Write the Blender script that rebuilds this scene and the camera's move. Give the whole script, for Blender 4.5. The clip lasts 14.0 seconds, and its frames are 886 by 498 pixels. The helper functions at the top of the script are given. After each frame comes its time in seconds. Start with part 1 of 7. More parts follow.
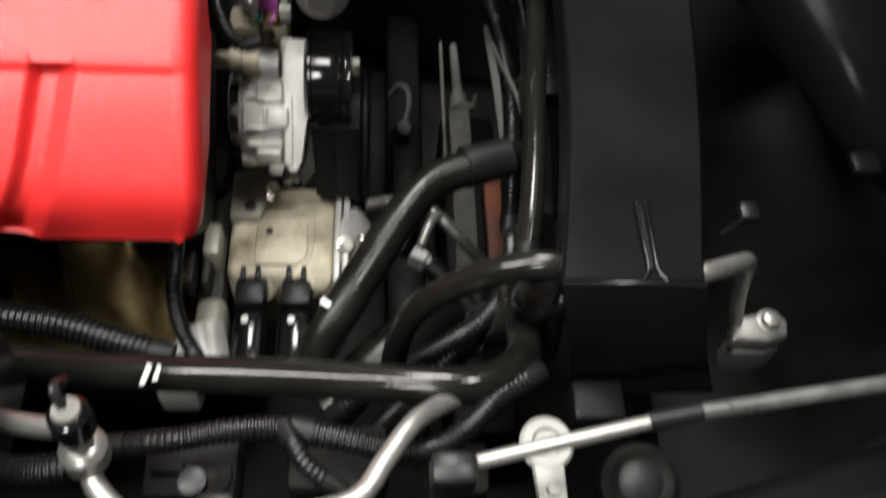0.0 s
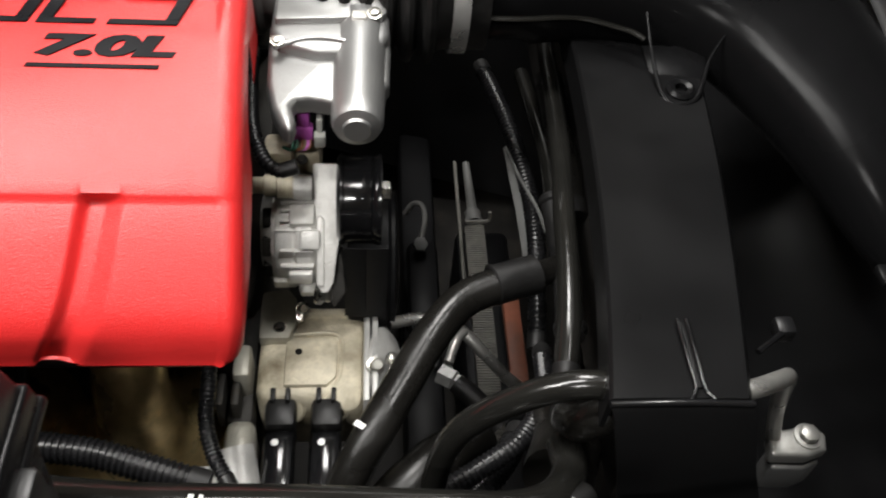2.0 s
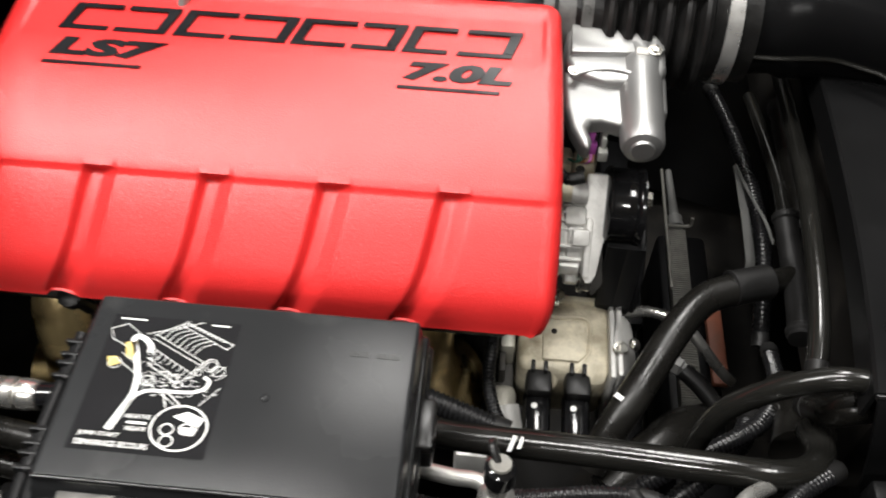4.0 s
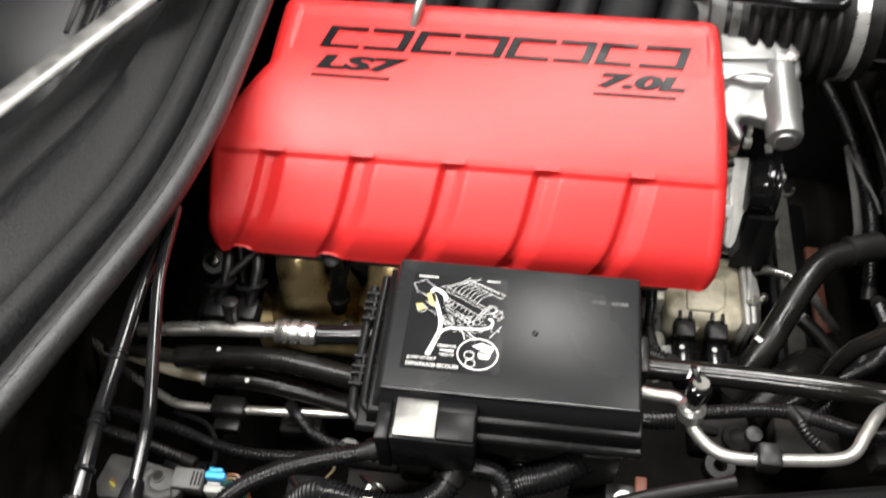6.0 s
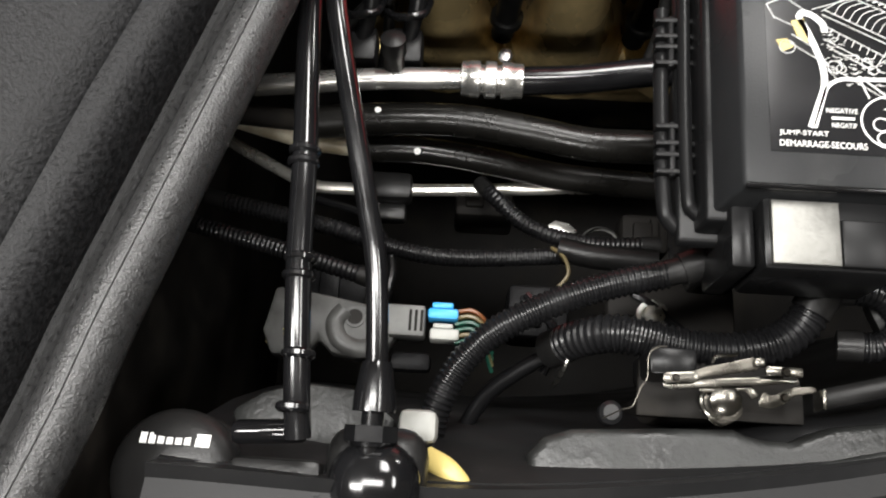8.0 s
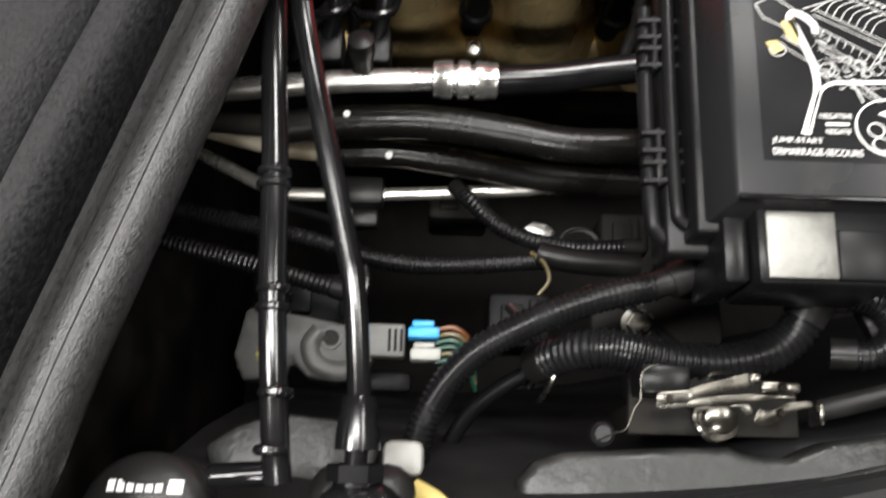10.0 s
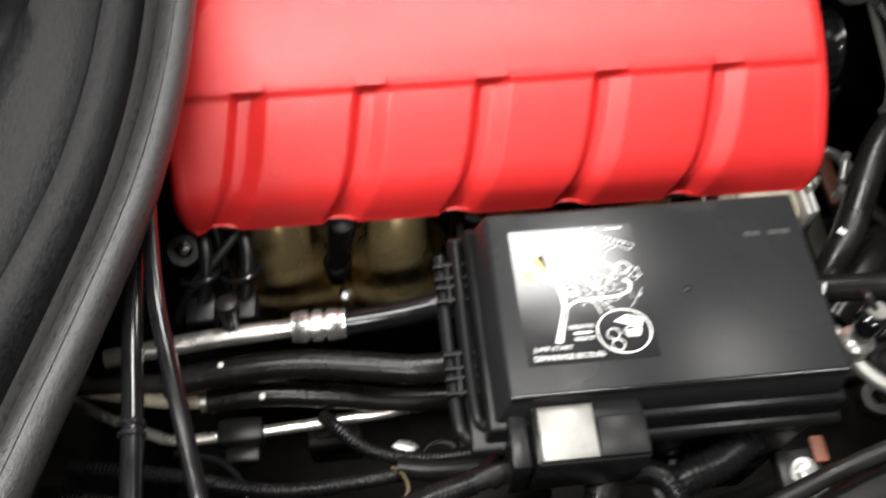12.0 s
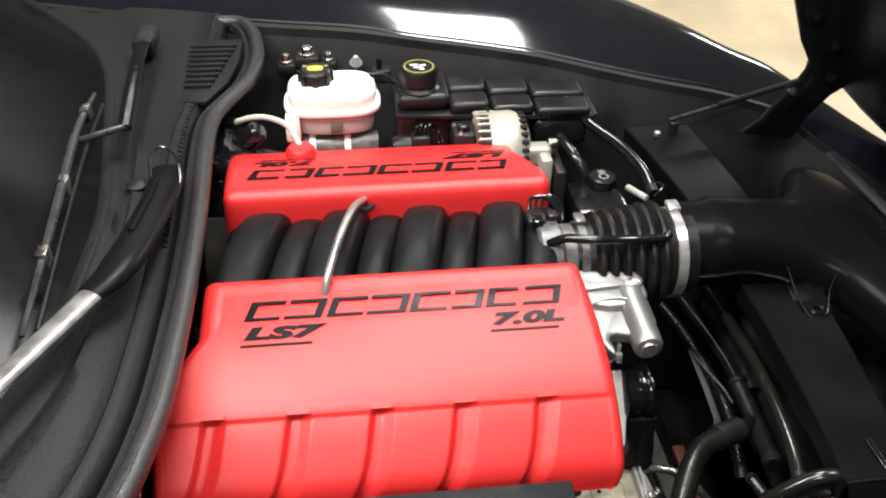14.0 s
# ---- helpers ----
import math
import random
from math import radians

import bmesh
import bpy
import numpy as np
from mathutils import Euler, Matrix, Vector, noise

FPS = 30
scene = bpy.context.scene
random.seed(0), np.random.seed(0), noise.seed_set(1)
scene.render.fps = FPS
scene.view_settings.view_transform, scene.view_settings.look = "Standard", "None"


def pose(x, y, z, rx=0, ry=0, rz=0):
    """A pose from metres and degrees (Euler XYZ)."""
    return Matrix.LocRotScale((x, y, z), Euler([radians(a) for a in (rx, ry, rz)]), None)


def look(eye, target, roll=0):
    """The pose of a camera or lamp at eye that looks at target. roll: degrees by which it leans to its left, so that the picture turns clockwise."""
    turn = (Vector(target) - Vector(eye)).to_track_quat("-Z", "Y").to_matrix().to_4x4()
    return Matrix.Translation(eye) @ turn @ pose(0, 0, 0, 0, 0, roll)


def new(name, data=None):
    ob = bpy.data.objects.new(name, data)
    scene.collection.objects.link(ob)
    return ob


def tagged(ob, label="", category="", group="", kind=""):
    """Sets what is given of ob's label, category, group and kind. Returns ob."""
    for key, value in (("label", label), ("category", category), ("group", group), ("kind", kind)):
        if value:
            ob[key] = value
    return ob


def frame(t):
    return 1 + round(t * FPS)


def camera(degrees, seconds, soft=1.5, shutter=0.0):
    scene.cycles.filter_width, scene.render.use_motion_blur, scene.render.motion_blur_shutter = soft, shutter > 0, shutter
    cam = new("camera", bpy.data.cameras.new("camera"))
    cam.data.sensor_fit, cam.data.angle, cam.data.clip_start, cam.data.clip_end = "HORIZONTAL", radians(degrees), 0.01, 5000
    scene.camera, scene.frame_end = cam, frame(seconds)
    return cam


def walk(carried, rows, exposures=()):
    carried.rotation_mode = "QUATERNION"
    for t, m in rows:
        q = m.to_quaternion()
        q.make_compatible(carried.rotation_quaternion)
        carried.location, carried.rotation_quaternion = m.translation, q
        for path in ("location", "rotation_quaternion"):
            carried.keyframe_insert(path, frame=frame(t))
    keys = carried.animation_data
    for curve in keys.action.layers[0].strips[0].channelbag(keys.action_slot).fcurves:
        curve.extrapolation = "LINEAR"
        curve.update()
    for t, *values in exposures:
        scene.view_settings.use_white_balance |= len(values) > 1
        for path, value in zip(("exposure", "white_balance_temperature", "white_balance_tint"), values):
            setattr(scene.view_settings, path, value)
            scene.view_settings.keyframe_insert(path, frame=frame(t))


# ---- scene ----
cam = camera(53.1, 14.0, 1.9, 0.5)
PATH = [
    (0, (-0.068, 0.032, 1.247), (0.096, 1.119, -0.424), 8.0),
    (0.5, (-0.078, 0.041, 1.25), (0.139, 1.337, -0.257), 7.3),
    (1, (-0.082, 0.043, 1.25), (0.123, 1.354, -0.246), 6.8),
    (1.5, (-0.083, 0.044, 1.249), (0.101, 1.344, -0.259), 6.3),
    (2, (-0.095, 0.036, 1.253), (0.074, 1.321, -0.271), 6.1),
    (2.5, (-0.131, 0.014, 1.261), (-0.034, 1.295, -0.272), 4.4),
    (3, (-0.168, -0.009, 1.274), (-0.157, 1.268, -0.265), 2.5),
    (3.5, (-0.195, -0.021, 1.301), (-0.286, 1.218, -0.266), 1.0),
    (3.7, (-0.205, -0.026, 1.318), (-0.297, 1.23, -0.236), 1.5),
    (5.8, (-0.36, -0.178, 1.521), (-0.525, 1.036, -0.06), -2.3),
    (6, (-0.36, -0.165, 1.509), (-0.54, 1.004, -0.104), -2.2),
    (6.5, (-0.4, -0.117, 1.449), (-0.603, 0.899, -0.262), -3.9),
    (7, (-0.48, -0.052, 1.391), (-0.627, 0.8, -0.412), -5.6),
    (7.5, (-0.557, -0.026, 1.317), (-0.63, 0.636, -0.569), -2.8),
    (7.7, (-0.58, -0.02, 1.301), (-0.643, 0.598, -0.6), -2.3),
    (9.8, (-0.603, 0.009, 1.269), (-0.593, 0.485, -0.673), 3.3),
    (10, (-0.598, 0.013, 1.273), (-0.569, 0.535, -0.657), 4.8),
    (10.5, (-0.585, 0.014, 1.29), (-0.518, 0.647, -0.606), 6.1),
    (11, (-0.574, 0.009, 1.305), (-0.497, 0.718, -0.564), 5.0),
    (11.5, (-0.55, 0.005, 1.33), (-0.46, 0.817, -0.495), 3.5),
    (12, (-0.527, -0.025, 1.371), (-0.387, 0.958, -0.365), 2.7),
    (12.5, (-0.484, -0.085, 1.449), (-0.281, 1.124, -0.132), 3.1),
    (13, (-0.471, -0.176, 1.509), (-0.296, 1.279, 0.148), 1.2),
    (13.5, (-0.455, -0.234, 1.559), (-0.287, 1.338, 0.334), 0.5),
    (14, (-0.455, -0.261, 1.58), (-0.257, 1.326, 0.378), 1.1),
]
EXPOSURES = [(0.0, -0.02), (6.0, -0.05), (7.0, -0.2), (7.6, -0.12), (10.2, -0.1), (11.0, -0.22), (11.5, -0.2), (12.5, 0.0), (14.0, -0.03)]
walk(cam, [(t, look(eye, target, roll)) for t, eye, target, roll in PATH], EXPOSURES)

# ---- light ----
world = bpy.data.worlds.new("world")
world.use_nodes = True
world.node_tree.nodes["Background"].inputs[0].default_value = (0.55, 0.56, 0.6, 1)
world.node_tree.nodes["Background"].inputs[1].default_value = 0.012
scene.world = world


def lamp(name, x, y, z, sx, sy, watts, color=(1.0, 0.98, 0.95)):
    data = bpy.data.lights.new(name, "AREA")
    data.shape, data.size, data.size_y, data.energy, data.color = "RECTANGLE", sx, sy, watts, color
    ob = new(name, data)
    ob.location = (x, y, z)
    return ob


# ceiling lamps of the garage, all out of view
lamp("unseen_ceiling_lamp", -0.08, 1.50, 2.72, 0.50, 0.82, 54)
lamp("unseen_ceiling_lamp", -0.75, 0.30, 2.72, 1.1, 0.25, 42)
# added lamp that gives the windscreen its pale reflection
lamp("unseen_ceiling_lamp", -1.0, 3.9, 2.72, 1.8, 0.7, 14)
lamp("unseen_ceiling_lamp", 3.3, 4.6, 2.72, 1.2, 0.3, 180)
lamp("unseen_ceiling_lamp", 0.6, 0.45, 2.72, 0.3, 0.6, 24)
lamp("unseen_ceiling_lamp", -0.55, -1.25, 2.72, 0.5, 0.14, 34)
lamp("unseen_ceiling_lamp", -1.75, 0.05, 2.72, 0.9, 0.3, 64)

# ---- materials ----
def mat(name, color, rough=0.5, metal=0.0, var=0.15, scale=30.0, bump=0.0, bscale=400.0, coat=0.0, dirt=None, dscale=9.0, dfrom=0.55,
        dto=0.75, rvar=0.12, spec=0.5, sheen=0.0):
    m = bpy.data.materials.new(name)
    m.use_nodes = True
    nt = m.node_tree
    bs = nt.nodes["Principled BSDF"]
    tc = nt.nodes.new("ShaderNodeTexCoord")

    def noise_node(s, detail):
        n = nt.nodes.new("ShaderNodeTexNoise")
        n.inputs["Scale"].default_value, n.inputs["Detail"].default_value = s, detail
        nt.links.new(tc.outputs["Object"], n.inputs["Vector"])
        return n

    def mix(a, b, fac):
        n = nt.nodes.new("ShaderNodeMix")
        n.data_type = "RGBA"
        for sock, v in ((n.inputs[6], a), (n.inputs[7], b), (n.inputs[0], fac)):
            if isinstance(v, bpy.types.NodeSocket):
                nt.links.new(v, sock)
            else:
                sock.default_value = v
        return n.outputs[2]

    def ramp(src, lo, hi, a=0.0, b=1.0):
        n = nt.nodes.new("ShaderNodeMapRange")
        n.inputs[1].default_value, n.inputs[2].default_value, n.inputs[3].default_value, n.inputs[4].default_value = lo, hi, a, b
        nt.links.new(src, n.inputs[0])
        return n.outputs[0]

    c = tuple(color)
    dark = tuple(v * (1 - var) for v in c) + (1,)
    light = tuple(min(1, v * (1 + var)) for v in c) + (1,)
    big = noise_node(scale, 4)
    fine = noise_node(scale * 9, 3)
    col = mix(dark, light, ramp(big.outputs[0], 0.35, 0.65))
    col2 = mix(col, tuple(v * (1 - var * 0.8) for v in c) + (1,), ramp(fine.outputs[0], 0.5, 0.75, 0, 0.6))
    if dirt:
        dn = noise_node(dscale, 6)
        col2 = mix(col2, tuple(dirt) + (1,), ramp(dn.outputs[0], dfrom, dto, 0, 0.85))
    nt.links.new(col2, bs.inputs["Base Color"])
    nt.links.new(ramp(big.outputs[0], 0.3, 0.7, max(0.02, rough - rvar), min(1, rough + rvar)), bs.inputs["Roughness"])
    bs.inputs["Metallic"].default_value = metal
    bs.inputs["Specular IOR Level"].default_value = spec
    bs.inputs["Coat Weight"].default_value = coat
    bs.inputs["Coat Roughness"].default_value = 0.12
    if bump:
        b = nt.nodes.new("ShaderNodeBump")
        b.inputs["Strength"].default_value, b.inputs["Distance"].default_value = bump, 0.001
        bn = noise_node(bscale, 2)
        nt.links.new(bn.outputs[0], b.inputs["Height"])
        nt.links.new(b.outputs[0], bs.inputs["Normal"])
    return m


RED = mat("red_plastic", (0.57, 0.022, 0.022), 0.33, spec=0.52, var=0.06, scale=6, bump=0.42, bscale=1000, rvar=0.05)
INKM = mat("matt_black_lettering", (0.006, 0.006, 0.007), 0.36, var=0.05, spec=0.14)
INK = mat("black_gloss_lettering", (0.006, 0.006, 0.007), 0.36, var=0.05, spec=0.12)
BLACK = mat("black_plastic", (0.0115, 0.0113, 0.0112), 0.38, var=0.2, scale=14, spec=0.28, bump=0.12, bscale=700, dirt=(0.024, 0.0225, 0.021), dfrom=0.6, dto=0.85)
SATIN = mat("satin_black_plastic", (0.0045, 0.0045, 0.0047), 0.36, spec=0.11, var=0.12, scale=8, bump=0.1, bscale=1100)
BOXTOP = mat("dark_grey_plastic_lid", (0.0165, 0.017, 0.0178), 0.28, spec=0.13, rvar=0.05, var=0.1, scale=9, bump=0.08, bscale=900, dirt=(0.034, 0.034, 0.034), dscale=24, dfrom=0.6, dto=0.8)
BOXD = mat("black_fuse_box_plastic", (0.0075, 0.0075, 0.0078), 0.30, var=0.15, scale=14, spec=0.14)
DUCTM = mat("smooth_black_duct_plastic", (0.005, 0.005, 0.0053), 0.26, spec=0.085, var=0.12, scale=8, bump=0.1, bscale=1100)
COWL = mat("grained_cowl_plastic", (0.0115, 0.0115, 0.0120), 0.42, spec=0.13, var=0.5, scale=420, bump=0.5, bscale=620, rvar=0.1)
RUBBER = mat("black_rubber", (0.0085, 0.0083, 0.0082), 0.40, spec=0.24, var=0.25, scale=40, bump=0.25, bscale=260, dirt=(0.016, 0.0152, 0.014), dscale=30)
SEALM = mat("hood_seal_rubber", (0.024, 0.024, 0.0242), 0.33, var=0.3, scale=420, bump=0.55, bscale=900, rvar=0.08, spec=0.5)
HOSE = mat("coated_hose", (0.008, 0.0078, 0.007), 0.16, var=0.2, scale=25, bump=0.1, bscale=300, rvar=0.06, spec=0.4)
HOSEB = mat("dull_rubber_hose", (0.0065, 0.0061, 0.0054), 0.27, spec=0.27, var=0.2, scale=25, bump=0.2, bscale=300)
GLOSS = mat("glossy_black_tube", (0.006, 0.006, 0.0065), 0.14, var=0.2, scale=40, rvar=0.06)
LOOM = mat("corrugated_loom_plastic", (0.0065, 0.0065, 0.007), 0.28, spec=0.32, var=0.2, scale=40, rvar=0.08)
ALU = mat("bare_aluminium", (0.66, 0.65, 0.62), 0.30, 0.9, var=0.12, scale=30, bump=0.15, bscale=300, dirt=(0.34, 0.31, 0.25), dscale=20)
ALUPIPE = mat("aluminium_pipe", (0.78, 0.76, 0.70), 0.27, 0.85, var=0.12, scale=30, rvar=0.07)
CAST = mat("cast_aluminium", (0.74, 0.73, 0.70), 0.42, 0.20, var=0.16, scale=22, bump=0.5, bscale=420, dirt=(0.25, 0.21, 0.14), dscale=16, dfrom=0.52)
CASTG = mat("grey_cast_aluminium", (0.50, 0.495, 0.475), 0.42, 0.30, var=0.15, scale=25, bump=0.45, bscale=420, dirt=(0.17, 0.15, 0.125), dscale=14)
THROT = mat("satin_die_cast_aluminium", (0.33, 0.33, 0.325), 0.40, 0.85, var=0.06, scale=14, bump=0.12, bscale=500, dirt=(0.27, 0.265, 0.25), dscale=12, rvar=0.05)
RUNM = mat("matt_black_intake_plastic", (0.0065, 0.0065, 0.007), 0.46, var=0.2, scale=12, bump=0.2, bscale=700, spec=0.11)
TANKB = mat("black_reservoir_plastic", (0.007, 0.007, 0.0075), 0.36, var=0.15, scale=12, spec=0.3)
ALTM = mat("dulled_alternator_casting", (0.40, 0.385, 0.33), 0.45, 0.35, var=0.2, scale=18, bump=0.4, bscale=420, dirt=(0.16, 0.14, 0.10), dscale=18, dfrom=0.5)
GOLD = mat("oil_stained_casting", (0.56, 0.51, 0.39), 0.46, 0.1, var=0.25, scale=30, bump=0.5, bscale=350, dirt=(0.13, 0.10, 0.055), dscale=24, dfrom=0.45, dto=0.7)
MANI = mat("heat_tinted_steel", (0.72, 0.55, 0.27), 0.31, 0.6, var=0.25, scale=18, bump=0.3, bscale=200, dirt=(0.30, 0.21, 0.10), dscale=22, dfrom=0.5)
FRIT = mat("black_glass_border", (0.004, 0.004, 0.0045), 0.22, spec=0.1, var=0.1, rvar=0.03)
LATCHM = mat("worn_latch_steel", (0.125, 0.119, 0.105), 0.24, 0.95, var=0.25, scale=60, bump=0.03, bscale=400, dirt=(0.06, 0.052, 0.042), dscale=50, dfrom=0.5)
DARKST = mat("oily_dark_steel", (0.075, 0.07, 0.06), 0.3, 0.9, var=0.3, scale=60, bump=0.03, bscale=400)
STEEL = mat("plated_steel", (0.50, 0.49, 0.45), 0.28, 1.0, var=0.15, scale=60, bump=0.1, bscale=500)
DULLAL = mat("dull_aluminium_tube", (0.40, 0.395, 0.375), 0.36, 0.75, var=0.15, scale=40, bump=0.1, bscale=400, dirt=(0.22, 0.21, 0.18), dscale=40)
DULLROD = mat("dull_grey_rod", (0.13, 0.13, 0.126), 0.38, 0.5, var=0.2, scale=80, bump=0.1, bscale=500)
ACTM = mat("dulled_actuator_plastic", (0.052, 0.052, 0.050), 0.42, spec=0.3, var=0.3, scale=60, dirt=(0.015, 0.0145, 0.013), dscale=45, dfrom=0.45)
BRIGHT = mat("bright_steel_clamp", (0.55, 0.545, 0.53), 0.30, 0.75, var=0.08, scale=40)
FOIL = mat("brushed_silver_sticker", (0.20, 0.197, 0.184), 0.42, 0.8, var=0.12, scale=50, bump=0.25, bscale=260)
LABEL = mat("glossy_black_label", (0.012, 0.012, 0.013), 0.13, var=0.05, rvar=0.03, coat=0.2, spec=0.28)
PALEH = mat("pale_vent_tube_plastic", (0.46, 0.44, 0.38), 0.35, var=0.1, scale=60)
WHITE = mat("white_print", (0.8, 0.8, 0.78), 0.35, var=0.03)
YELLOWP = mat("yellow_print", (0.56, 0.44, 0.15), 0.4, var=0.05)
TANK = mat("white_translucent_plastic", (0.82, 0.81, 0.76), 0.38, var=0.05, scale=20, bump=0.08, bscale=300)
TANKLOW = mat("grey_translucent_plastic", (0.36, 0.355, 0.33), 0.42, var=0.12, scale=15)
CAPYEL = mat("yellow_cap_print", (0.36, 0.34, 0.05), 0.45, var=0.1, scale=90)
MAROON = mat("coolant_filled_plastic", (0.028, 0.010, 0.009), 0.4, var=0.2, scale=20)
ORANGE = mat("rusty_orange_fin_edge", (0.15, 0.045, 0.022), 0.6, var=0.25, scale=25, dirt=(0.06, 0.025, 0.015), dscale=18)
CORE = mat("dusty_radiator_core", (0.15, 0.145, 0.13), 0.6, 0.3, var=0.25, scale=60)
BLUE = mat("blue_connector_plastic", (0.03, 0.30, 0.62), 0.4, var=0.08)
WHITEC = mat("white_connector_plastic", (0.29, 0.29, 0.27), 0.45, var=0.1)
GREYC = mat("grey_connector_plastic", (0.10, 0.10, 0.096), 0.5, var=0.15)
PURPLE = mat("purple_connector_plastic", (0.42, 0.09, 0.40), 0.4, var=0.1)
WGREEN = mat("green_wire", (0.008, 0.06, 0.038), 0.4, var=0.1)
WORANGE = mat("orange_wire", (0.16, 0.055, 0.018), 0.4, var=0.1)
WTAN = mat("tan_wire", (0.13, 0.10, 0.045), 0.4, var=0.1)
PAINT = mat("glossy_black_paint", (0.006, 0.007, 0.010), 0.09, var=0.1, coat=0.6, rvar=0.02)
PAINTIN = mat("dusty_black_inner_panel", (0.009, 0.009, 0.0094), 0.5, var=0.2, scale=10, bump=0.1, bscale=300, spec=0.3, dirt=(0.018, 0.0175, 0.017), dscale=8)
DARK = mat("grimy_black_metal", (0.013, 0.012, 0.011), 0.6, var=0.35, scale=20, spec=0.10, dirt=(0.026, 0.023, 0.019), dscale=20)
IRON = mat("dark_engine_casting", (0.03, 0.028, 0.025), 0.6, 0.4, var=0.3, scale=22, bump=0.4, bscale=300, dirt=(0.10, 0.08, 0.05), dscale=18)
WIPERM = mat("worn_black_wiper_metal", (0.03, 0.03, 0.03), 0.32, 0.2, var=0.2, scale=50)
WIPERS = mat("bare_wiper_metal", (0.24, 0.237, 0.23), 0.40, 0.7, var=0.15, scale=50)
# paler mottle puts the latch cover's marbled reflections into the colour
GREYP = mat("mottled_grey_plastic", (0.016, 0.0165, 0.016), 0.40, spec=0.35, var=0.4, scale=40, bump=0.5, bscale=260, dirt=(0.045, 0.046, 0.044), dscale=22, dfrom=0.5)
CONC = mat("beige_garage_floor", (0.70, 0.58, 0.38), 0.45, var=0.1, scale=3, bump=0.2, bscale=40, dirt=(0.58, 0.46, 0.28), dscale=2.2, dfrom=0.5, dto=0.8)
WALLP = mat("grey_garage_paint", (0.17, 0.17, 0.165), 0.8, var=0.05, scale=3, bump=0.2, bscale=60)


def glass_material():
    m = bpy.data.materials.new("tinted_windscreen_glass")
    m.use_nodes = True
    b = m.node_tree.nodes["Principled BSDF"]
    b.inputs["Base Color"].default_value = (0.03, 0.045, 0.045, 1)
    b.inputs["Roughness"].default_value = 0.03
    b.inputs["Transmission Weight"].default_value = 1.0
    b.inputs["IOR"].default_value = 1.5
    return m


GLASS = glass_material()

# ---- building tools ----
def thing(name, base, label, category, group="", kind=""):
    ob = new(name)
    ob.empty_display_size = 0.02
    ob.location = base
    return tagged(ob, label, category, group, kind)


def world_of(ob):
    p = Vector((0, 0, 0))
    while ob:
        p += ob.location
        ob = ob.parent
    return p


def part(name, bm, material, parent=None, label="", smooth=40):
    """Links a bmesh, given in world metres, as one mesh under parent."""
    bmesh.ops.remove_doubles(bm, verts=bm.verts, dist=0.00002)
    bmesh.ops.recalc_face_normals(bm, faces=bm.faces)
    o = world_of(parent) if parent else Vector((0, 0, 0))
    if parent:
        bmesh.ops.translate(bm, verts=bm.verts, vec=-o)
    me = bpy.data.meshes.new(name)
    for f in bm.faces:
        f.smooth = True
    for e in bm.edges:
        if len(e.link_faces) == 2 and e.calc_face_angle(0) > radians(smooth):
            e.smooth = False
    bm.to_mesh(me)
    bm.free()
    me.materials.append(material)
    ob = new(name, me)
    ob.parent = parent
    if label:
        ob["label"] = label
    return ob


def solid(name, bm, material, label, category, group="", kind="", smooth=40):
    """A thing of one mesh, with its origin at the base of its middle."""
    lo = [min(v.co[i] for v in bm.verts) for i in range(3)]
    hi = [max(v.co[i] for v in bm.verts) for i in range(3)]
    base = Vector(((lo[0] + hi[0]) / 2, (lo[1] + hi[1]) / 2, lo[2]))
    bmesh.ops.translate(bm, verts=bm.verts, vec=-base)
    ob = part(name, bm, material, None, "", smooth)
    ob.location = base
    return tagged(ob, label, category, group, kind)


def curve(pts, n=8):
    """Catmull-Rom points through pts."""
    p = [Vector(q) for q in pts]
    if len(p) == 2:
        return [p[0].lerp(p[1], i / n) for i in range(n + 1)]
    p = [2 * p[0] - p[1]] + p + [2 * p[-1] - p[-2]]
    out = []
    for i in range(1, len(p) - 2):
        a, b, c, d = p[i - 1:i + 3]
        for k in range(n):
            t = k / n
            out.append(0.5 * (2 * b + (c - a) * t + (2 * a - 5 * b + 4 * c - d) * t * t + (3 * b - a - 3 * c + d) * t ** 3))
    out.append(p[-2])
    return out


def resample(pts, step):
    out, left = [pts[0]], step
    for a, b in zip(pts, pts[1:]):
        seg = (b - a).length
        while seg >= left:
            a = a + (b - a) * (left / seg)
            out.append(a)
            seg -= left
            left = step
        left -= seg
    if (out[-1] - pts[-1]).length > step * 0.3:
        out.append(pts[-1])
    return out


def sweep(bm, path, radii, seg=14, flat=1.0, cap=True):
    """A round tube along path with a radius for each point; flat squeezes it along its second axis."""
    rings, up = [], None
    for i, p in enumerate(path):
        d = (path[min(i + 1, len(path) - 1)] - path[max(i - 1, 0)]).normalized()
        if up is None:
            up = Vector((0, 0, 1)) if abs(d.z) < 0.9 else Vector((1, 0, 0))
        up = (up - d * up.dot(d)).normalized()
        side = d.cross(up)
        r = radii[i]
        rings.append([bm.verts.new(p + side * (r * math.cos(a)) + up * (r * flat * math.sin(a))) for a in
                      (2 * math.pi * k / seg for k in range(seg))])
    for a, b in zip(rings, rings[1:]):
        for k in range(seg):
            bm.faces.new((a[k], a[(k + 1) % seg], b[(k + 1) % seg], b[k]))
    if cap:
        bm.faces.new(rings[0][::-1])
        bm.faces.new(rings[-1])
    return bm


def tube(pts, r, seg=14, n=8, bm=None, flat=1.0):
    bm = bm or bmesh.new()
    path = curve(pts, n)
    return sweep(bm, path, [r] * len(path), seg, flat)


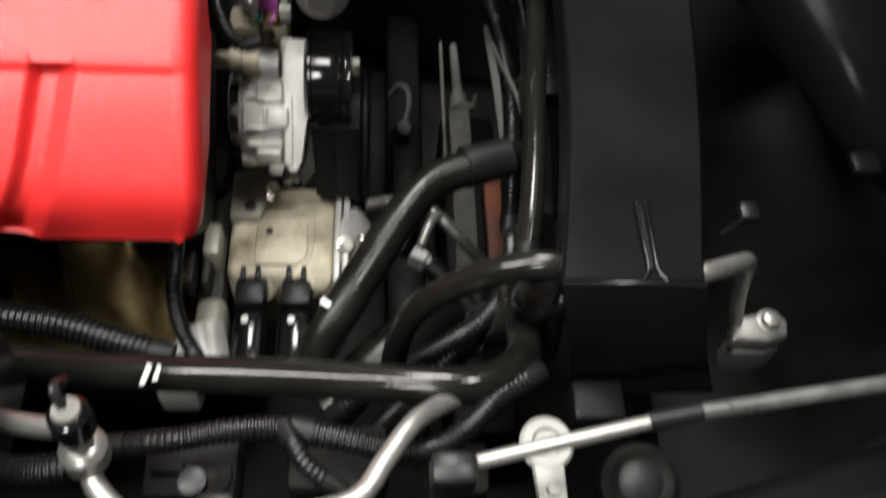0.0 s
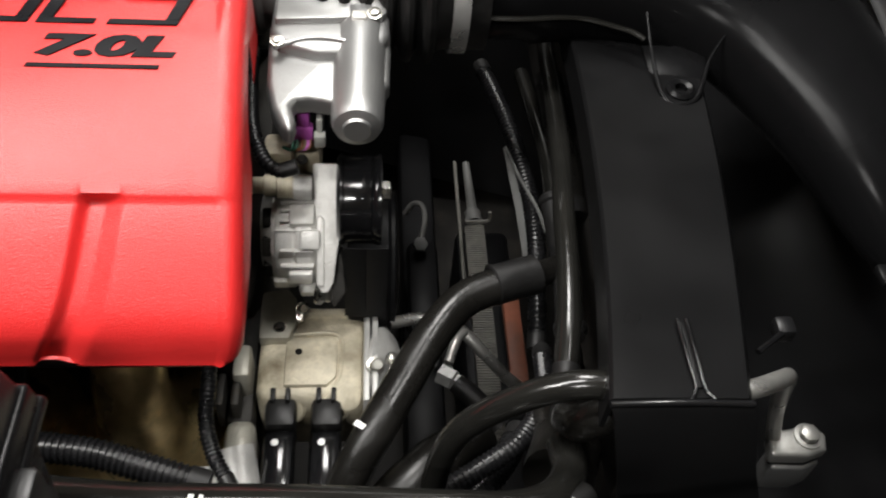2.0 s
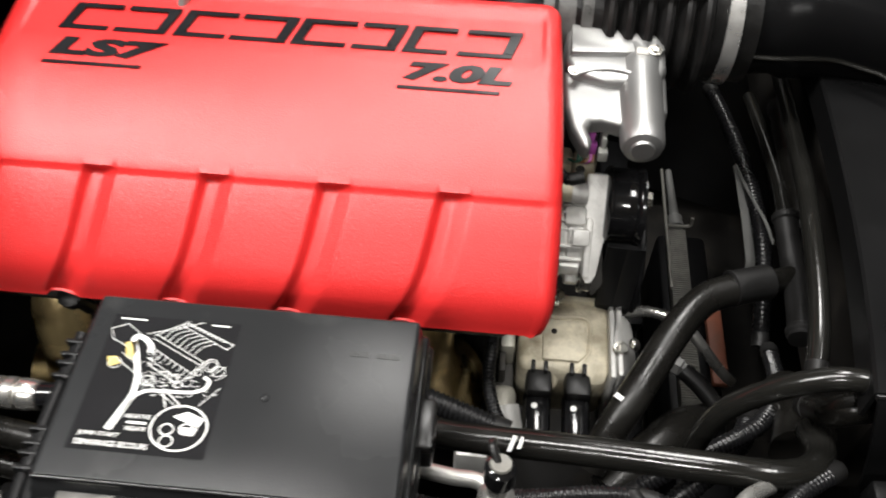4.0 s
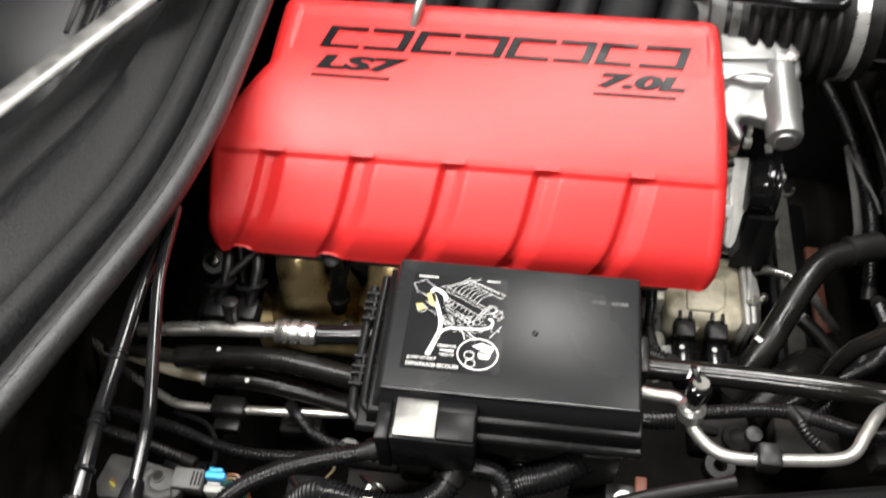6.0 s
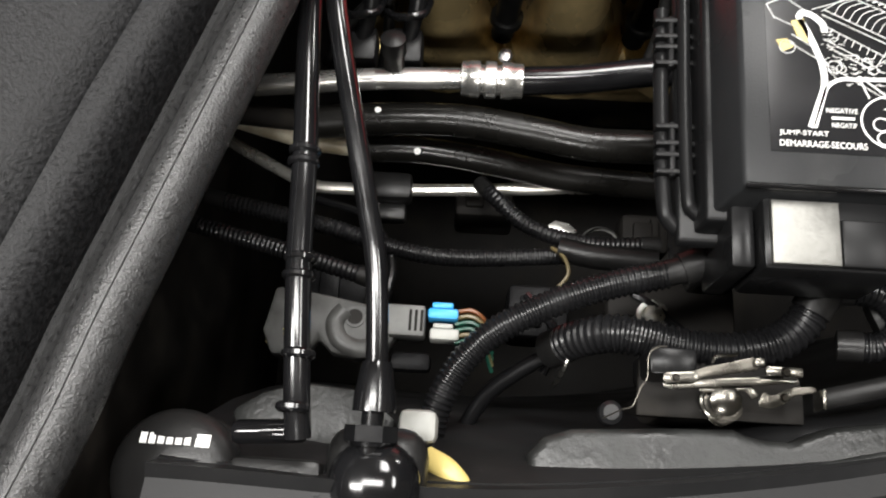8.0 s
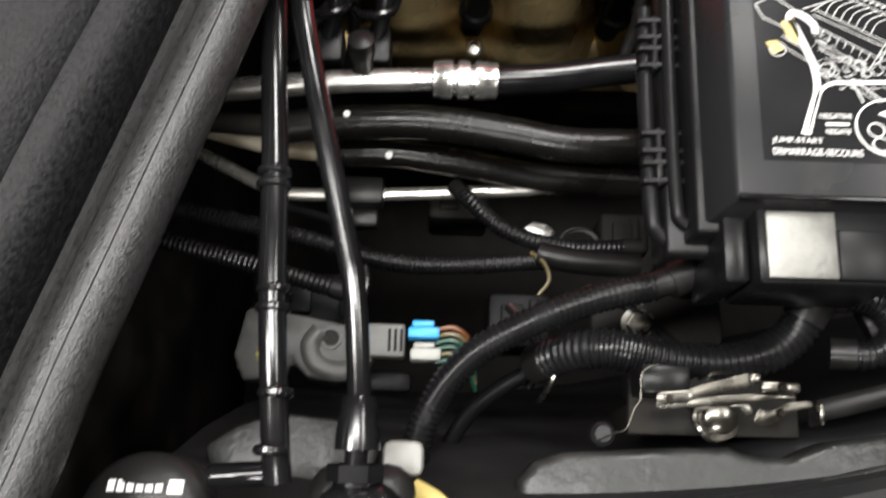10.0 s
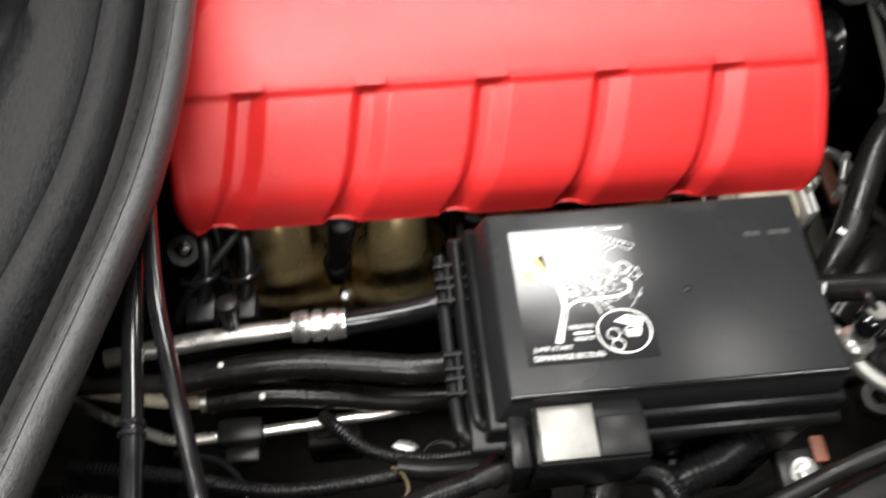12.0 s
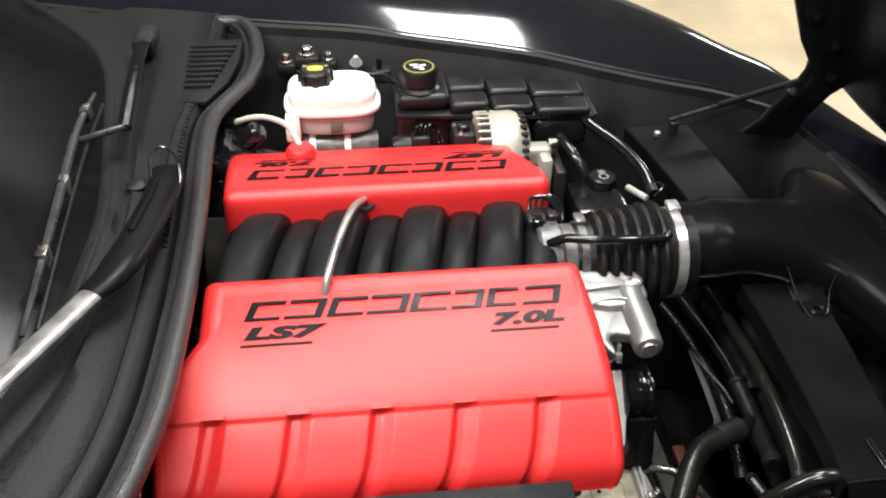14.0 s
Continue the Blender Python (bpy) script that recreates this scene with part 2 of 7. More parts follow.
def ribbed(pts, r, pitch=0.0032, depth=0.12, seg=14):
    """Corrugated tube: rings that stand proud."""
    bm = bmesh.new()
    path = resample(curve(pts, 24), pitch / 4)
    prof = (1.0, 1.0, 1.0 - depth, 1.0 - depth)
    return sweep(bm, path, [r * prof[i % 4] for i in range(len(path))], seg)


def bolt_head(c, axis, r, h, bm=None, washer=True):
    bm = bm or bmesh.new()
    c, a = Vector(c), Vector(axis).normalized()
    m = Matrix.Translation(c) @ a.to_track_quat("Z", "Y").to_matrix().to_4x4()
    if washer:
        lathe(bm, ((0, 0), (r * 1.45, 0), (r * 1.45, h * 0.25), (r, h * 0.3)), m, 16)
    lathe(bm, ((r, h * 0.25), (r, h * 0.9), (r * 0.82, h), (0, h)), m, 6)
    return bm


def lathe(bm, prof, m, seg=28):
    """Turns (radius, height) pairs round m's z axis."""
    rings = []
    for r, h in prof:
        if r < 1e-6:
            rings.append([bm.verts.new(m @ Vector((0, 0, h)))])
        else:
            rings.append([bm.verts.new(m @ Vector((r * math.cos(2 * math.pi * k / seg), r * math.sin(2 * math.pi * k / seg), h))) for k in range(seg)])
    for a, b in zip(rings, rings[1:]):
        for k in range(seg):
            q = (k + 1) % seg
            if len(a) == 1 and len(b) > 1:
                bm.faces.new((a[0], b[k], b[q]))
            elif len(b) == 1 and len(a) > 1:
                bm.faces.new((a[k], a[q], b[0]))
            elif len(a) > 1:
                bm.faces.new((a[k], a[q], b[q], b[k]))
    return bm


def axis_at(c, axis):
    return Matrix.Translation(Vector(c)) @ Vector(axis).normalized().to_track_quat("Z", "Y").to_matrix().to_4x4()


def turned(prof, c, axis=(0, 0, 1), seg=28, bm=None):
    return lathe(bm or bmesh.new(), prof, axis_at(c, axis), seg)


def block(lo, hi, bevel=0.002, m=None, bm=None, seg=2):
    """A box with rounded edges between two corners."""
    tmp = bmesh.new()
    bmesh.ops.create_cube(tmp, size=1)
    s = [hi[i] - lo[i] for i in range(3)]
    for v in tmp.verts:
        v.co = Vector([lo[i] + (v.co[i] + 0.5) * s[i] for i in range(3)])
    if bevel:
        bmesh.ops.bevel(tmp, geom=tmp.edges[:], offset=min(bevel, 0.45 * min(s)), segments=seg, affect="EDGES", profile=0.5)
    return absorb(bm, tmp, m)


def absorb(bm, tmp, m=None):
    if m is not None:
        bmesh.ops.transform(tmp, matrix=m, verts=tmp.verts)
    if bm is None:
        return tmp
    me = bpy.data.meshes.new("scrap")
    tmp.to_mesh(me)
    tmp.free()
    bm.from_mesh(me)
    bpy.data.meshes.remove(me)
    return bm


def plate(outline, z0, z1, bevel=0.001, m=None, bm=None, seg=2):
    """An outline in x, y drawn up from z0 to z1, with its edges rounded."""
    tmp = bmesh.new()
    vs = [tmp.verts.new((x, y, z0)) for x, y in outline]
    f = tmp.faces.new(vs)
    r = bmesh.ops.extrude_face_region(tmp, geom=[f])
    bmesh.ops.translate(tmp, verts=[v for v in r["geom"] if isinstance(v, bmesh.types.BMVert)], vec=(0, 0, z1 - z0))
    bmesh.ops.recalc_face_normals(tmp, faces=tmp.faces)
    if bevel:
        sharp = [e for e in tmp.edges if len(e.link_faces) == 2 and e.calc_face_angle(0) > radians(60)]
        bmesh.ops.bevel(tmp, geom=sharp, offset=bevel, segments=seg, affect="EDGES", profile=0.5, clamp_overlap=True)
    return absorb(bm, tmp, m)


def sheet(rows, thick=0.0, bm=None):
    """A skin over rows of points, given a thickness downwards along its normals."""
    bm = bm or bmesh.new()
    g = [[bm.verts.new(Vector(p)) for p in row] for row in rows]
    faces = []
    for a, b in zip(g, g[1:]):
        for k in range(len(a) - 1):
            faces.append(bm.faces.new((a[k], a[k + 1], b[k + 1], b[k])))
    if thick:
        bm.normal_update()
        bmesh.ops.solidify(bm, geom=faces, thickness=thick)
    return bm


def spline1(points, t):
    """Smooth value at t through (t, value) pairs."""
    if t <= points[0][0]:
        return points[0][1]
    for i in range(len(points) - 1):
        (t0, v0), (t1, v1) = points[i], points[i + 1]
        if t <= t1:
            m0 = (v1 - points[i - 1][1]) / (t1 - points[i - 1][0]) if i else (v1 - v0) / (t1 - t0)
            m1 = (points[i + 2][1] - v0) / (points[i + 2][0] - t0) if i + 2 < len(points) else (v1 - v0) / (t1 - t0)
            h, u = t1 - t0, (t - t0) / (t1 - t0)
            return ((2 * u ** 3 - 3 * u * u + 1) * v0 + (u ** 3 - 2 * u * u + u) * h * m0 + (-2 * u ** 3 + 3 * u * u) * v1 + (u ** 3 - u * u) * h * m1)
    return points[-1][1]


def lettering(text, m, height, width, depth=0.0012, shear=0.0, bold=0.0):
    """Raised letters in Blender's own font, scaled to height and width, laid on m's x, y plane from its origin."""
    cu = bpy.data.curves.new("letters", "FONT")
    cu.body, cu.extrude, cu.shear, cu.resolution_u, cu.offset = text, 0.02, shear, 3, bold
    ob = bpy.data.objects.new("letters", cu)
    scene.collection.objects.link(ob)
    bpy.context.view_layer.update()
    me = bpy.data.meshes.new_from_object(ob.evaluated_get(bpy.context.evaluated_depsgraph_get()))
    bpy.data.objects.remove(ob)
    bm = bmesh.new()
    bm.from_mesh(me)
    bpy.data.meshes.remove(me)
    xs, ys = [v.co.x for v in bm.verts], [v.co.y for v in bm.verts]
    x0, x1, y0, y1 = min(xs), max(xs), min(ys), max(ys)
    for v in bm.verts:
        v.co = m @ Vector(((v.co.x - x0) / (x1 - x0) * width, (v.co.y - y0) / (y1 - y0) * height, depth * (0.5 + v.co.z / 0.04)))
    return bm


def loom(pts, r, pitch, note, group=""):
    """Corrugated conduit with smooth taped ends, as one thing of parts."""
    p = curve(pts, 6)
    ob = thing("wiring_loom", p[len(p) // 2] - Vector((0, 0, r)), note, "wiring", group)
    part("conduit", ribbed(pts, r, pitch), LOOM, ob, "split corrugated conduit")
    for a, b in ((p[0], p[1]), (p[-1], p[-2])):
        d = (b - a).normalized()
        part("taped_end", tube([a - d * 0.004, a + d * 0.009], r * 1.04, 14, 3), RUBBER, ob, "cloth-taped end")
    return ob


def hose(pts, r, material, note):
    """Smooth moulded hose with a slightly thicker cuff at both ends."""
    p = curve(pts, 8)
    ob = thing("coolant_hose", p[len(p) // 2] - Vector((0, 0, r)), note, "hose")
    part("tube", tube(pts, r, 18), material, ob)
    for a, b in ((p[0], p[1]), (p[-1], p[-2])):
        d = (b - a).normalized()
        part("cuff", tube([a - d * 0.003, a + d * 0.012], r * 1.07, 18, 3), RUBBER, ob, "thicker rubber cuff")
    return ob

# ---- garage ----
def slab(name, lo, hi, material, label, category):
    return solid(name, block(lo, hi, 0), material, label, category, kind="structure")


slab("floor", (-6, -5, -0.2), (7, 7, 0), CONC, "beige stained concrete garage floor", "floor")
slab("ceiling", (-6, -5, 2.8), (7, 7, 2.95), WALLP, "plain grey painted garage ceiling", "ceiling")
slab("wall_east", (6.85, -4.85, 0), (7, 6.85, 2.8), WALLP, "plain grey painted garage wall", "wall")
slab("wall_west", (-6, -4.85, 0), (-5.85, 6.85, 2.8), WALLP, "plain grey painted garage wall", "wall")
slab("wall_north", (-6, 6.85, 0), (7, 7, 2.8), WALLP, "plain grey painted garage wall", "wall")
slab("wall_south", (-6, -5, 0), (7, -4.85, 2.8), WALLP, "plain grey painted garage wall", "wall")

# ---- car body round the engine bay ----
MIDY = 0.683
RAIL = ((-1.05, 1.46, 0.93), (-0.88, 1.40, 0.93), (-0.72, 1.36, 0.925), (-0.58, 1.335, 0.92), (-0.435, 1.314, 0.915), (-0.311, 1.287, 0.905), (-0.197, 1.266, 0.895), (-0.094, 1.242, 0.885), (0.009, 1.217, 0.868), (0.116, 1.2, 0.848), (0.227, 1.188, 0.828), (0.304, 1.174, 0.81), (0.364, 1.165, 0.79), (0.398, 1.141, 0.765), (0.495, 1.081, 0.71), (0.565, 1.042, 0.675))
OUTER = ((-1.05, 1.60, 0.915), (-0.88, 1.61, 0.915), (-0.72, 1.62, 0.915), (-0.58, 1.64, 0.915), (-0.44, 1.645, 0.915), (-0.33, 1.645, 0.912), (-0.22, 1.65, 0.915), (-0.11, 1.64, 0.910), (0.0, 1.61, 0.898), (0.10, 1.555, 0.874), (0.20, 1.475, 0.84), (0.28, 1.40, 0.805), (0.35, 1.36, 0.782), (0.42, 1.31, 0.757), (0.53, 1.22, 0.705), (0.66, 1.13, 0.645))


RAILP = ((-0.72, -0.03, 0.90), (-0.55, -0.03, 0.87), (-0.36, 0.00, 0.845), (-0.21, 0.055, 0.842), (-0.05, 0.082, 0.852), (0.05, 0.095, 0.852), (0.16, 0.124, 0.845), (0.32, 0.175, 0.80), (0.55, 0.31, 0.70))
OUTERP = ((-0.72, -0.24, 0.84), (-0.58, -0.25, 0.84), (-0.40, -0.25, 0.84), (-0.24, -0.24, 0.84), (-0.08, -0.21, 0.83), (0.10, -0.13, 0.81), (0.28, -0.02, 0.77), (0.44, 0.06, 0.72), (0.66, 0.21, 0.62))


def fender(side, name, label):
    """Inner rail strip, crowned skin and outer flank of one front fender; side -1 mirrors it."""
    def at(p):
        return Vector(p) if side > 0 else Vector((p[0], 2 * MIDY - p[1], p[2]))
    top = thing(name, at((-0.1, 1.4, 0.0)), label, "fender")
    flip = [[(x, 2 * MIDY - y, z) for x, y, z in pts] for pts in (RAILP, OUTERP)]
    rail, outer = (curve(RAIL, 8), curve(OUTER, 8)) if side > 0 else (curve(flip[0], 8), curve(flip[1], 8))
    skin, gap, inner = [], [], []
    for a, b in zip(rail, outer):
        row = []
        for k in range(15):
            u = k / 14
            p = a.lerp(b, u)
            p.z += 0.055 * math.sin(math.pi * min(1, u * 0.9 + 0.1)) - 0.02 * (1 - u) ** 3
            row.append(at(p))
        for dy, dz in ((0.010, 0.006), (0.020, 0.015), (0.029, 0.027), (0.037, 0.043), (0.044, 0.065), (0.051, 0.10), (0.056, 0.16), (0.056, 0.24), (0.05, 0.36)):
            row.append(at(b + Vector((0, dy, -dz))))
        skin.append(row)
        gap.append([at(a + Vector((0, 0.004, 0.004))), at(a + Vector((0, -0.008, -0.008))), at(a + Vector((0, -0.011, 0.001))), at(a + Vector((0, -0.014, 0.003))), at(a + Vector((0, -0.024, 0.0))), at(a + Vector((0, -0.028, 0.003))), at(a + Vector((0, -0.030, -0.012)))])
        inner.append([at(a + Vector((0, -0.030 - 0.02 * k, -0.012 - 0.035 * k - 0.012 * k * k))) for k in range(7)])
    part("skin", sheet(skin, 0.003), PAINT, top, "polished black painted skin")
    part("rail", sheet(gap, 0.002), PAINTIN, top, "dull black channel along the hood gap")
    part("inner_panel", sheet(inner, 0.003), PAINTIN, top, "dusty black inner panel")
    return top


fender(1, "fender", "polished black car fender with dull inner channel")
fender(-1, "fender", "polished black car fender beside the fuse box")

# floor and end walls of the engine bay
solid("bay_floor", block((-0.84, -0.22, 0.14), (0.72, 1.58, 0.17), 0.004), DARK, "grimy black undertray of the engine bay", "undertray", kind="structure")
solid("firewall", block((-0.86, -0.20, 0.17), (-0.82, 1.56, 0.90), 0.006), DARK, "black firewall below the cowl", "firewall", kind="structure")
solid("bay_wall", block((-0.80, -0.07, 0.17), (0.50, -0.05, 0.80), 0.004), DARK, "black inner wall of the engine bay", "panel", kind="structure")
solid("bay_wall", block((-0.80, 1.26, 0.17), (0.50, 1.28, 0.74), 0.004), DARK, "black inner wall of the engine bay", "panel", kind="structure")

# ---- cowl, seal, windscreen ----
SEAL = ((-0.766, -0.04), (-0.7475, 0.014), (-0.7360, 0.055), (-0.7215, 0.10), (-0.7070, 0.145), (-0.6905, 0.196), (-0.6740, 0.25), (-0.6625, 0.30), (-0.653, 0.37), (-0.649, 0.46), (-0.648, 0.56), (-0.650, 0.68), (-0.655, 0.80), (-0.658, 0.90), (-0.653, 0.965))
seal_hook = ((-0.632, 1.02), (-0.612, 1.07), (-0.602, 1.13), (-0.602, 1.19), (-0.615, 1.27), (-0.64, 1.315), (-0.68, 1.32))
seal = thing("hood_seal", (-0.66, 0.6, 0.92), "thick black rubber hood seal along the cowl", "weatherstrip")
part("bulb", sweep(bmesh.new(), curve([(x, y, 0.931) for x, y in SEAL + seal_hook], 6), [0.0138 - 0.0022 * min(1, i / 60) for i in range(6 * (len(SEAL + seal_hook) - 1) + 1)], 20), SEALM, seal, "hollow rubber bulb with a mould line")
line_path = curve([(x, y, 0.931) for x, y in SEAL + seal_hook], 6)
part("mould_line", sweep(bmesh.new(), [p + Vector((0.0012, 0, 0.0137 - 0.0022 * min(1, i / 60))) for i, p in enumerate(line_path)], [0.0006] * len(line_path), 6), SEALM, seal, "thin raised mould line")
flap = []
for p in line_path:
    flap.append([p + Vector((dx, 0, dz)) for dx, dz in ((-0.010, -0.010), (-0.0155, -0.002), (-0.0180, 0.0012), (-0.0205, -0.0005), (-0.0218, -0.014))])
part("flap", sheet(flap, 0.0015), SEALM, seal, "thin rubber lip beside the bulb")

GLASSBASE = ((-1.05, -0.09), (-0.962, 0.053), (-0.871, 0.177), (-0.818, 0.29), (-0.782, 0.37), (-0.764, 0.46), (-0.757, 0.56), (-0.757, 0.683), (-0.768, 0.763), (-0.783, 0.857), (-0.797, 0.948), (-0.824, 1.081), (-0.871, 1.189), (-0.962, 1.313), (-1.076, 1.451))


def base_x(y):
    return spline1([(b, a) for a, b in GLASSBASE], y)


def seal_x(y):
    return spline1([(b, a) for a, b in SEAL + ((-0.645, 1.05), (-0.64, 1.35))], y)


cowl = thing("cowl_panel", (-0.75, 0.6, 0.92), "grained dark grey plastic cowl panel below the windscreen", "cowl panel")
rows = []
for i in range(72):
    y = -0.06 + i * 0.0197
    sx, gx = seal_x(y) - 0.0300 - 0.0065 * max(0, min(1, (0.30 - y) / 0.15)), base_x(y) + 0.004
    if gx > sx - 0.060:
        gx = sx - 0.060
    w = sx - gx
    sec = [(sx + 0.004, 0.885), (sx, 0.928), (sx - 0.003, 0.934), (sx - 0.010, 0.9375), (sx - 0.0145, 0.9380), (sx - 0.0165, 0.9335), (sx - 0.0185, 0.9325), (sx - 0.0215, 0.9385)]
    for k in range(1, 9):
        u = k / 8
        sec.append((sx - 0.0215 - (w - 0.0215) * u, 0.939 + 0.016 * u + 0.006 * math.sin(math.pi * u) - (0.010 if 0.55 < u < 0.8 else 0)))
    sec.append((gx - 0.004, 0.945))
    rows.append([(x, y, z) for x, z in sec])
part("panel", sheet(rows, 0.003), COWL, cowl, "grained plastic with a groove along the seal", 60)
# louvred grille at the far end of the cowl
grille = part("grille_base", plate(((-0.715, 0.99), (-0.668, 0.985), (-0.640, 1.05), (-0.628, 1.13), (-0.628, 1.215), (-0.728, 1.215), (-0.726, 1.10)), 0.936, 0.9425, 0.001), COWL, cowl, "flat end of the panel")
for k in range(9):
    y = 1.03 + 0.0185 * k
    x0, x1 = -0.706 - 0.0009 * k, -0.664 + 0.0042 * k - 0.00008 * k * k
    part("louvre", block((x0, y, 0.9415), (x1, y + 0.009, 0.9485), 0.0015), COWL, grille)
# beaded edge along the inner side
for k in range(40):
    y = 0.62 + 0.0118 * k
    x = seal_x(y) - 0.0335 - 0.03 * max(0, (y - 0.9)) 
    part("bead", block((x - 0.003, y, 0.9335), (x + 0.003, y + 0.0075, 0.9405), 0.0012), RUBBER, cowl)

wind = thing("windscreen", (-1.1, MIDY, 0.95), "tinted curved windscreen with black lower border", "windscreen")


def glass_row(u):
    row = []
    for i in range(25):
        y = -0.10 + i * 1.56 / 24
        x0 = base_x(y)
        row.append((x0 - 0.72 * u, y + (MIDY - y) * 0.18 * u, 0.945 + 0.38 * u - 0.04 * u * u))
    return row


part("pane", sheet([glass_row(k / 10) for k in range(11)], 0.004), GLASS, wind)
rim_path = [Vector((base_x(-0.10 + i * 0.039) - 0.004, -0.10 + i * 0.039, 0.954)) for i in range(41)]
border = []
for k in range(7):
    border.append([(x + 0.003, y, z + 0.006) for x, y, z in glass_row(0.24 * k / 6)])
part("border", sheet(border, 0.001), FRIT, wind, "black printed border of the glass")
part("lower_trim", sweep(bmesh.new(), rim_path, [0.011] * len(rim_path), 10, 0.45), COWL, wind, "grey plastic trim along the glass")
part("dashboard", block((-1.65, 0.05, 0.70), (-0.98, 1.30, 0.86), 0.05), SATIN, wind, "dark dashboard seen through the glass")
cabin = solid("cabin", block((-2.6, -0.10, 0.25), (-1.60, 1.46, 1.0), 0.06), DARK, "dark car interior behind the windscreen", "car interior")


# wipers parked on the cowl
w1 = thing("wiper", (-0.69, 0.66, 0.95), "black wiper arm with worn bare metal on its cowl pivot", "wiper", "windscreen wipers")
arm_path = curve([(-0.845, 0.185, 1.012), (-0.782, 0.34, 1.0), (-0.722, 0.485, 0.989)], 8)
part("arm", sweep(bmesh.new(), arm_path, [0.0105 + 0.003 * i / len(arm_path) for i in range(len(arm_path))], 12, 0.45), WIPERS, w1, "bare metal wiper arm")
piv_path = curve([(-0.728, 0.474, 0.990), (-0.712, 0.505, 0.989), (-0.701, 0.550, 0.986), (-0.693, 0.610, 0.981), (-0.688, 0.670, 0.975), (-0.688, 0.722, 0.968), (-0.694, 0.758, 0.958)], 6)
part("pivot_cover", sweep(bmesh.new(), piv_path, [0.0145 + 0.0070 * min(1, i / 9) for i in range(len(piv_path))], 14, 0.55), SATIN, w1, "black pivot cover")
part("cover_ridge", tube([(-0.702, 0.575, 0.996), (-0.696, 0.64, 0.990), (-0.694, 0.70, 0.983)], 0.0040, 8), SATIN, w1, "rounded ridge along the cover")
part("pivot_nut", turned(((0, 0), (0.014, 0), (0.014, 0.008), (0.008, 0.012), (0, 0.012)), (-0.728, 0.735, 0.950)), RUBBER, w1)
part("wire_loop", tube([(-0.706, 0.725, 0.972), (-0.710, 0.752, 0.984), (-0.700, 0.770, 0.990), (-0.684, 0.762, 0.988), (-0.673, 0.740, 0.984), (-0.668, 0.710, 0.975), (-0.674, 0.690, 0.968)], 0.0019, 8, 6), GLOSS, w1, "bent black wire spring")
w2 = thing("wiper", (-0.77, 1.10, 0.96), "black wiper arm and blade lying on the glass", "wiper", "windscreen wipers")
part("arm", sweep(bmesh.new(), curve([(-0.772, 1.13, 0.985), (-0.762, 1.0, 1.0), (-0.747, 0.806, 1.0)], 8), [0.0105] * 17, 10, 0.5), GLOSS, w2, "black arm with a bright edge")
part("pivot_cover", block((-0.79, 1.10, 0.965), (-0.755, 1.17, 0.995), 0.008), BLACK, w2)
part("link", tube([(-0.744, 0.812, 1.0), (-0.77, 0.79, 1.003), (-0.80, 0.772, 1.003)], 0.0045, 8, 5), WIPERM, w2)
part("blade_frame", sweep(bmesh.new(), curve([(-0.802, 0.90, 1.005), (-0.800, 0.78, 1.012), (-0.786, 0.61, 1.012), (-0.773, 0.40, 1.003)], 8), [0.0028 + 0.003 * math.sin(math.pi * i / 24) for i in range(25)], 8, 0.8), WIPERM, w2)
part("rubber", tube([(-0.792, 0.89, 0.992), (-0.786, 0.72, 0.996), (-0.766, 0.42, 0.992)], 0.003, 8, 8), RUBBER, w2)
for y, x in ((0.84, -0.801), (0.66, -0.790), (0.52, -0.780)):
    part("clip", block((x - 0.006, y - 0.01, 0.996), (x + 0.006, y + 0.01, 1.017), 0.002), STEEL, w2, "bright worn clip")

# ---- open hood and its hinge at the nose ----
hood = thing("hood", (0.75, MIDY, 0.8), "black hood tilted open over the nose", "hood")
rows = []
for x, z in ((0.66, 0.715), (0.557, 0.783), (0.50, 0.83), (0.455, 0.872), (0.428, 0.94), (0.395, 1.04), (0.365, 1.19), (0.350, 1.36), (0.342, 1.53), (0.34, 1.70)):
    rows.append([(x, MIDY - 0.44 + 0.862 * k / 16, z) for k in range(17)])
part("skin", sheet(rows, 0.02), SATIN, hood, "dark underside of the open hood")
hinge = part("hinge_arm", plate(((0.259, 0.78), (0.363, 0.765), (0.372, 0.789), (0.382, 0.812), (0.414, 0.852), (0.448, 0.876), (0.395, 1.038), (0.36, 1.16), (0.255, 1.16), (0.296, 1.039), (0.331, 0.957), (0.355, 0.92), (0.355, 0.903), (0.345, 0.882), (0.319, 0.843), (0.295, 0.809)), -0.006, 0.006, 0.003, Matrix.Translation((0, 1.10, 0)) @ Matrix.Rotation(radians(90), 4, "X")), GLOSS, hood, "black pressed steel hinge arm")
for x, z in ((0.394, 0.946), (0.403, 0.886), (0.345, 1.0)):
    part("bolt", bolt_head((x, 1.093, z), (0, -1, 0), 0.008, 0.007), GLOSS, hinge)
strut = thing("gas_strut", (0.07, 0.99, 0.8), "slim black gas strut between panel and hinge", "gas strut")
part("rod", tube([(0.079, 1.0, 0.868), (0.20, 1.038, 0.8785)], 0.0036, 10), WIPERM, strut)
part("cylinder", tube([(0.17, 1.029, 0.876), (0.334, 1.08, 0.89)], 0.0058, 10), BLACK, strut)
part("end_fitting", turned(((0, 0), (0.008, 0), (0.008, 0.01), (0, 0.012)), (0.322, 1.072, 0.878), (0, -1, 0.2), 14), STEEL, strut, "bright end fitting")
part("bracket", block((0.080, 0.992, 0.842), (0.096, 1.006, 0.866), 0.003), BLACK, strut)
part("ball_socket", block((0.055, 0.990, 0.840), (0.066, 1.001, 0.851), 0.004), DULLAL, strut, "bright ball socket")

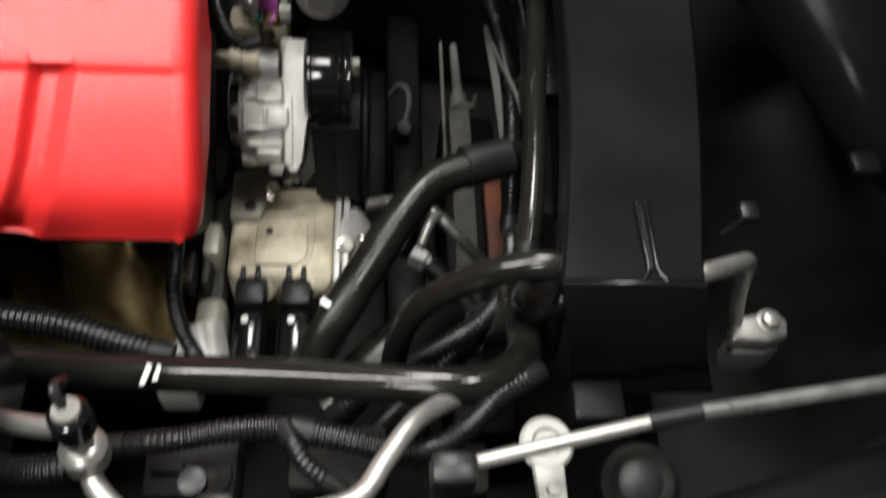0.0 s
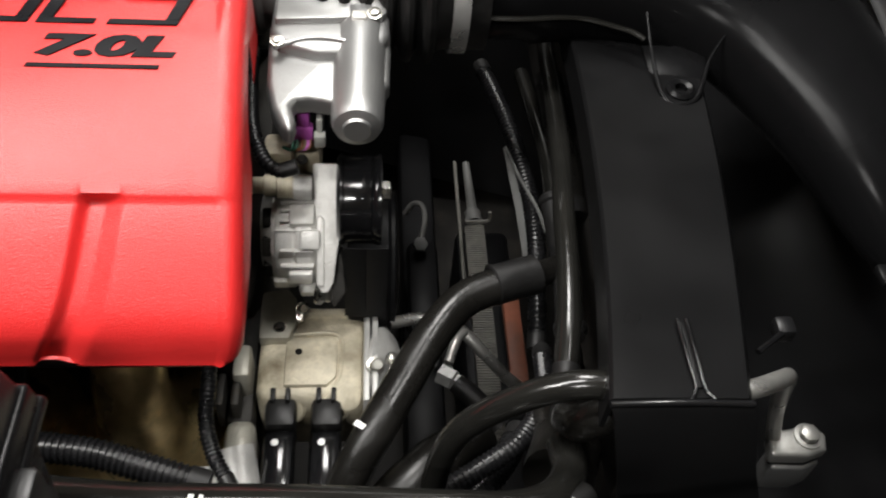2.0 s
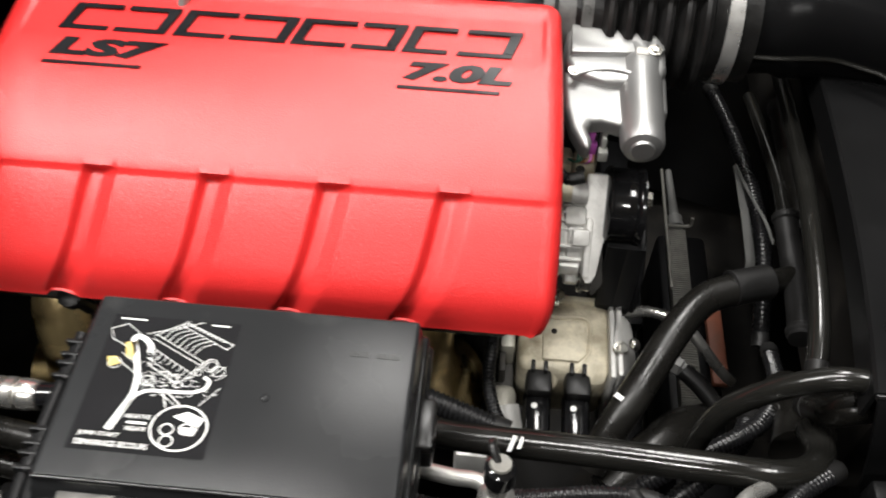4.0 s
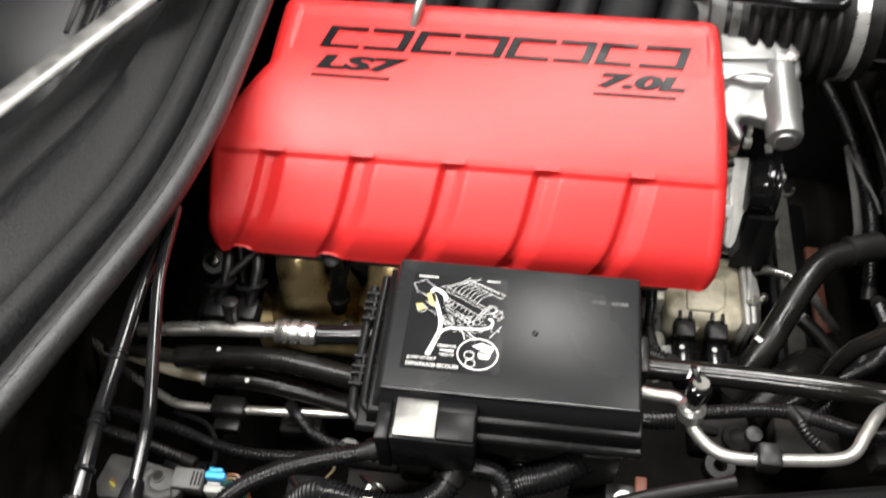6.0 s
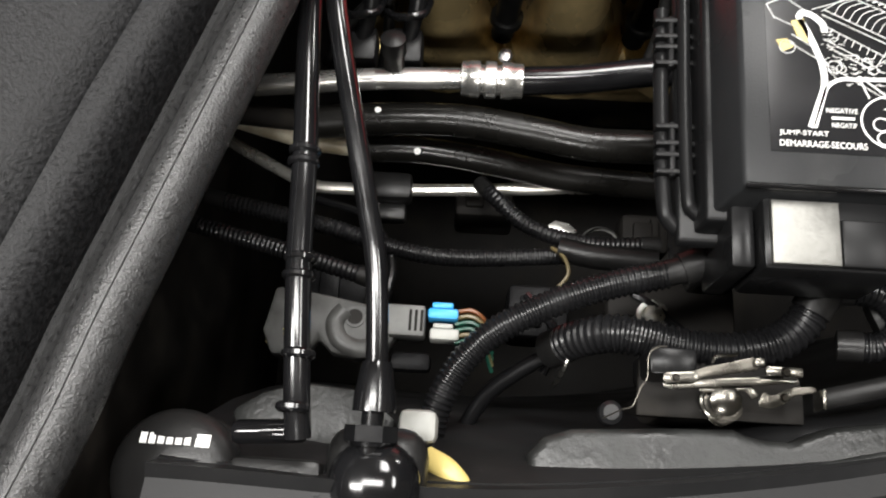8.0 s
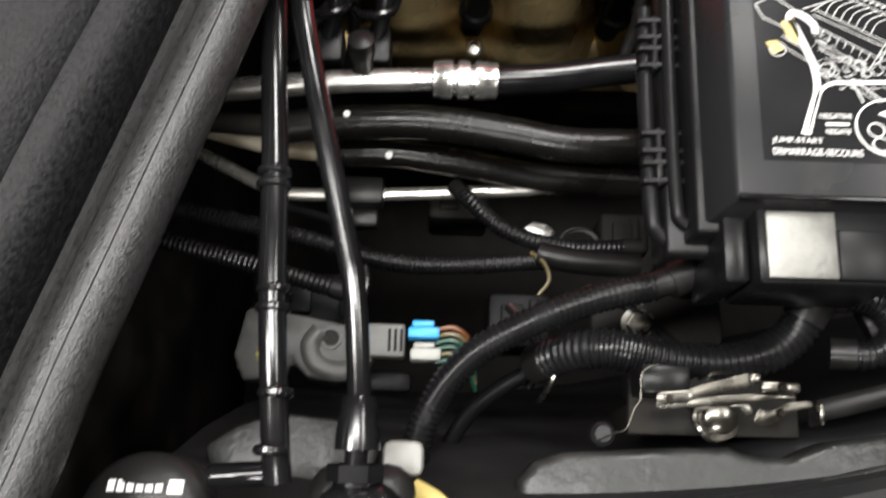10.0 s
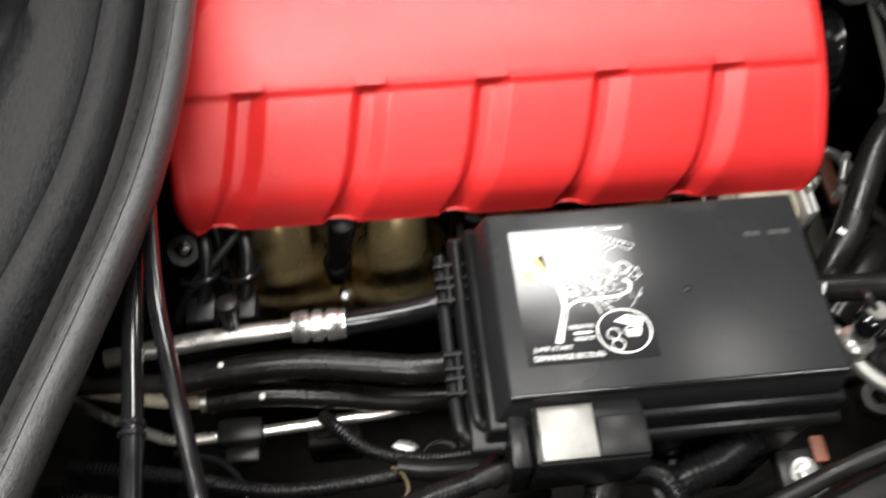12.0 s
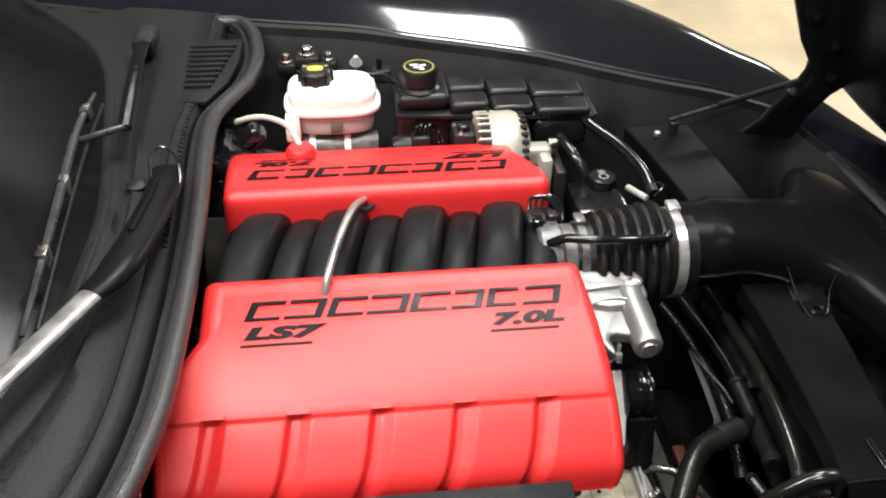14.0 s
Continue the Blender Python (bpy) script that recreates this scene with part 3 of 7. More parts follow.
# ---- engine ----
eng = thing("engine_block", (-0.42, MIDY, 0.17), "grimy cast engine block and heads under the covers", "engine")
part("crankcase", block((-0.70, 0.50, 0.17), (-0.19, 0.87, 0.62), 0.02), IRON, eng)
for s in (-1, 1):
    head = part("cylinder_head", block((-0.68, -0.085, -0.09), (-0.20, 0.085, 0.06), 0.008, Matrix.Translation((0, MIDY + s * 0.20, 0.72)) @ Matrix.Rotation(radians(-s * 38), 4, "X")), IRON, eng, "stained cast cylinder head")

DECK = [(0.405, 0.862), (0.43, 0.8755), (0.47, 0.8905), (0.51, 0.8995), (0.55, 0.9045), (0.58, 0.9065)]
RIBS = [-0.615 + 0.0907 * k for k in range(5)]
XMID = -0.405


def deck_point(y):
    """Height and outward normal of the cover's top at y."""
    z, d = spline1(DECK, y), (spline1(DECK, y + 0.002) - spline1(DECK, y - 0.002)) / 0.004
    return z, Vector((0, -d, 1)).normalized()


def cover_profile():
    """(y, z, s, y on deck): s is 0 on the deck and runs to 1 down the outer bays."""
    pr = [(0.600, 0.840, -1), (0.599, 0.862, -1), (0.5965, 0.885, -1), (0.5945, 0.8955, -1), (0.591, 0.9025, -1), (0.586, 0.9058, -1)]
    for k in range(29):
        y = 0.580 - (0.580 - 0.4065) * k / 28
        pr.append((y, spline1(DECK, y), -0.5))
    low = [(0.405, 0.8612), (0.398, 0.8568), (0.386, 0.8478), (0.373, 0.8365), (0.361, 0.8250), (0.3515, 0.8145), (0.3450, 0.8040), (0.3415, 0.7920), (0.3395, 0.7785)]
    ys = [(i / (len(low) - 1), p[0]) for i, p in enumerate(low)]
    zs = [(i / (len(low) - 1), p[1]) for i, p in enumerate(low)]
    for k in range(26):
        s = k / 25
        pr.append((spline1(ys, s), spline1(zs, s), s))
    pr += [(0.3395, 0.7755, 1), (0.3425, 0.7735, 1), (0.347, 0.7745, 1)]
    return pr


def cover_ends(y, z, flared=True):
    left = -0.637 if y > 0.50 or not flared else -0.637 - 0.045 * min(1, (0.50 - y) / 0.075)
    if not flared:
        left += 0.030 * min(1, max(0, (0.56 - y) / 0.08))
    right = -0.178 + 0.008 * min(1, max(0, (0.58 - y) / 0.2))
    low = max(0, (0.812 - z) / 0.036)
    rnd = 0.007 * (1 - math.sqrt(max(0, 1 - min(1, low) ** 2)))
    return left + rnd, right - rnd


def cover_bm(flared=True, bays=True):
    bm = bmesh.new()
    pr = cover_profile()
    ends = [(0.0, -0.055), (0.0, -0.035), (0.0, -0.02), (0.0, -0.014), (0.0011, -0.0088), (0.0041, -0.0041), (0.0088, -0.0011), (0.014, 0.0)]
    rows = []
    for j, (y, z, s) in enumerate(pr):
        a, b = pr[max(j - 1, 0)], pr[min(j + 1, len(pr) - 1)]
        nrm = Vector((0, a[1] - b[1], b[0] - a[0]))
        nrm = Vector((0, -(b[1] - a[1]), (b[0] - a[0]))).normalized() * -1
        xl, xr = cover_ends(y, z, flared)
        xs = [(xl + d, n) for d, n in ends] + [(xl + 0.014 + (xr - xl - 0.028) * k / 299, 0.0) for k in range(1, 299)] + [(xr - d, n) for d, n in ends[::-1]]
        row = []
        for x, n in xs:
            d = n
            if n == 0 and s >= 0 and bays:
                d -= 0.0026 * min(1, s / 0.03)
                for r in RIBS:
                    q = x - (r - 0.010 * s - 0.022 * s * s)
                    if -0.0135 < q < 0.0145:
                        g = min(1, (q + 0.0135) / 0.005) if q < -0.001 else 1 - max(0, (q - 0.001) / 0.0135)
                        d -= 0.0072 * max(0, min(1, g)) * (1 - 0.25 * s)
            if n == 0 and s == -0.5 and 0.512 < y < 0.5745 and -0.617 < x < -0.190:
                e = min(1, (0.5745 - y) / 0.004, (x + 0.617) / 0.004, (-0.190 - x) / 0.004, (y - 0.512) / 0.004)
                d -= 0.0022 * e * min(1, 0.35 + (y - 0.512) / 0.06)
            p = Vector((x, y, z)) + nrm * max(d, -0.014)
            if d < -0.0141:
                p += (Vector((x, 0.47, 0.815)) - p).normalized() * (-0.014 - d)
            row.append(bm.verts.new(p))
        rows.append(row)
    for a, b in zip(rows, rows[1:]):
        for k in range(len(a) - 1):
            bm.faces.new((a[k], a[k + 1], b[k + 1], b[k]))
    return bm


def on_deck(x, y, lift=0.0):
    z, n = deck_point(y)
    t = n.cross(Vector((1, 0, 0)))
    m = Matrix((Vector((1, 0, 0)), t, n)).transposed().to_4x4()
    return Matrix.Translation(Vector((x, y, z)) + n * lift) @ m


WORD = ((-0.586, 0.040), (-0.541, 0.043), (-0.492, 0.042), (-0.446, 0.046), (-0.396, 0.044), (-0.347, 0.036), (-0.306, 0.036), (-0.262, 0.044))


def emblem(i, x, w):
    """One plain slanted bracket shape in place of the word mark."""
    bm = bmesh.new()
    h, t, sl = 0.029, 0.0046, 0.30

    def bar(x0, x1, y0, y1):
        plate(((x0 + sl * y0, y0), (x1 + sl * y0, y0), (x1 + sl * y1, y1), (x0 + sl * y1, y1)), 0, 0.0014, 0.0003, on_deck(x, 0.519, -0.0012), bm, 1)
    bar(0, w, h - t, h)
    bar(0, w, 0, t)
    side = 0 if i % 2 == 0 else w - 0.009
    bar(side, side + 0.009, t, h - t)
    return bm


def engine_cover(turned_round):
    spin = Matrix.Translation((XMID, MIDY, 0)) @ Matrix.Rotation(math.pi, 4, "Z") @ Matrix.Translation((-XMID, -MIDY, 0)) if turned_round else Matrix.Identity(4)
    base = spin @ Vector((-0.41, 0.48, 0.80))
    c = thing("engine_cover", base, "glossy red plastic engine cover with slanted grooves and black lettering", "engine cover", "red engine covers")

    def put(name, bm, material, label="", smooth=40):
        bmesh.ops.transform(bm, matrix=spin, verts=bm.verts)
        return part(name, bm, material, c, label, smooth)
    put("shell", cover_bm(not turned_round), RED, "moulded red shell", 50)
    for i, (x, w) in enumerate(WORD):
        put("emblem_shape", emblem(i, x, w), INK, "black plain emblem shape")
    put("lettering", lettering("LS7", on_deck(-0.5850, 0.4910, -0.0004), 0.0182, 0.094, 0.0014, 0.22, 0.055), INKM, "black raised letters LS7")
    put("lettering", lettering("7.0L", on_deck(-0.3015, 0.4910, -0.0004), 0.0182, 0.086, 0.0014, 0.22, 0.055), INKM, "black raised letters 7.0L")
    for x in (-0.5885, -0.3055):
        put("underline", plate(((0, 0), (0.080, 0), (0.081, 0.0032), (0.001, 0.0032)), 0, 0.0012, 0.0003, on_deck(x, 0.4825, -0.0002), None, 1), INKM, "black underline")
    return c, put


cover_a, _ = engine_cover(False)
cover_b, put_b = engine_cover(True)
part("hose_boss", turned(((0.024, -0.03), (0.0225, 0.006), (0.0175, 0.012), (0.009, 0.013), (0, 0.013)), (-0.527, 0.902, 0.893), (0, 0, 1), 12), RED, cover_b, "round red boss for the vent hose")
part("tube_hole", turned(((0.0, 0.003), (0.012, 0.003), (0.0165, 0.0), (0.0165, -0.01), (0, -0.01)), (-0.437, 0.7745, 0.886), (0, -1, 0.25)), DARK, cover_b, "dark opening for the metal tube")

# intake manifold: eight arched runners
mani = thing("intake_manifold", (-0.42, MIDY, 0.80), "black ribbed plastic intake manifold between the red covers", "intake manifold")


def runner(x, w, top, lean):
    rows = []
    for k in range(25):
        a = math.pi * k / 24
        y = MIDY - 0.004 - 0.108 * math.cos(a)
        z = 0.80 + (top - 0.80) * (math.sin(a) ** 0.5 if 0 < k < 24 else 0)
        sec = [(-0.5, -0.034), (-0.485, -0.017), (-0.44, -0.0085), (-0.36, -0.0035), (-0.2, -0.0008), (0, 0.0), (0.2, -0.0008), (0.36, -0.0035), (0.44, -0.0085), (0.485, -0.017), (0.5, -0.034)]
        sec = [(x + lean * (y - MIDY) + w * u, y, max(0.793, z + dz)) for u, dz in sec]
        rows.append([(sec[0][0], y, 0.79)] + sec + [(sec[-1][0], y, 0.79)])
    return sheet(rows)


for k in range(4):
    part("runner", runner(-0.588 + 0.1095 * k, 0.062, 0.905, 0.20), RUNM, mani, "tall arched runner")
    part("runner", runner(-0.533 + 0.1095 * k, 0.048, 0.888, 0.20), RUNM, mani, "low arched runner")
part("plenum", block((-0.63, 0.585, 0.76), (-0.19, 0.775, 0.865), 0.02), SATIN, mani)
solid("crossover_tube", tube([(-0.437, 0.779, 0.886), (-0.441, 0.745, 0.908), (-0.455, 0.69, 0.932), (-0.472, 0.63, 0.934), (-0.487, 0.575, 0.922), (-0.495, 0.555, 0.895)], 0.0050, 12, 8), DULLAL, "bare metal tube arching over the intake runners", "pipe")

solid("tube_grommet", turned(((0.0060, -0.004), (0.0165, -0.004), (0.0165, 0.003), (0.0150, 0.0045), (0.0060, 0.0035)), (-0.437, 0.777, 0.8880), (0, -1, 0.75), 24), RUBBER, "black rubber grommet where the tube meets the cover", "grommet")

# throttle body, bellows, clamps
TBY, TBZ = 0.678, 0.842
thr = thing("throttle_body", (-0.17, TBY, TBZ), "bare cast aluminium throttle body with motor housing", "throttle body")
part("barrel", turned(((0.048, 0), (0.052, 0.004), (0.052, 0.03), (0.047, 0.034), (0.047, 0.055), (0.0, 0.055)), (-0.212, TBY, TBZ), (1, 0, 0), 40), DULLROD, thr)
part("flange", block((-0.205, TBY - 0.055, TBZ - 0.06), (-0.192, TBY + 0.055, TBZ + 0.036), 0.012), RUNM, thr)
TILTM = Matrix.Translation((-0.125, 0.60, 0.843))
part("motor_housing", plate(((-0.043, 0.05), (-0.045, -0.020), (-0.043, -0.060), (-0.038, -0.086), (-0.030, -0.104), (-0.0225, -0.110), (-0.0205, -0.098), (-0.024, -0.084), (-0.021, -0.076), (-0.012, -0.074), (-0.002, -0.076), (0.004, -0.078), (0.020, -0.076), (0.037, -0.072), (0.045, -0.056), (0.046, -0.020), (0.046, 0.05)), -0.022, -0.004, 0.007, TILTM, None, 5), THROT, thr, "cast housing with rounded edges")
part("lower_body", block((-0.164, 0.556, 0.795), (-0.082, 0.66, 0.835), 0.006), THROT, thr)
part("upper_housing", plate(((-0.042, 0.05), (-0.044, -0.012), (-0.036, -0.026), (-0.010, -0.034), (0.016, -0.034), (0.040, -0.024), (0.045, -0.012), (0.046, 0.05)), -0.02, 0.006, 0.006, TILTM, None, 4), THROT, thr, "rounded upper half of the housing")
part("cover_lip", plate(((-0.040, -0.006), (0.040, 0.001), (0.043, 0.006), (0.043, 0.048), (-0.039, 0.048)), 0.004, 0.0115, 0.002, TILTM), THROT, thr, "raised cover edge")
part("motor", turned(((0.0, 0.118), (0.0095, 0.118), (0.0105, 0.116), (0.0165, 0.114), (0.0185, 0.109), (0.0188, 0.10), (0.0195, 0.05), (0.021, 0.0), (0.0, 0.0)), (-0.1015, 0.614, 0.8355), (-0.012, -1, -0.02), 36), THROT, thr, "round motor can")
part("web", sweep(bmesh.new(), curve([(-0.165, 0.571, 0.846), (-0.140, 0.578, 0.8495), (-0.118, 0.577, 0.8498), (-0.090, 0.567, 0.848)], 6), [0.0022] * 19, 8), THROT, thr, "cast web")
part("screw", bolt_head((-0.091, 0.603, 0.855), (0, -0.2, 1), 0.0042, 0.004), STEEL, thr)
part("screw", bolt_head((-0.162, 0.572, 0.851), (0, -0.2, 1), 0.0035, 0.003), STEEL, thr)
part("clip_tab", block((-0.108, 0.594, 0.851), (-0.097, 0.603, 0.858), 0.0015), CAST, thr)
plug = thing("sensor_plug", (-0.148, 0.545, 0.79), "purple and white wiring plug with coloured wires", "connector")
part("socket", block((-0.1475, 0.5240, 0.8070), (-0.121, 0.5530, 0.8410), 0.003), BLACK, plug)
part("socket_shell", block((-0.146, 0.5180, 0.8120), (-0.131, 0.5260, 0.8400), 0.002), BLACK, plug)
part("purple_latch", block((-0.1435, 0.5080, 0.8150), (-0.1345, 0.5210, 0.8380), 0.0015), PURPLE, plug, "purple latch")
part("latch_foot", block((-0.146, 0.5050, 0.8130), (-0.132, 0.5130, 0.8270), 0.0015), PURPLE, plug, "purple latch foot")
part("latch_rib", block((-0.1400, 0.5065, 0.8180), (-0.1380, 0.5190, 0.8400), 0.0006), PURPLE, plug)
part("white_clip", block((-0.129, 0.5020, 0.8150), (-0.1245, 0.5230, 0.8380), 0.0012), WHITEC, plug, "white locking clip")
part("white_foot", block((-0.131, 0.4970, 0.8150), (-0.1225, 0.5050, 0.8260), 0.0012), WHITEC, plug, "white locking clip foot")
for k, (m_, dx) in enumerate(((WGREEN, 0.0), (WORANGE, 0.004), (PURPLE, 0.008), (WGREEN, -0.003), (WORANGE, 0.010), (WTAN, 0.006))):
    part("wire", tube([(-0.144 + dx, 0.5080, 0.8160), (-0.1445 + dx, 0.5000, 0.8130), (-0.148 + 0.6 * dx, 0.5020, 0.8080), (-0.154 + 0.3 * dx, 0.5080, 0.8050)], 0.0011, 6, 5), m_, plug, "thin coloured wire")
plug.location += Vector((-0.004, 0.022, -0.020))
loom([(-0.150, 0.498, 0.795), (-0.160, 0.497, 0.793), (-0.171, 0.505, 0.798), (-0.180, 0.53, 0.805), (-0.184, 0.57, 0.81), (-0.186, 0.61, 0.81)], 0.0055, 0.0032, "black corrugated loom behind the throttle motor")

bel = thing("intake_bellows", (-0.09, TBY, TBZ), "black rubber intake bellows with steel clamps", "intake hose")
prof = [(0.047, -0.012)]
for k in range(6):
    x = 0.012 + 0.0165 * k
    r = 0.051 + 0.0022 * k
    prof += [(r, x), (r + 0.010, x + 0.004), (r + 0.0115, x + 0.0075), (r + 0.010, x + 0.011), (r, x + 0.0145)]
prof += [(0.060, 0.115), (0.060, 0.150), (0.0, 0.150)]
part("rubber", turned(prof, (-0.150, TBY, TBZ), (1, 0, 0), 48), RUBBER, bel)


def clamp(x, r, w, parent, metal, note):
    c = part("clamp", turned(((r, 0), (r + 0.0022, 0.0004), (r + 0.0022, w - 0.0004), (r, w)), (x, TBY, TBZ), (1, 0, 0), 48), metal, parent, note)
    part("screw_box", block((x - 0.001, TBY + 0.005, TBZ + r + 0.001), (x + w + 0.002, TBY + 0.028, TBZ + r + 0.0085), 0.002), metal, c)
    return c


clamp(-0.157, 0.0480, 0.011, bel, DULLROD, "dull steel hose clamp")
clamp(-0.030, 0.0610, 0.014, bel, BRIGHT, "bright steel hose clamp")
solid("vent_hose", tube([(-0.20, 0.655, 0.885), (-0.18, 0.645, 0.90), (-0.15, 0.632, 0.905), (-0.10, 0.628, 0.905), (-0.055, 0.632, 0.902), (-0.045, 0.636, 0.905)], 0.0062, 12, 8), GLOSS, "thin black vent hose along the bellows", "hose")

# air duct and filter box at the nose
tc = thing("sensor_connector", (-0.20, 0.70, 0.88), "black pressure sensor plug with short leads", "connector")
part("body", block((-0.222, 0.690, 0.868), (-0.196, 0.722, 0.897), 0.004), BLACK, tc)
part("latch", block((-0.216, 0.682, 0.890), (-0.202, 0.700, 0.902), 0.002), GLOSS, tc)
part("collar", block((-0.192, 0.700, 0.880), (-0.178, 0.716, 0.897), 0.002), BLACK, tc)
for k in range(3):
    part("lead", tube([(-0.214 + 0.008 * k, 0.722, 0.890), (-0.210 + 0.009 * k, 0.736, 0.903), (-0.192 + 0.007 * k, 0.735, 0.905), (-0.176 + 0.004 * k, 0.722, 0.893), (-0.172, 0.700, 0.872)], 0.0026, 8), GLOSS, tc)

duct = thing("air_duct", (0.2, MIDY, 0.80), "broad black plastic air duct and filter box", "air duct")
rows = []
DW = [(0.0, 0.063), (0.05, 0.063), (0.10, 0.064), (0.15, 0.070), (0.19, 0.085), (0.22, 0.115), (0.25, 0.17), (0.28, 0.23), (0.32, 0.27), (0.38, 0.28), (0.43, 0.25), (0.455, 0.19)]
DT = [(0.0, 0.061), (0.05, 0.058), (0.10, 0.052), (0.15, 0.048), (0.22, 0.048), (0.30, 0.052), (0.38, 0.045), (0.43, 0.03), (0.455, 0.01)]
DZ = [(0.0, 0.842), (0.08, 0.846), (0.16, 0.838), (0.25, 0.812), (0.35, 0.775), (0.455, 0.72)]
for i in range(40):
    x = 0.455 * i / 39
    w, t, z = spline1(DW, x), spline1(DT, x), spline1(DZ, x)
    ring = []
    e = 1.0 if x < 0.05 else 0.75
    for k in range(49):
        a = 2 * math.pi * k / 48
        ca, sa = math.cos(a), math.sin(a)
        ring.append((x - 0.018, MIDY + 0.008 + w * math.copysign(abs(ca) ** e, ca), z + t * math.copysign(abs(sa) ** e, sa) - 0.06 * max(0, (abs(w * ca) - 0.13) / 0.13) ** 2 * (0.4 if x > 0.15 else 0)))
    rows.append(ring)
part("body", sheet(rows), DUCTM, duct, "smooth black plastic duct")
ridge = [(-0.016, 0.624, 0.840), (0.022, 0.6225, 0.840), (0.070, 0.6265, 0.840), (0.103, 0.6145, 0.840), (0.113, 0.609, 0.840), (0.121, 0.602, 0.839)]
part("seam", sweep(bmesh.new(), curve(ridge, 8), [0.0028] * 41, 8, 0.6), HOSE, duct, "raised moulding seam")
part("mounting_lug", plate(((-0.022, 0.040), (-0.020, 0.0), (-0.017, -0.018), (-0.008, -0.030), (0.010, -0.030), (0.018, -0.018), (0.024, 0.005), (0.034, 0.040)), 0.0, 0.006, 0.002, Matrix.Translation((0.147, 0.578, 0.810)) @ Matrix.Rotation(radians(12), 4, "X")), DUCTM, duct, "rounded mounting lug")
part("boss", turned(((0.005, 0.0), (0.005, 0.009), (0.0085, 0.010), (0.0115, 0.008), (0.012, 0.0)), (0.146, 0.564, 0.8145), (0, -0.1, 1), 24), DUCTM, duct)
rim_line = curve([(0.124, 0.623, 0.85), (0.126, 0.598, 0.835), (0.128, 0.572, 0.825), (0.131, 0.556, 0.82), (0.137, 0.549, 0.818), (0.145, 0.547, 0.818), (0.154, 0.552, 0.819), (0.160, 0.560, 0.822), (0.166, 0.574, 0.828), (0.172, 0.587, 0.835), (0.183, 0.600, 0.846)], 6)
part("lug_rim", sweep(bmesh.new(), rim_line, [0.0008 + 0.0018 * math.sin(math.pi * i / 60) for i in range(61)], 8), DUCTM, duct, "thin raised rim round the lug")

# ---- fuse box ----
fuse = thing("fuse_box", (-0.36, 0.20, 0.74), "dark grey plastic fuse box with jump-start label and foil sticker", "fuse box")


def tapered(lo0, hi0, z0, lo1, hi1, z1, bevel):
    bm = bmesh.new()
    v = [bm.verts.new((x, y, z0)) for x, y in ((lo0[0], lo0[1]), (hi0[0], lo0[1]), (hi0[0], hi0[1]), (lo0[0], hi0[1]))]
    w = [bm.verts.new((x, y, z1)) for x, y in ((lo1[0], lo1[1]), (hi1[0], lo1[1]), (hi1[0], hi1[1]), (lo1[0], hi1[1]))]
    bm.faces.new(v[::-1])
    bm.faces.new(w)
    for k in range(4):
        q = (k + 1) % 4
        bm.faces.new((v[k], v[q], w[q], w[k]))
    bmesh.ops.bevel(bm, geom=bm.edges[:], offset=bevel, segments=3, affect="EDGES", profile=0.5)
    return bm


LIDZ = 0.899
lid = part("lid", tapered((-0.469, 0.137), (-0.259, 0.268), 0.872, (-0.461, 0.1425), (-0.262, 0.264), LIDZ, 0.0024), BOXTOP, fuse, "scratched dark grey lid")
part("lid_skirt", tapered((-0.474, 0.131), (-0.256, 0.272), 0.856, (-0.472, 0.133), (-0.257, 0.270), 0.874, 0.002), BOXD, fuse, "stepped lower edge of the lid")
part("lid_lip", tapered((-0.483, 0.125), (-0.254, 0.275), 0.850, (-0.482, 0.127), (-0.255, 0.274), 0.857, 0.002), BOXD, fuse, "flange")
part("body", tapered((-0.462, 0.140), (-0.268, 0.262), 0.745, (-0.470, 0.136), (-0.262, 0.268), 0.852, 0.006), BLACK, fuse, "black lower housing")
part("terminal_block", block((-0.4495, 0.1055, 0.838), (-0.384, 0.1455, 0.8885), 0.003), BOXD, fuse, "black terminal housing")
part("terminal_cap", block((-0.4138, 0.1075, 0.885), (-0.3850, 0.131, 0.8915), 0.0015), BOXD, fuse, "grey cap beside the sticker")
part("foil_sticker", block((-0.4462, 0.1078, 0.8875), (-0.4145, 0.1390, 0.8915), 0.0005), FOIL, fuse, "square silver foil sticker")
part("side_bracket", block((-0.462, 0.108, 0.825), (-0.4505, 0.150, 0.880), 0.002), BOXD, fuse)
part("edge_rail", tube([(-0.4885, 0.262, 0.852), (-0.4890, 0.20, 0.852), (-0.4880, 0.150, 0.852), (-0.484, 0.138, 0.851), (-0.472, 0.130, 0.850)], 0.0042, 12, 8), BOXD, fuse, "rounded rail along the lid edge")
part("edge_rail", tube([(-0.4780, 0.268, 0.860), (-0.4785, 0.20, 0.860), (-0.4775, 0.152, 0.860), (-0.474, 0.142, 0.859), (-0.462, 0.136, 0.858)], 0.0036, 12, 8), BOXD, fuse, "rounded rail along the lid edge")
for y in (0.2395, 0.1765):
    hinge_ = part("hinge_clip", block((-0.4865, y - 0.0155, 0.846), (-0.4830, y + 0.0155, 0.860), 0.0014), BOXD, fuse, "moulded lid clip")
    for dy in (-0.0130, -0.0035, 0.0030, 0.0125):
        part("tooth", block((-0.4935, y + dy - 0.0015, 0.852), (-0.4680, y + dy + 0.0015, 0.8605), 0.0010), BOXD, hinge_)
part("clip", block((-0.262, 0.20, 0.83), (-0.248, 0.235, 0.858), 0.003), BLACK, fuse, "black side clip")
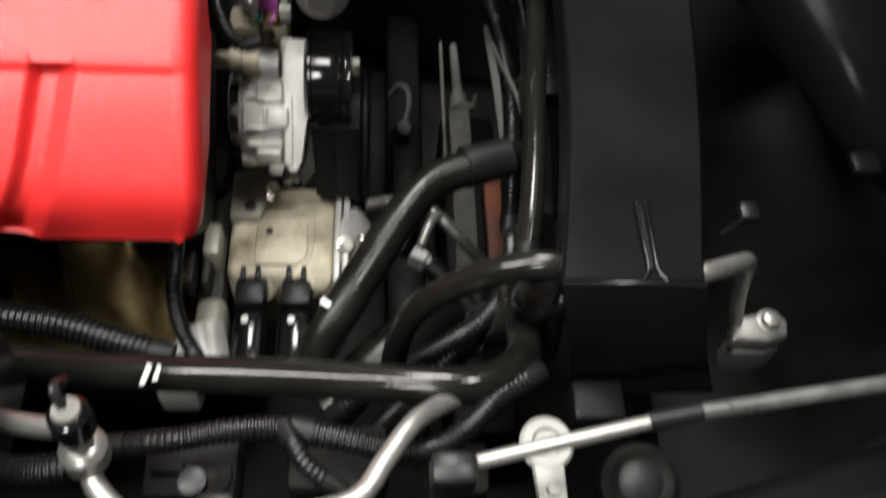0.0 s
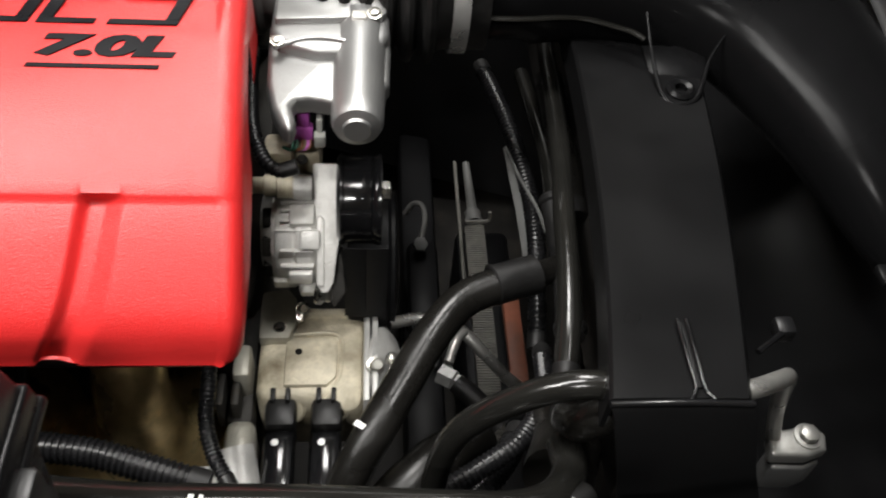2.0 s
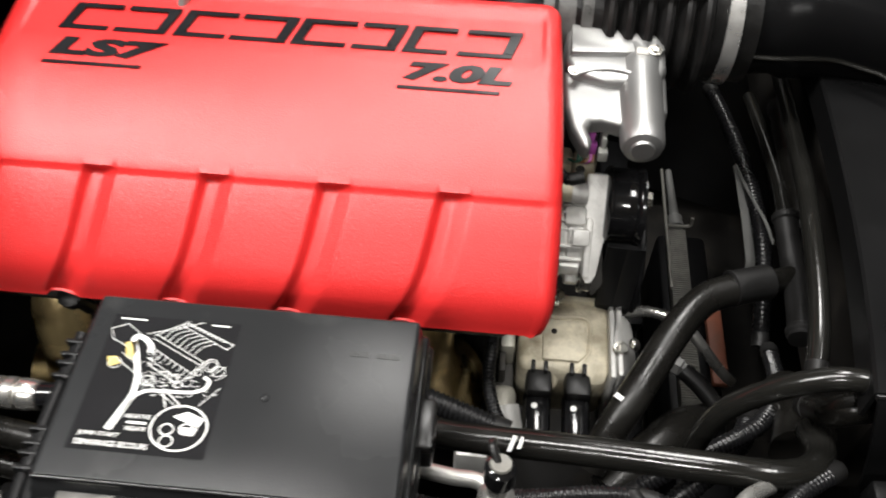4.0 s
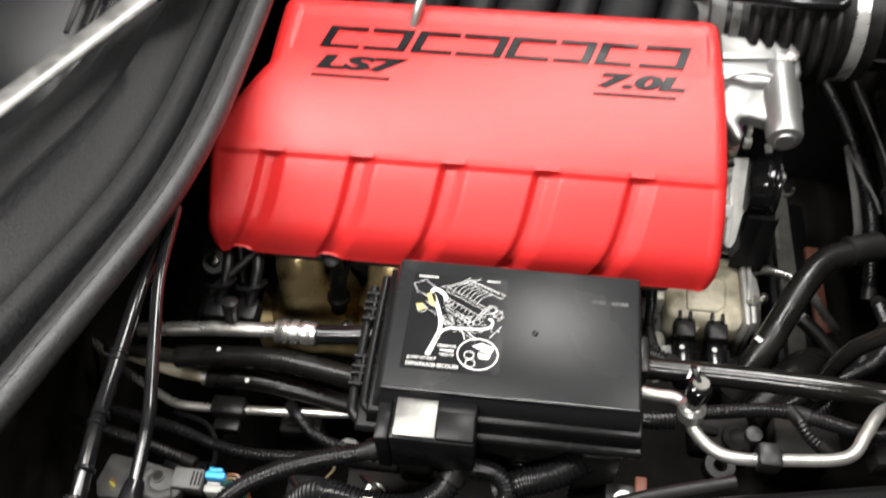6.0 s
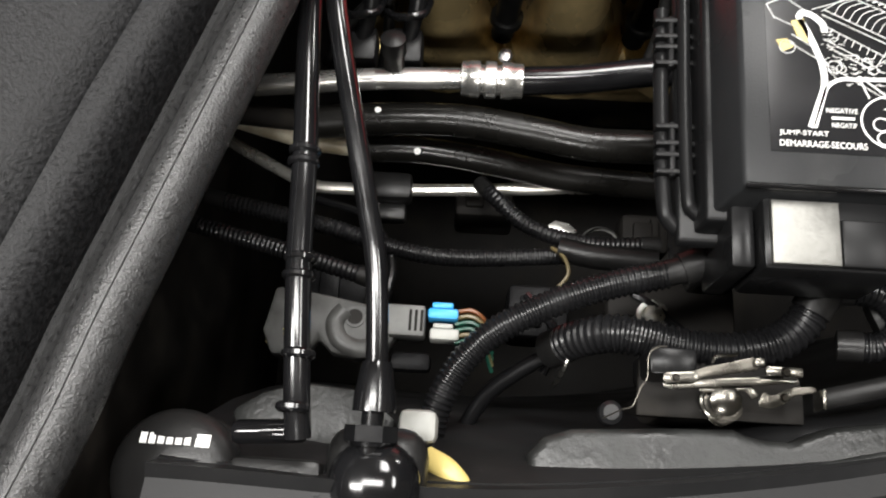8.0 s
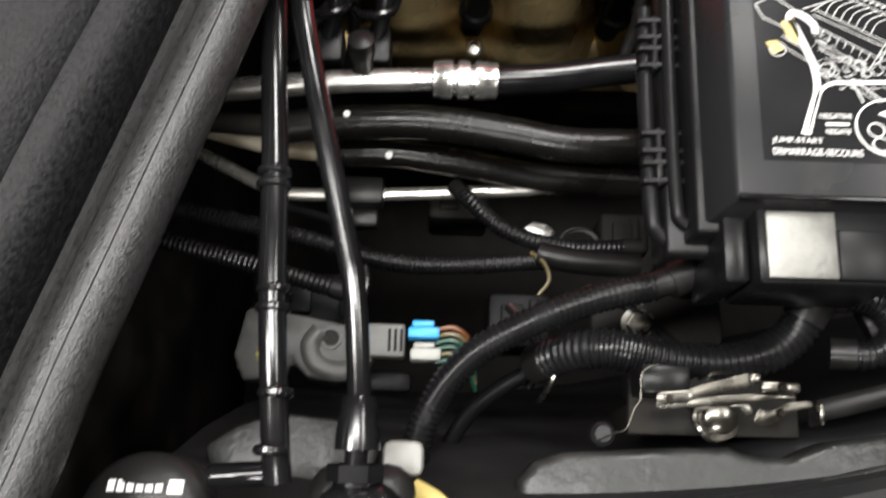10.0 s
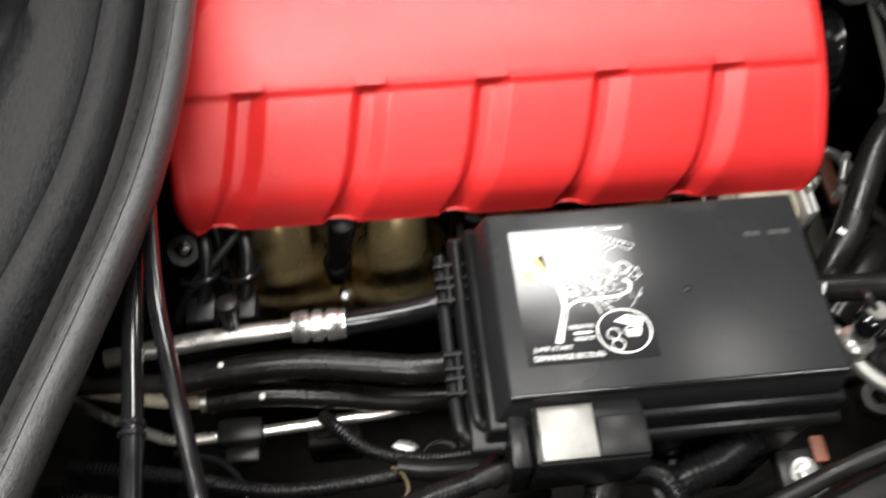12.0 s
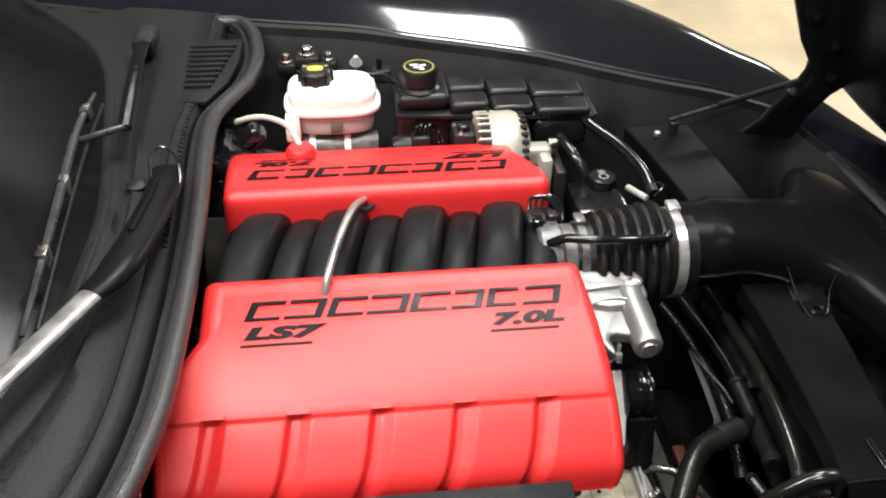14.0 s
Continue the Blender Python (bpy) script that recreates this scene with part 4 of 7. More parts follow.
part("dimple", turned(((0.0026, 0), (0.0026, 0.0012), (0.0015, 0.002), (0, 0.002)), (-0.345, 0.202, LIDZ - 0.0006)), BOXTOP, lid, "small moulded pip")

# glossy tube stands in for the highlight along the lid's front bevel
part("lid_edge_glint", tube([(-0.4600, 0.1432, LIDZ - 0.0012), (-0.36, 0.1432, LIDZ - 0.0012), (-0.2632, 0.1432, LIDZ - 0.0012)], 0.0017, 10, 6), GLOSS, lid, "glossy strip added for the front edge highlight")
for x0, x1 in ((-0.3005, -0.2965), (-0.2955, -0.2900), (-0.2850, -0.2790), (-0.2780, -0.2715)):
    part("mould_mark", block((x0, 0.2348, LIDZ - 0.0006), (x1, 0.2382, LIDZ + 0.0003), 0), GREYP, lid, "unreadable grey moulded mark")

# jump-start label: a flat print on the lid
LX0, LX1, LY0, LY1 = -0.4480, -0.3705, 0.1605, 0.2500
LZ = LIDZ + 0.0002
label = part("label", block((LX0, LY0, LZ - 0.0006), (LX1, LY1, LZ + 0.0003), 0), LABEL, fuse, "glossy black jump-start label with white drawing")
TOPZ = LZ + 0.0004


def ink(name, polys, material=WHITE, note=""):
    """Flat printed shapes; coordinates 0..1 over the label."""
    bm = bmesh.new()
    for poly in polys:
        vs = [bm.verts.new((LX0 + u * (LX1 - LX0), LY0 + v * (LY1 - LY0), z)) for z in (TOPZ, TOPZ + 0.00015) for u, v in poly]
        n = len(poly)
        bm.faces.new(vs[n:])
        bm.faces.new(vs[:n][::-1])
        for k in range(n):
            bm.faces.new((vs[k], vs[(k + 1) % n], vs[n + (k + 1) % n], vs[n + k]))
    ob = part(name, bm, material, label, note, 30)
    for f in ob.data.polygons:
        f.use_smooth = False
    return ob


def stroke(pts, w, curved=False):
    """Quads along a line, in label units of its width."""
    if curved:
        pts = [(p.x, p.y) for p in curve([(a, b, 0) for a, b in pts], 6)]
    asp = (LX1 - LX0) / (LY1 - LY0)
    side = []
    for k, (a, b) in enumerate(pts):
        (a0, b0), (a1, b1) = pts[max(k - 1, 0)], pts[min(k + 1, len(pts) - 1)]
        dx, dy = a1 - a0, (b1 - b0) / asp
        n = math.hypot(dx, dy) or 1
        side.append((-dy / n * w / 2, dx / n * w / 2 * asp))
    out = []
    for k in range(len(pts) - 1):
        (a, b), (c, d), (ox, oy), (px, py) = pts[k], pts[k + 1], side[k], side[k + 1]
        out.append(((a + ox, b + oy), (c + px, d + py), (c - px, d - py), (a - ox, b - oy)))
    return out


ink("cable", stroke([(0.25, 0.145), (0.30, 0.27), (0.345, 0.39), (0.345, 0.50), (0.31, 0.61), (0.25, 0.74), (0.215, 0.80), (0.235, 0.835), (0.30, 0.82), (0.36, 0.77), (0.37, 0.72)], 0.040, True), WHITE, "white drawn cable")
ink("cable", stroke([(0.275, 0.145), (0.33, 0.30), (0.37, 0.39), (0.45, 0.435), (0.55, 0.44), (0.69, 0.445), (0.80, 0.455), (0.87, 0.49), (0.885, 0.54), (0.84, 0.57)], 0.024, True), WHITE, "white drawn cable")
lines = []
for a, b in (((0.01, 0.88), (0.13, 0.93)), ((0.13, 0.93), (0.30, 0.82)), ((0.01, 0.88), (0.06, 0.79)), ((0.30, 0.86), (0.72, 0.99)), ((0.36, 0.85), (0.60, 0.99)),
             ((0.55, 0.95), (0.60, 0.97)), ((0.60, 0.97), (0.99, 0.83)), ((0.55, 0.95), (0.95, 0.79)), ((0.99, 0.83), (0.95, 0.79)), ((0.38, 0.86), (0.80, 0.68)), ((0.36, 0.83), (0.78, 0.655)),
             ((0.33, 0.78), (0.74, 0.585)), ((0.36, 0.68), (0.66, 0.53)), ((0.80, 0.68), (0.70, 0.55)), ((0.84, 0.70), (0.74, 0.56)), ((0.12, 0.66), (0.72, 0.33)), ((0.16, 0.70), (0.30, 0.62)), ((0.06, 0.80), (0.20, 0.74)), ((0.86, 0.36), (0.98, 0.50)), ((0.88, 0.58), (0.98, 0.66)), ((0.93, 0.55), (1.0, 0.60))):
    lines += stroke([a, b], 0.0038)
for k in range(7):
    lines += stroke([(0.58 + 0.045 * k, 0.935 - 0.018 * k), (0.49 + 0.045 * k, 0.90 - 0.018 * k), (0.44 + 0.045 * k, 0.835 - 0.018 * k)], 0.0036, True)
    lines += stroke([(0.42 + 0.045 * k, 0.74 - 0.021 * k), (0.40 + 0.045 * k, 0.70 - 0.021 * k)], 0.0036)
for k in range(9):
    lines += stroke([(0.62 + 0.035 * k, 0.945 - 0.0125 * k), (0.645 + 0.035 * k, 0.955 - 0.0125 * k)], 0.008)
    lines += stroke([(0.40 + 0.025 * k, 0.62 - 0.012 * k), (0.45 + 0.025 * k, 0.60 - 0.012 * k)], 0.0042)
for cx, cy, r in ((0.86, 0.66, 0.06), (0.87, 0.66, 0.04), (0.93, 0.62, 0.05), (0.42, 0.51, 0.045), (0.46, 0.50, 0.03), (0.72, 0.52, 0.04), (0.66, 0.50, 0.03), (0.62, 0.54, 0.03), (0.78, 0.60, 0.03), (0.13, 0.62, 0.05), (0.55, 0.57, 0.025)):
    lines += stroke([(cx + r * math.cos(a), cy + 0.8 * r * math.sin(a)) for a in (k * math.pi / 6 for k in range(13))], 0.0040)
rnd = random.Random(7)
for k in range(170):
    u, v = rnd.uniform(0.34, 0.97), rnd.uniform(0.40, 0.72)
    if 0.30 < v + 0.45 * (u - 0.34) - 0.12 < 0.62:
        a, q = rnd.uniform(-0.7, 0.7), rnd.uniform(0.012, 0.045)
        lines += stroke([(u, v), (u + q * math.cos(a), v + q * math.sin(a))], 0.0030)
drawing = ink("drawing", lines, WHITE, "white line drawing of an engine bay")
drawing["kind"] = "stuff"
ring = stroke([(0.765 + 0.205 * math.cos(a), 0.195 + 0.155 * math.sin(a)) for a in (k * math.pi / 20 for k in range(41))], 0.0105)
ink("magnifier", ring, WHITE, "white ring")
ink("pointer", stroke([(0.56, 0.46), (0.62, 0.33)], 0.008), WHITE)
ink("pointer", stroke([(0.57, 0.46), (0.74, 0.34)], 0.008), WHITE)
ink("clamp_drawing", [((0.70, 0.27), (0.80, 0.31), (0.93, 0.27), (0.90, 0.21), (0.80, 0.24), (0.76, 0.25))], WHITE, "white clamp drawing")
ink("clamp_drawing", [((0.78, 0.20), (0.90, 0.205), (0.88, 0.15), (0.80, 0.15))], WHITE, "white clamp drawing")
for cx, cy in ((0.68, 0.18), (0.70, 0.10), (0.82, 0.19)):
    ink("nut_drawing", stroke([(cx + 0.05 * math.cos(a), cy + 0.038 * math.sin(a)) for a in (k * math.pi / 6 for k in range(13))], 0.0075), WHITE)
ink("terminal_drawing", [((0.16, 0.78), (0.24, 0.80), (0.27, 0.72), (0.26, 0.65), (0.20, 0.68))], YELLOWP, "yellow terminal drawing")
ink("terminal_drawing", [((0.06, 0.66), (0.13, 0.67), (0.17, 0.62), (0.10, 0.59))], YELLOWP, "yellow terminal drawing")
ink("dash", [((0.38, 0.198), (0.52, 0.198), (0.52, 0.212), (0.38, 0.212))], WHITE)
ink("fine_print", [((0.05, 0.964), (0.26, 0.964), (0.26, 0.973), (0.05, 0.973))], WHITE, "unreadable white print as a bar")
ink("fine_print", [((0.78, 0.967), (0.92, 0.967), (0.92, 0.976), (0.78, 0.976))], WHITE, "unreadable white print as a bar")


def label_text(text, u, v, w, h):
    m = Matrix.Translation((LX0 + u * (LX1 - LX0), LY0 + v * (LY1 - LY0), TOPZ))
    part("word", lettering(text, m, h * (LY1 - LY0), w * (LX1 - LX0), 0.00015), WHITE, label, "white words " + text)


label_text("JUMP-START", 0.055, 0.088, 0.30, 0.036)
label_text("DEMARRAGE-SECOURS", 0.055, 0.030, 0.53, 0.036)
label_text("NEGATIVE", 0.35, 0.235, 0.19, 0.028)
label_text("NEGATIF", 0.38, 0.150, 0.15, 0.028)

# ---- pipes between firewall and fuse box ----
ac = thing("refrigerant_pipe", (-0.60, 0.27, 0.70), "aluminium pipe with ribbed crimp and black hose", "pipe")
part("pipe", tube([(-0.74, 0.258, 0.742), (-0.66, 0.266, 0.745), (-0.597, 0.270, 0.745)], 0.0074, 16), ALU, ac)
part("crimp", turned(((0.009, 0), (0.0118, 0.001), (0.0118, 0.005), (0.0125, 0.006), (0.0125, 0.013), (0.0100, 0.0138), (0.0100, 0.0162), (0.0125, 0.017), (0.0125, 0.024), (0.0100, 0.0248), (0.0100, 0.0272), (0.0125, 0.028), (0.0125, 0.035), (0.0118, 0.036), (0.0118, 0.042), (0.009, 0.043)), (-0.600, 0.270, 0.745), (1, 0, 0.0), 28), ALU, ac, "ribbed crimp collar")
part("hose", tube([(-0.562, 0.270, 0.745), (-0.52, 0.274, 0.745), (-0.46, 0.283, 0.745), (-0.40, 0.285, 0.74)], 0.0098, 16), GLOSS, ac, "glossy black hose")
part("sensor", turned(((0, 0), (0.007, 0), (0.007, 0.016), (0.0085, 0.018), (0.0085, 0.03), (0.004, 0.032), (0, 0.032)), (-0.645, 0.272, 0.745), (0, 0.35, 1), 16), BLACK, ac, "black pressure port cap")
h2 = thing("heater_hose", (-0.58, 0.24, 0.70), "thick black heater hose from the firewall", "hose", "heater hoses")
part("hose", tube([(-0.70, 0.242, 0.722), (-0.655, 0.246, 0.725), (-0.60, 0.247, 0.727), (-0.55, 0.241, 0.727), (-0.51, 0.235, 0.726), (-0.47, 0.236, 0.724), (-0.40, 0.238, 0.72)], 0.0115, 16), HOSEB, h2)
part("pipe_stub", tube([(-0.78, 0.25, 0.715), (-0.69, 0.242, 0.722)], 0.0075, 12), DARK, h2)
part("paint_mark", turned(((0, 0), (0.0022, 0), (0.0022, 0.0008), (0, 0.0009)), (-0.655, 0.2475, 0.7362)), WHITE, h2, "white paint dot")
h3 = thing("heater_hose", (-0.58, 0.235, 0.68), "black heater hose on a brassy pipe end", "hose", "heater hoses")
part("hose", tube([(-0.672, 0.235, 0.696), (-0.625, 0.236, 0.697), (-0.57, 0.232, 0.69), (-0.52, 0.228, 0.68), (-0.44, 0.228, 0.67)], 0.0098, 14), HOSEB, h3)
part("pipe_stub", tube([(-0.78, 0.252, 0.71), (-0.71, 0.238, 0.70), (-0.668, 0.235, 0.696)], 0.0062, 12), GOLD, h3, "brassy pipe end")
part("collar", turned(((0.0075, 0), (0.0092, 0.001), (0.0092, 0.006), (0.0075, 0.007)), (-0.678, 0.2355, 0.6965), (1, 0, 0), 18), STEEL, h3)
part("paint_mark", turned(((0, 0), (0.0024, 0), (0.0024, 0.0008), (0, 0.0009)), (-0.628, 0.2315, 0.706), (0, -0.4, 1)), WHITE, h3, "white paint dot")
ap = thing("aluminium_line", (-0.6, 0.22, 0.66), "thin bare aluminium line with black clip", "pipe")
part("pipe", tube([(-0.83, 0.282, 0.672), (-0.775, 0.248, 0.67), (-0.725, 0.222, 0.67), (-0.705, 0.2145, 0.67), (-0.68, 0.2135, 0.67), (-0.60, 0.217, 0.67), (-0.455, 0.228, 0.67)], 0.0046, 12, 6), ALUPIPE, ap)
part("clip", block((-0.668, 0.205, 0.660), (-0.632, 0.226, 0.680), 0.004), BLACK, ap, "black plastic pipe clip")
part("clip_foot", block((-0.664, 0.192, 0.655), (-0.636, 0.206, 0.668), 0.003), BLACK, ap)

# ---- black tubes over the near corner ----
r1 = thing("oil_tube", (-0.662, 0.1, 0.89), "glossy black tube with swaged rings", "tube", "black oil tubes")
part("tube", tube([(-0.678, 0.27, 0.890), (-0.672, 0.203, 0.903), (-0.667, 0.150, 0.907), (-0.665, 0.117, 0.908), (-0.6635, 0.090, 0.908), (-0.661, 0.060, 0.907), (-0.6585, 0.030, 0.904), (-0.657, 0.014, 0.900)], 0.0060, 16), GLOSS, r1)
for y in (0.142, 0.136, 0.090, 0.082, 0.047, 0.024):
    x = -0.6666 if y > 0.1 else (-0.6630 if y > 0.05 else -0.6592)
    part("ring", turned(((0.0062, 0), (0.0076, 0.0012), (0.0076, 0.003), (0.0062, 0.0042)), (x, y, 0.9075), (0, 1, 0), 20), GLOSS, r1)
r2 = thing("oil_tube", (-0.63, 0.1, 0.88), "bent glossy black tube beside the seal", "tube", "black oil tubes")
part("tube", tube([(-0.672, 0.30, 0.895), (-0.662, 0.235, 0.903), (-0.655, 0.20, 0.904), (-0.637, 0.125, 0.899), (-0.631, 0.10, 0.898), (-0.628, 0.075, 0.896), (-0.626, 0.04, 0.892), (-0.627, 0.010, 0.888)], 0.0052, 16), GLOSS, r2)
part("ring", turned(((0.0062, 0), (0.0082, 0.0015), (0.0082, 0.004), (0.0062, 0.0055)), (-0.626, 0.030, 0.8905), (0, 1, 0.08), 20), GLOSS, r2)
part("foot", turned(((0.0066, 0), (0.0075, 0.003), (0.0095, 0.016), (0.0098, 0.022)), (-0.6262, 0.050, 0.8925), (0, -1, -0.08), 20), GLOSS, r2)
part("foot_nut", turned(((0.012, 0), (0.012, 0.007), (0.009, 0.009)), (-0.6266, 0.022, 0.8895), (0, -1, -0.08), 6), GLOSS, r2)

# ---- radiator support panel ----
shroud = thing("radiator_support_cover", (0.1, MIDY, 0.70), "flat black plastic cover over the radiator support", "cover panel")
rows = []
for i in range(41):
    y = 0.274 + i * (1.030 - 0.274) / 40
    u = abs(y - MIDY) / 0.409
    xl = 0.071 - 0.037 * u ** 2.2 - 0.030 * max(0, (y - 0.75) / 0.28) ** 1.5
    xr = 0.176 - 0.062 * u ** 1.6
    z = 0.814 + 0.034 * u ** 1.5
    rows.append([(xl, y, z - 0.03), (xl, y, z - 0.002), (xl + 0.002, y, z), (xl + (xr - xl) * 0.33, y, z + 0.0005), (xl + (xr - xl) * 0.66, y, z), (xr - 0.003, y, z - 0.001), (xr, y, z - 0.004), (xr + 0.006, y, z - 0.05)])
part("top", sheet(rows, 0.003), SATIN, shroud, "smooth black top")
face = [(0.035, 0.8462), (0.113, 0.8455)]
rows = [[(0.034, 0.2735, 0.8462), (0.060, 0.2735, 0.8472), (0.090, 0.2735, 0.847), (0.1135, 0.2735, 0.8445)], [(0.036, 0.2695, 0.842), (0.062, 0.2695, 0.843), (0.09, 0.2695, 0.843), (0.115, 0.2695, 0.84)], [(0.048, 0.260, 0.79), (0.075, 0.26, 0.79), (0.105, 0.26, 0.79), (0.130, 0.26, 0.79)], [(0.057, 0.256, 0.745), (0.085, 0.256, 0.745), (0.115, 0.256, 0.745), (0.148, 0.256, 0.745)]]
part("front_face", sheet(rows, 0.003), SATIN, shroud, "folded end face")
part("fold", tube([(0.034, 0.2712, 0.8470), (0.075, 0.2709, 0.8486), (0.1135, 0.2712, 0.8459)], 0.0021, 10), GLOSS, shroud, "rounded fold")
# the single rib's split highlight is built as two forked glossy tubes
for dx in (-0.0026, 0.0026):
    part("rib", tube([(0.0865 + dx, 0.328, 0.8446), (0.0855 + dx, 0.297, 0.8474), (0.085 + dx, 0.280, 0.8485), (0.085 + 2.6 * dx, 0.2725, 0.8486)], 0.0014, 10), GLOSS, shroud, "glossy strip tracing one half of the rib's split highlight")
part("rib_top", tube([(0.0865, 0.326, 0.8438), (0.0855, 0.297, 0.8466), (0.085, 0.280, 0.8478)], 0.0026, 10, flat=0.5), SATIN, shroud, "shallow ridge")

# ---- near inner fender, latch and wiring ----
NEAR = ((-0.66, 0.010, 0.66), (-0.58, 0.018, 0.68), (-0.50, 0.030, 0.74), (-0.43, 0.041, 0.81), (-0.36, 0.052, 0.82), (-0.29, 0.080, 0.822), (-0.21, 0.108, 0.825), (-0.13, 0.122, 0.83), (-0.05, 0.135, 0.835), (0.05, 0.148, 0.835), (0.16, 0.176, 0.83), (0.30, 0.225, 0.80), (0.45, 0.30, 0.74))
near_path = curve(NEAR, 6)
rail = thing("fender_rail", (-0.1, 0.08, 0.74), "scuffed grey-black inner fender rail", "fender rail")
rows = [[p + Vector(d) for d in ((0, 0.006, -0.10), (0, 0.004, -0.012), (0, 0.0, 0.0), (0, -0.006, 0.004), (0, -0.028, 0.006), (0, -0.031, 0.010), (0, -0.052, 0.012))] for p in near_path]
part("flange", sheet(rows, 0.0025), SATIN, rail, "dull black flange")
part("edge_strip", sweep(bmesh.new(), [p + Vector((0, -0.038, 0.016)) for p in near_path], [0.005] * len(near_path), 10), RUBBER, rail, "black rubber edge strip")
guard = thing("latch_cover", (-0.45, 0.0, 0.79), "mottled grey plastic cover at the hood latch", "cover panel")
part("panel", plate(((-0.556, -0.075), (-0.553, 0.018), (-0.545, 0.027), (-0.531, 0.0315), (-0.488, 0.0345), (-0.450, 0.0360), (-0.444, 0.0335), (-0.434, 0.0315), (-0.421, 0.0315), (-0.411, 0.0365), (-0.401, 0.0400), (-0.345, 0.048), (-0.33, 0.0), (-0.33, -0.075)), 0.818, 0.838, 0.005, None, None, 3), GREYP, guard, "grey plastic with reflections put in as mottle")
part("ridge", tube([(-0.485, -0.012, 0.838), (-0.44, 0.006, 0.8395), (-0.40, 0.020, 0.8395), (-0.345, 0.032, 0.838)], 0.004, 10, flat=0.6), GREYP, guard, "raised moulded ridge")
part("dark_inset", plate(((-0.42, -0.04), (-0.40, 0.000), (-0.345, 0.016), (-0.335, -0.04)), 0.8365, 0.8405, 0.001), BLACK, guard, "black inset")

latch = thing("hood_latch", (-0.45, 0.055, 0.66), "layered bright steel hood latch with spring", "latch")
part("housing_plate", plate(((-0.496, 0.042), (-0.494, 0.072), (-0.470, 0.074), (-0.412, 0.070), (-0.409, 0.060), (-0.409, 0.042)), 0.8150, 0.8210, 0.001), DARK, latch, "dark backing plate")


def lever(pts, w0, w1, z, t=0.0016):
    """A flat stamped lever with rounded ends along a short path."""
    path = curve([Vector((x, y, z)) for x, y in pts], 6)
    left, right = [], []
    m = len(path) - 1
    for i, p in enumerate(path):
        d = (path[min(i + 1, m)] - path[max(i - 1, 0)]).normalized()
        w = (w0 + (w1 - w0) * i / m) * (0.55 if i in (0, m) else 1.0)
        left.append((p.x - d.y * w, p.y + d.x * w))
        right.append((p.x + d.y * w, p.y - d.x * w))
    return plate(tuple(right + left[::-1]), z, z + t, 0.0004)


part("lever", lever(((-0.490, 0.0565), (-0.482, 0.0573), (-0.473, 0.0582)), 0.0026, 0.0026, 0.8560), LATCHM, latch, "polished steel lever")
part("lever", lever(((-0.489, 0.0540), (-0.472, 0.0556), (-0.459, 0.0570), (-0.440, 0.0585), (-0.430, 0.0600)), 0.0022, 0.0020, 0.8510), LATCHM, latch, "long polished steel lever")
part("lever", lever(((-0.476, 0.0582), (-0.468, 0.0610), (-0.456, 0.0638), (-0.443, 0.0668)), 0.0020, 0.0034, 0.8540), DARKST, latch, "dull raised lever")
part("lever", lever(((-0.470, 0.0535), (-0.458, 0.0550), (-0.449, 0.0556), (-0.445, 0.0540), (-0.443, 0.0505)), 0.0020, 0.0020, 0.8465), LATCHM, latch, "bent pawl")
part("lever", lever(((-0.440, 0.0510), (-0.435, 0.0495), (-0.429, 0.0515), (-0.424, 0.0548), (-0.412, 0.0568)), 0.0040, 0.0016, 0.8450), DARKST, latch, "dull catch")
part("tab", block((-0.4405, 0.0605, 0.8555), (-0.4225, 0.0652, 0.8585), 0.0008), LATCHM, latch, "folded bright tab")
part("tab", block((-0.4415, 0.0580, 0.8505), (-0.4225, 0.0602, 0.8530), 0.0006), LATCHM, latch, "folded bright tab")
part("tab", block((-0.4455, 0.0648, 0.8555), (-0.4405, 0.0690, 0.8580), 0.0008), LATCHM, latch, "folded bright tab")
for x, y, z, r in ((-0.431, 0.0628, 0.8583, 0.0024), (-0.484, 0.0570, 0.8575, 0.0018), (-0.428, 0.0520, 0.8468, 0.0022)):
    part("rivet", turned(((0, 0.0018), (r * 0.7, 0.0018), (r, 0.0008), (r, 0.0), (0, 0)), (x, y, z), (0, -0.2, 1), 14), LATCHM, latch, "round rivet head")
part("pivot", turned(((0, 0.030), (0.0050, 0.030), (0.0078, 0.0285), (0.0078, 0.0265), (0.0050, 0.025), (0.0050, 0.022), (0.0092, 0.0215), (0.0092, 0.0195), (0.0050, 0.019), (0.0050, 0.010), (0.008, 0.009), (0.008, 0.005), (0, 0.004)), (-0.457, 0.0515, 0.8195), (0, -0.1, 1), 20), LATCHM, latch, "turned pivot pin")
part("spring", ribbed([(-0.453, 0.0450, 0.822), (-0.4535, 0.0460, 0.842)], 0.0066, 0.0026, 0.3, 12), DARKST, latch, "coil spring")
part("arch", tube([(-0.466, 0.0655, 0.857), (-0.4645, 0.0682, 0.859), (-0.4560, 0.0692, 0.859), (-0.4535, 0.0705, 0.858)], 0.0009, 6, 6), LATCHM, latch, "thin bright strip")
part("wire_frame", tube([(-0.518, 0.036, 0.850), (-0.510, 0.040, 0.856), (-0.505, 0.042, 0.858), (-0.501, 0.051, 0.858), (-0.498, 0.056, 0.858), (-0.497, 0.067, 0.858), (-0.493, 0.071, 0.858), (-0.488, 0.072, 0.857)], 0.0004, 6, 6), DARKST, latch, "bent wire frame")
part("end_strip", block((-0.4112, 0.0465, 0.838), (-0.4092, 0.0565, 0.852), 0.0006), LATCHM, latch, "bright folded end")
part("mount", block((-0.478, 0.044, 0.66), (-0.416, 0.066, 0.8215), 0.004), DARK, latch, "dark mounting post")
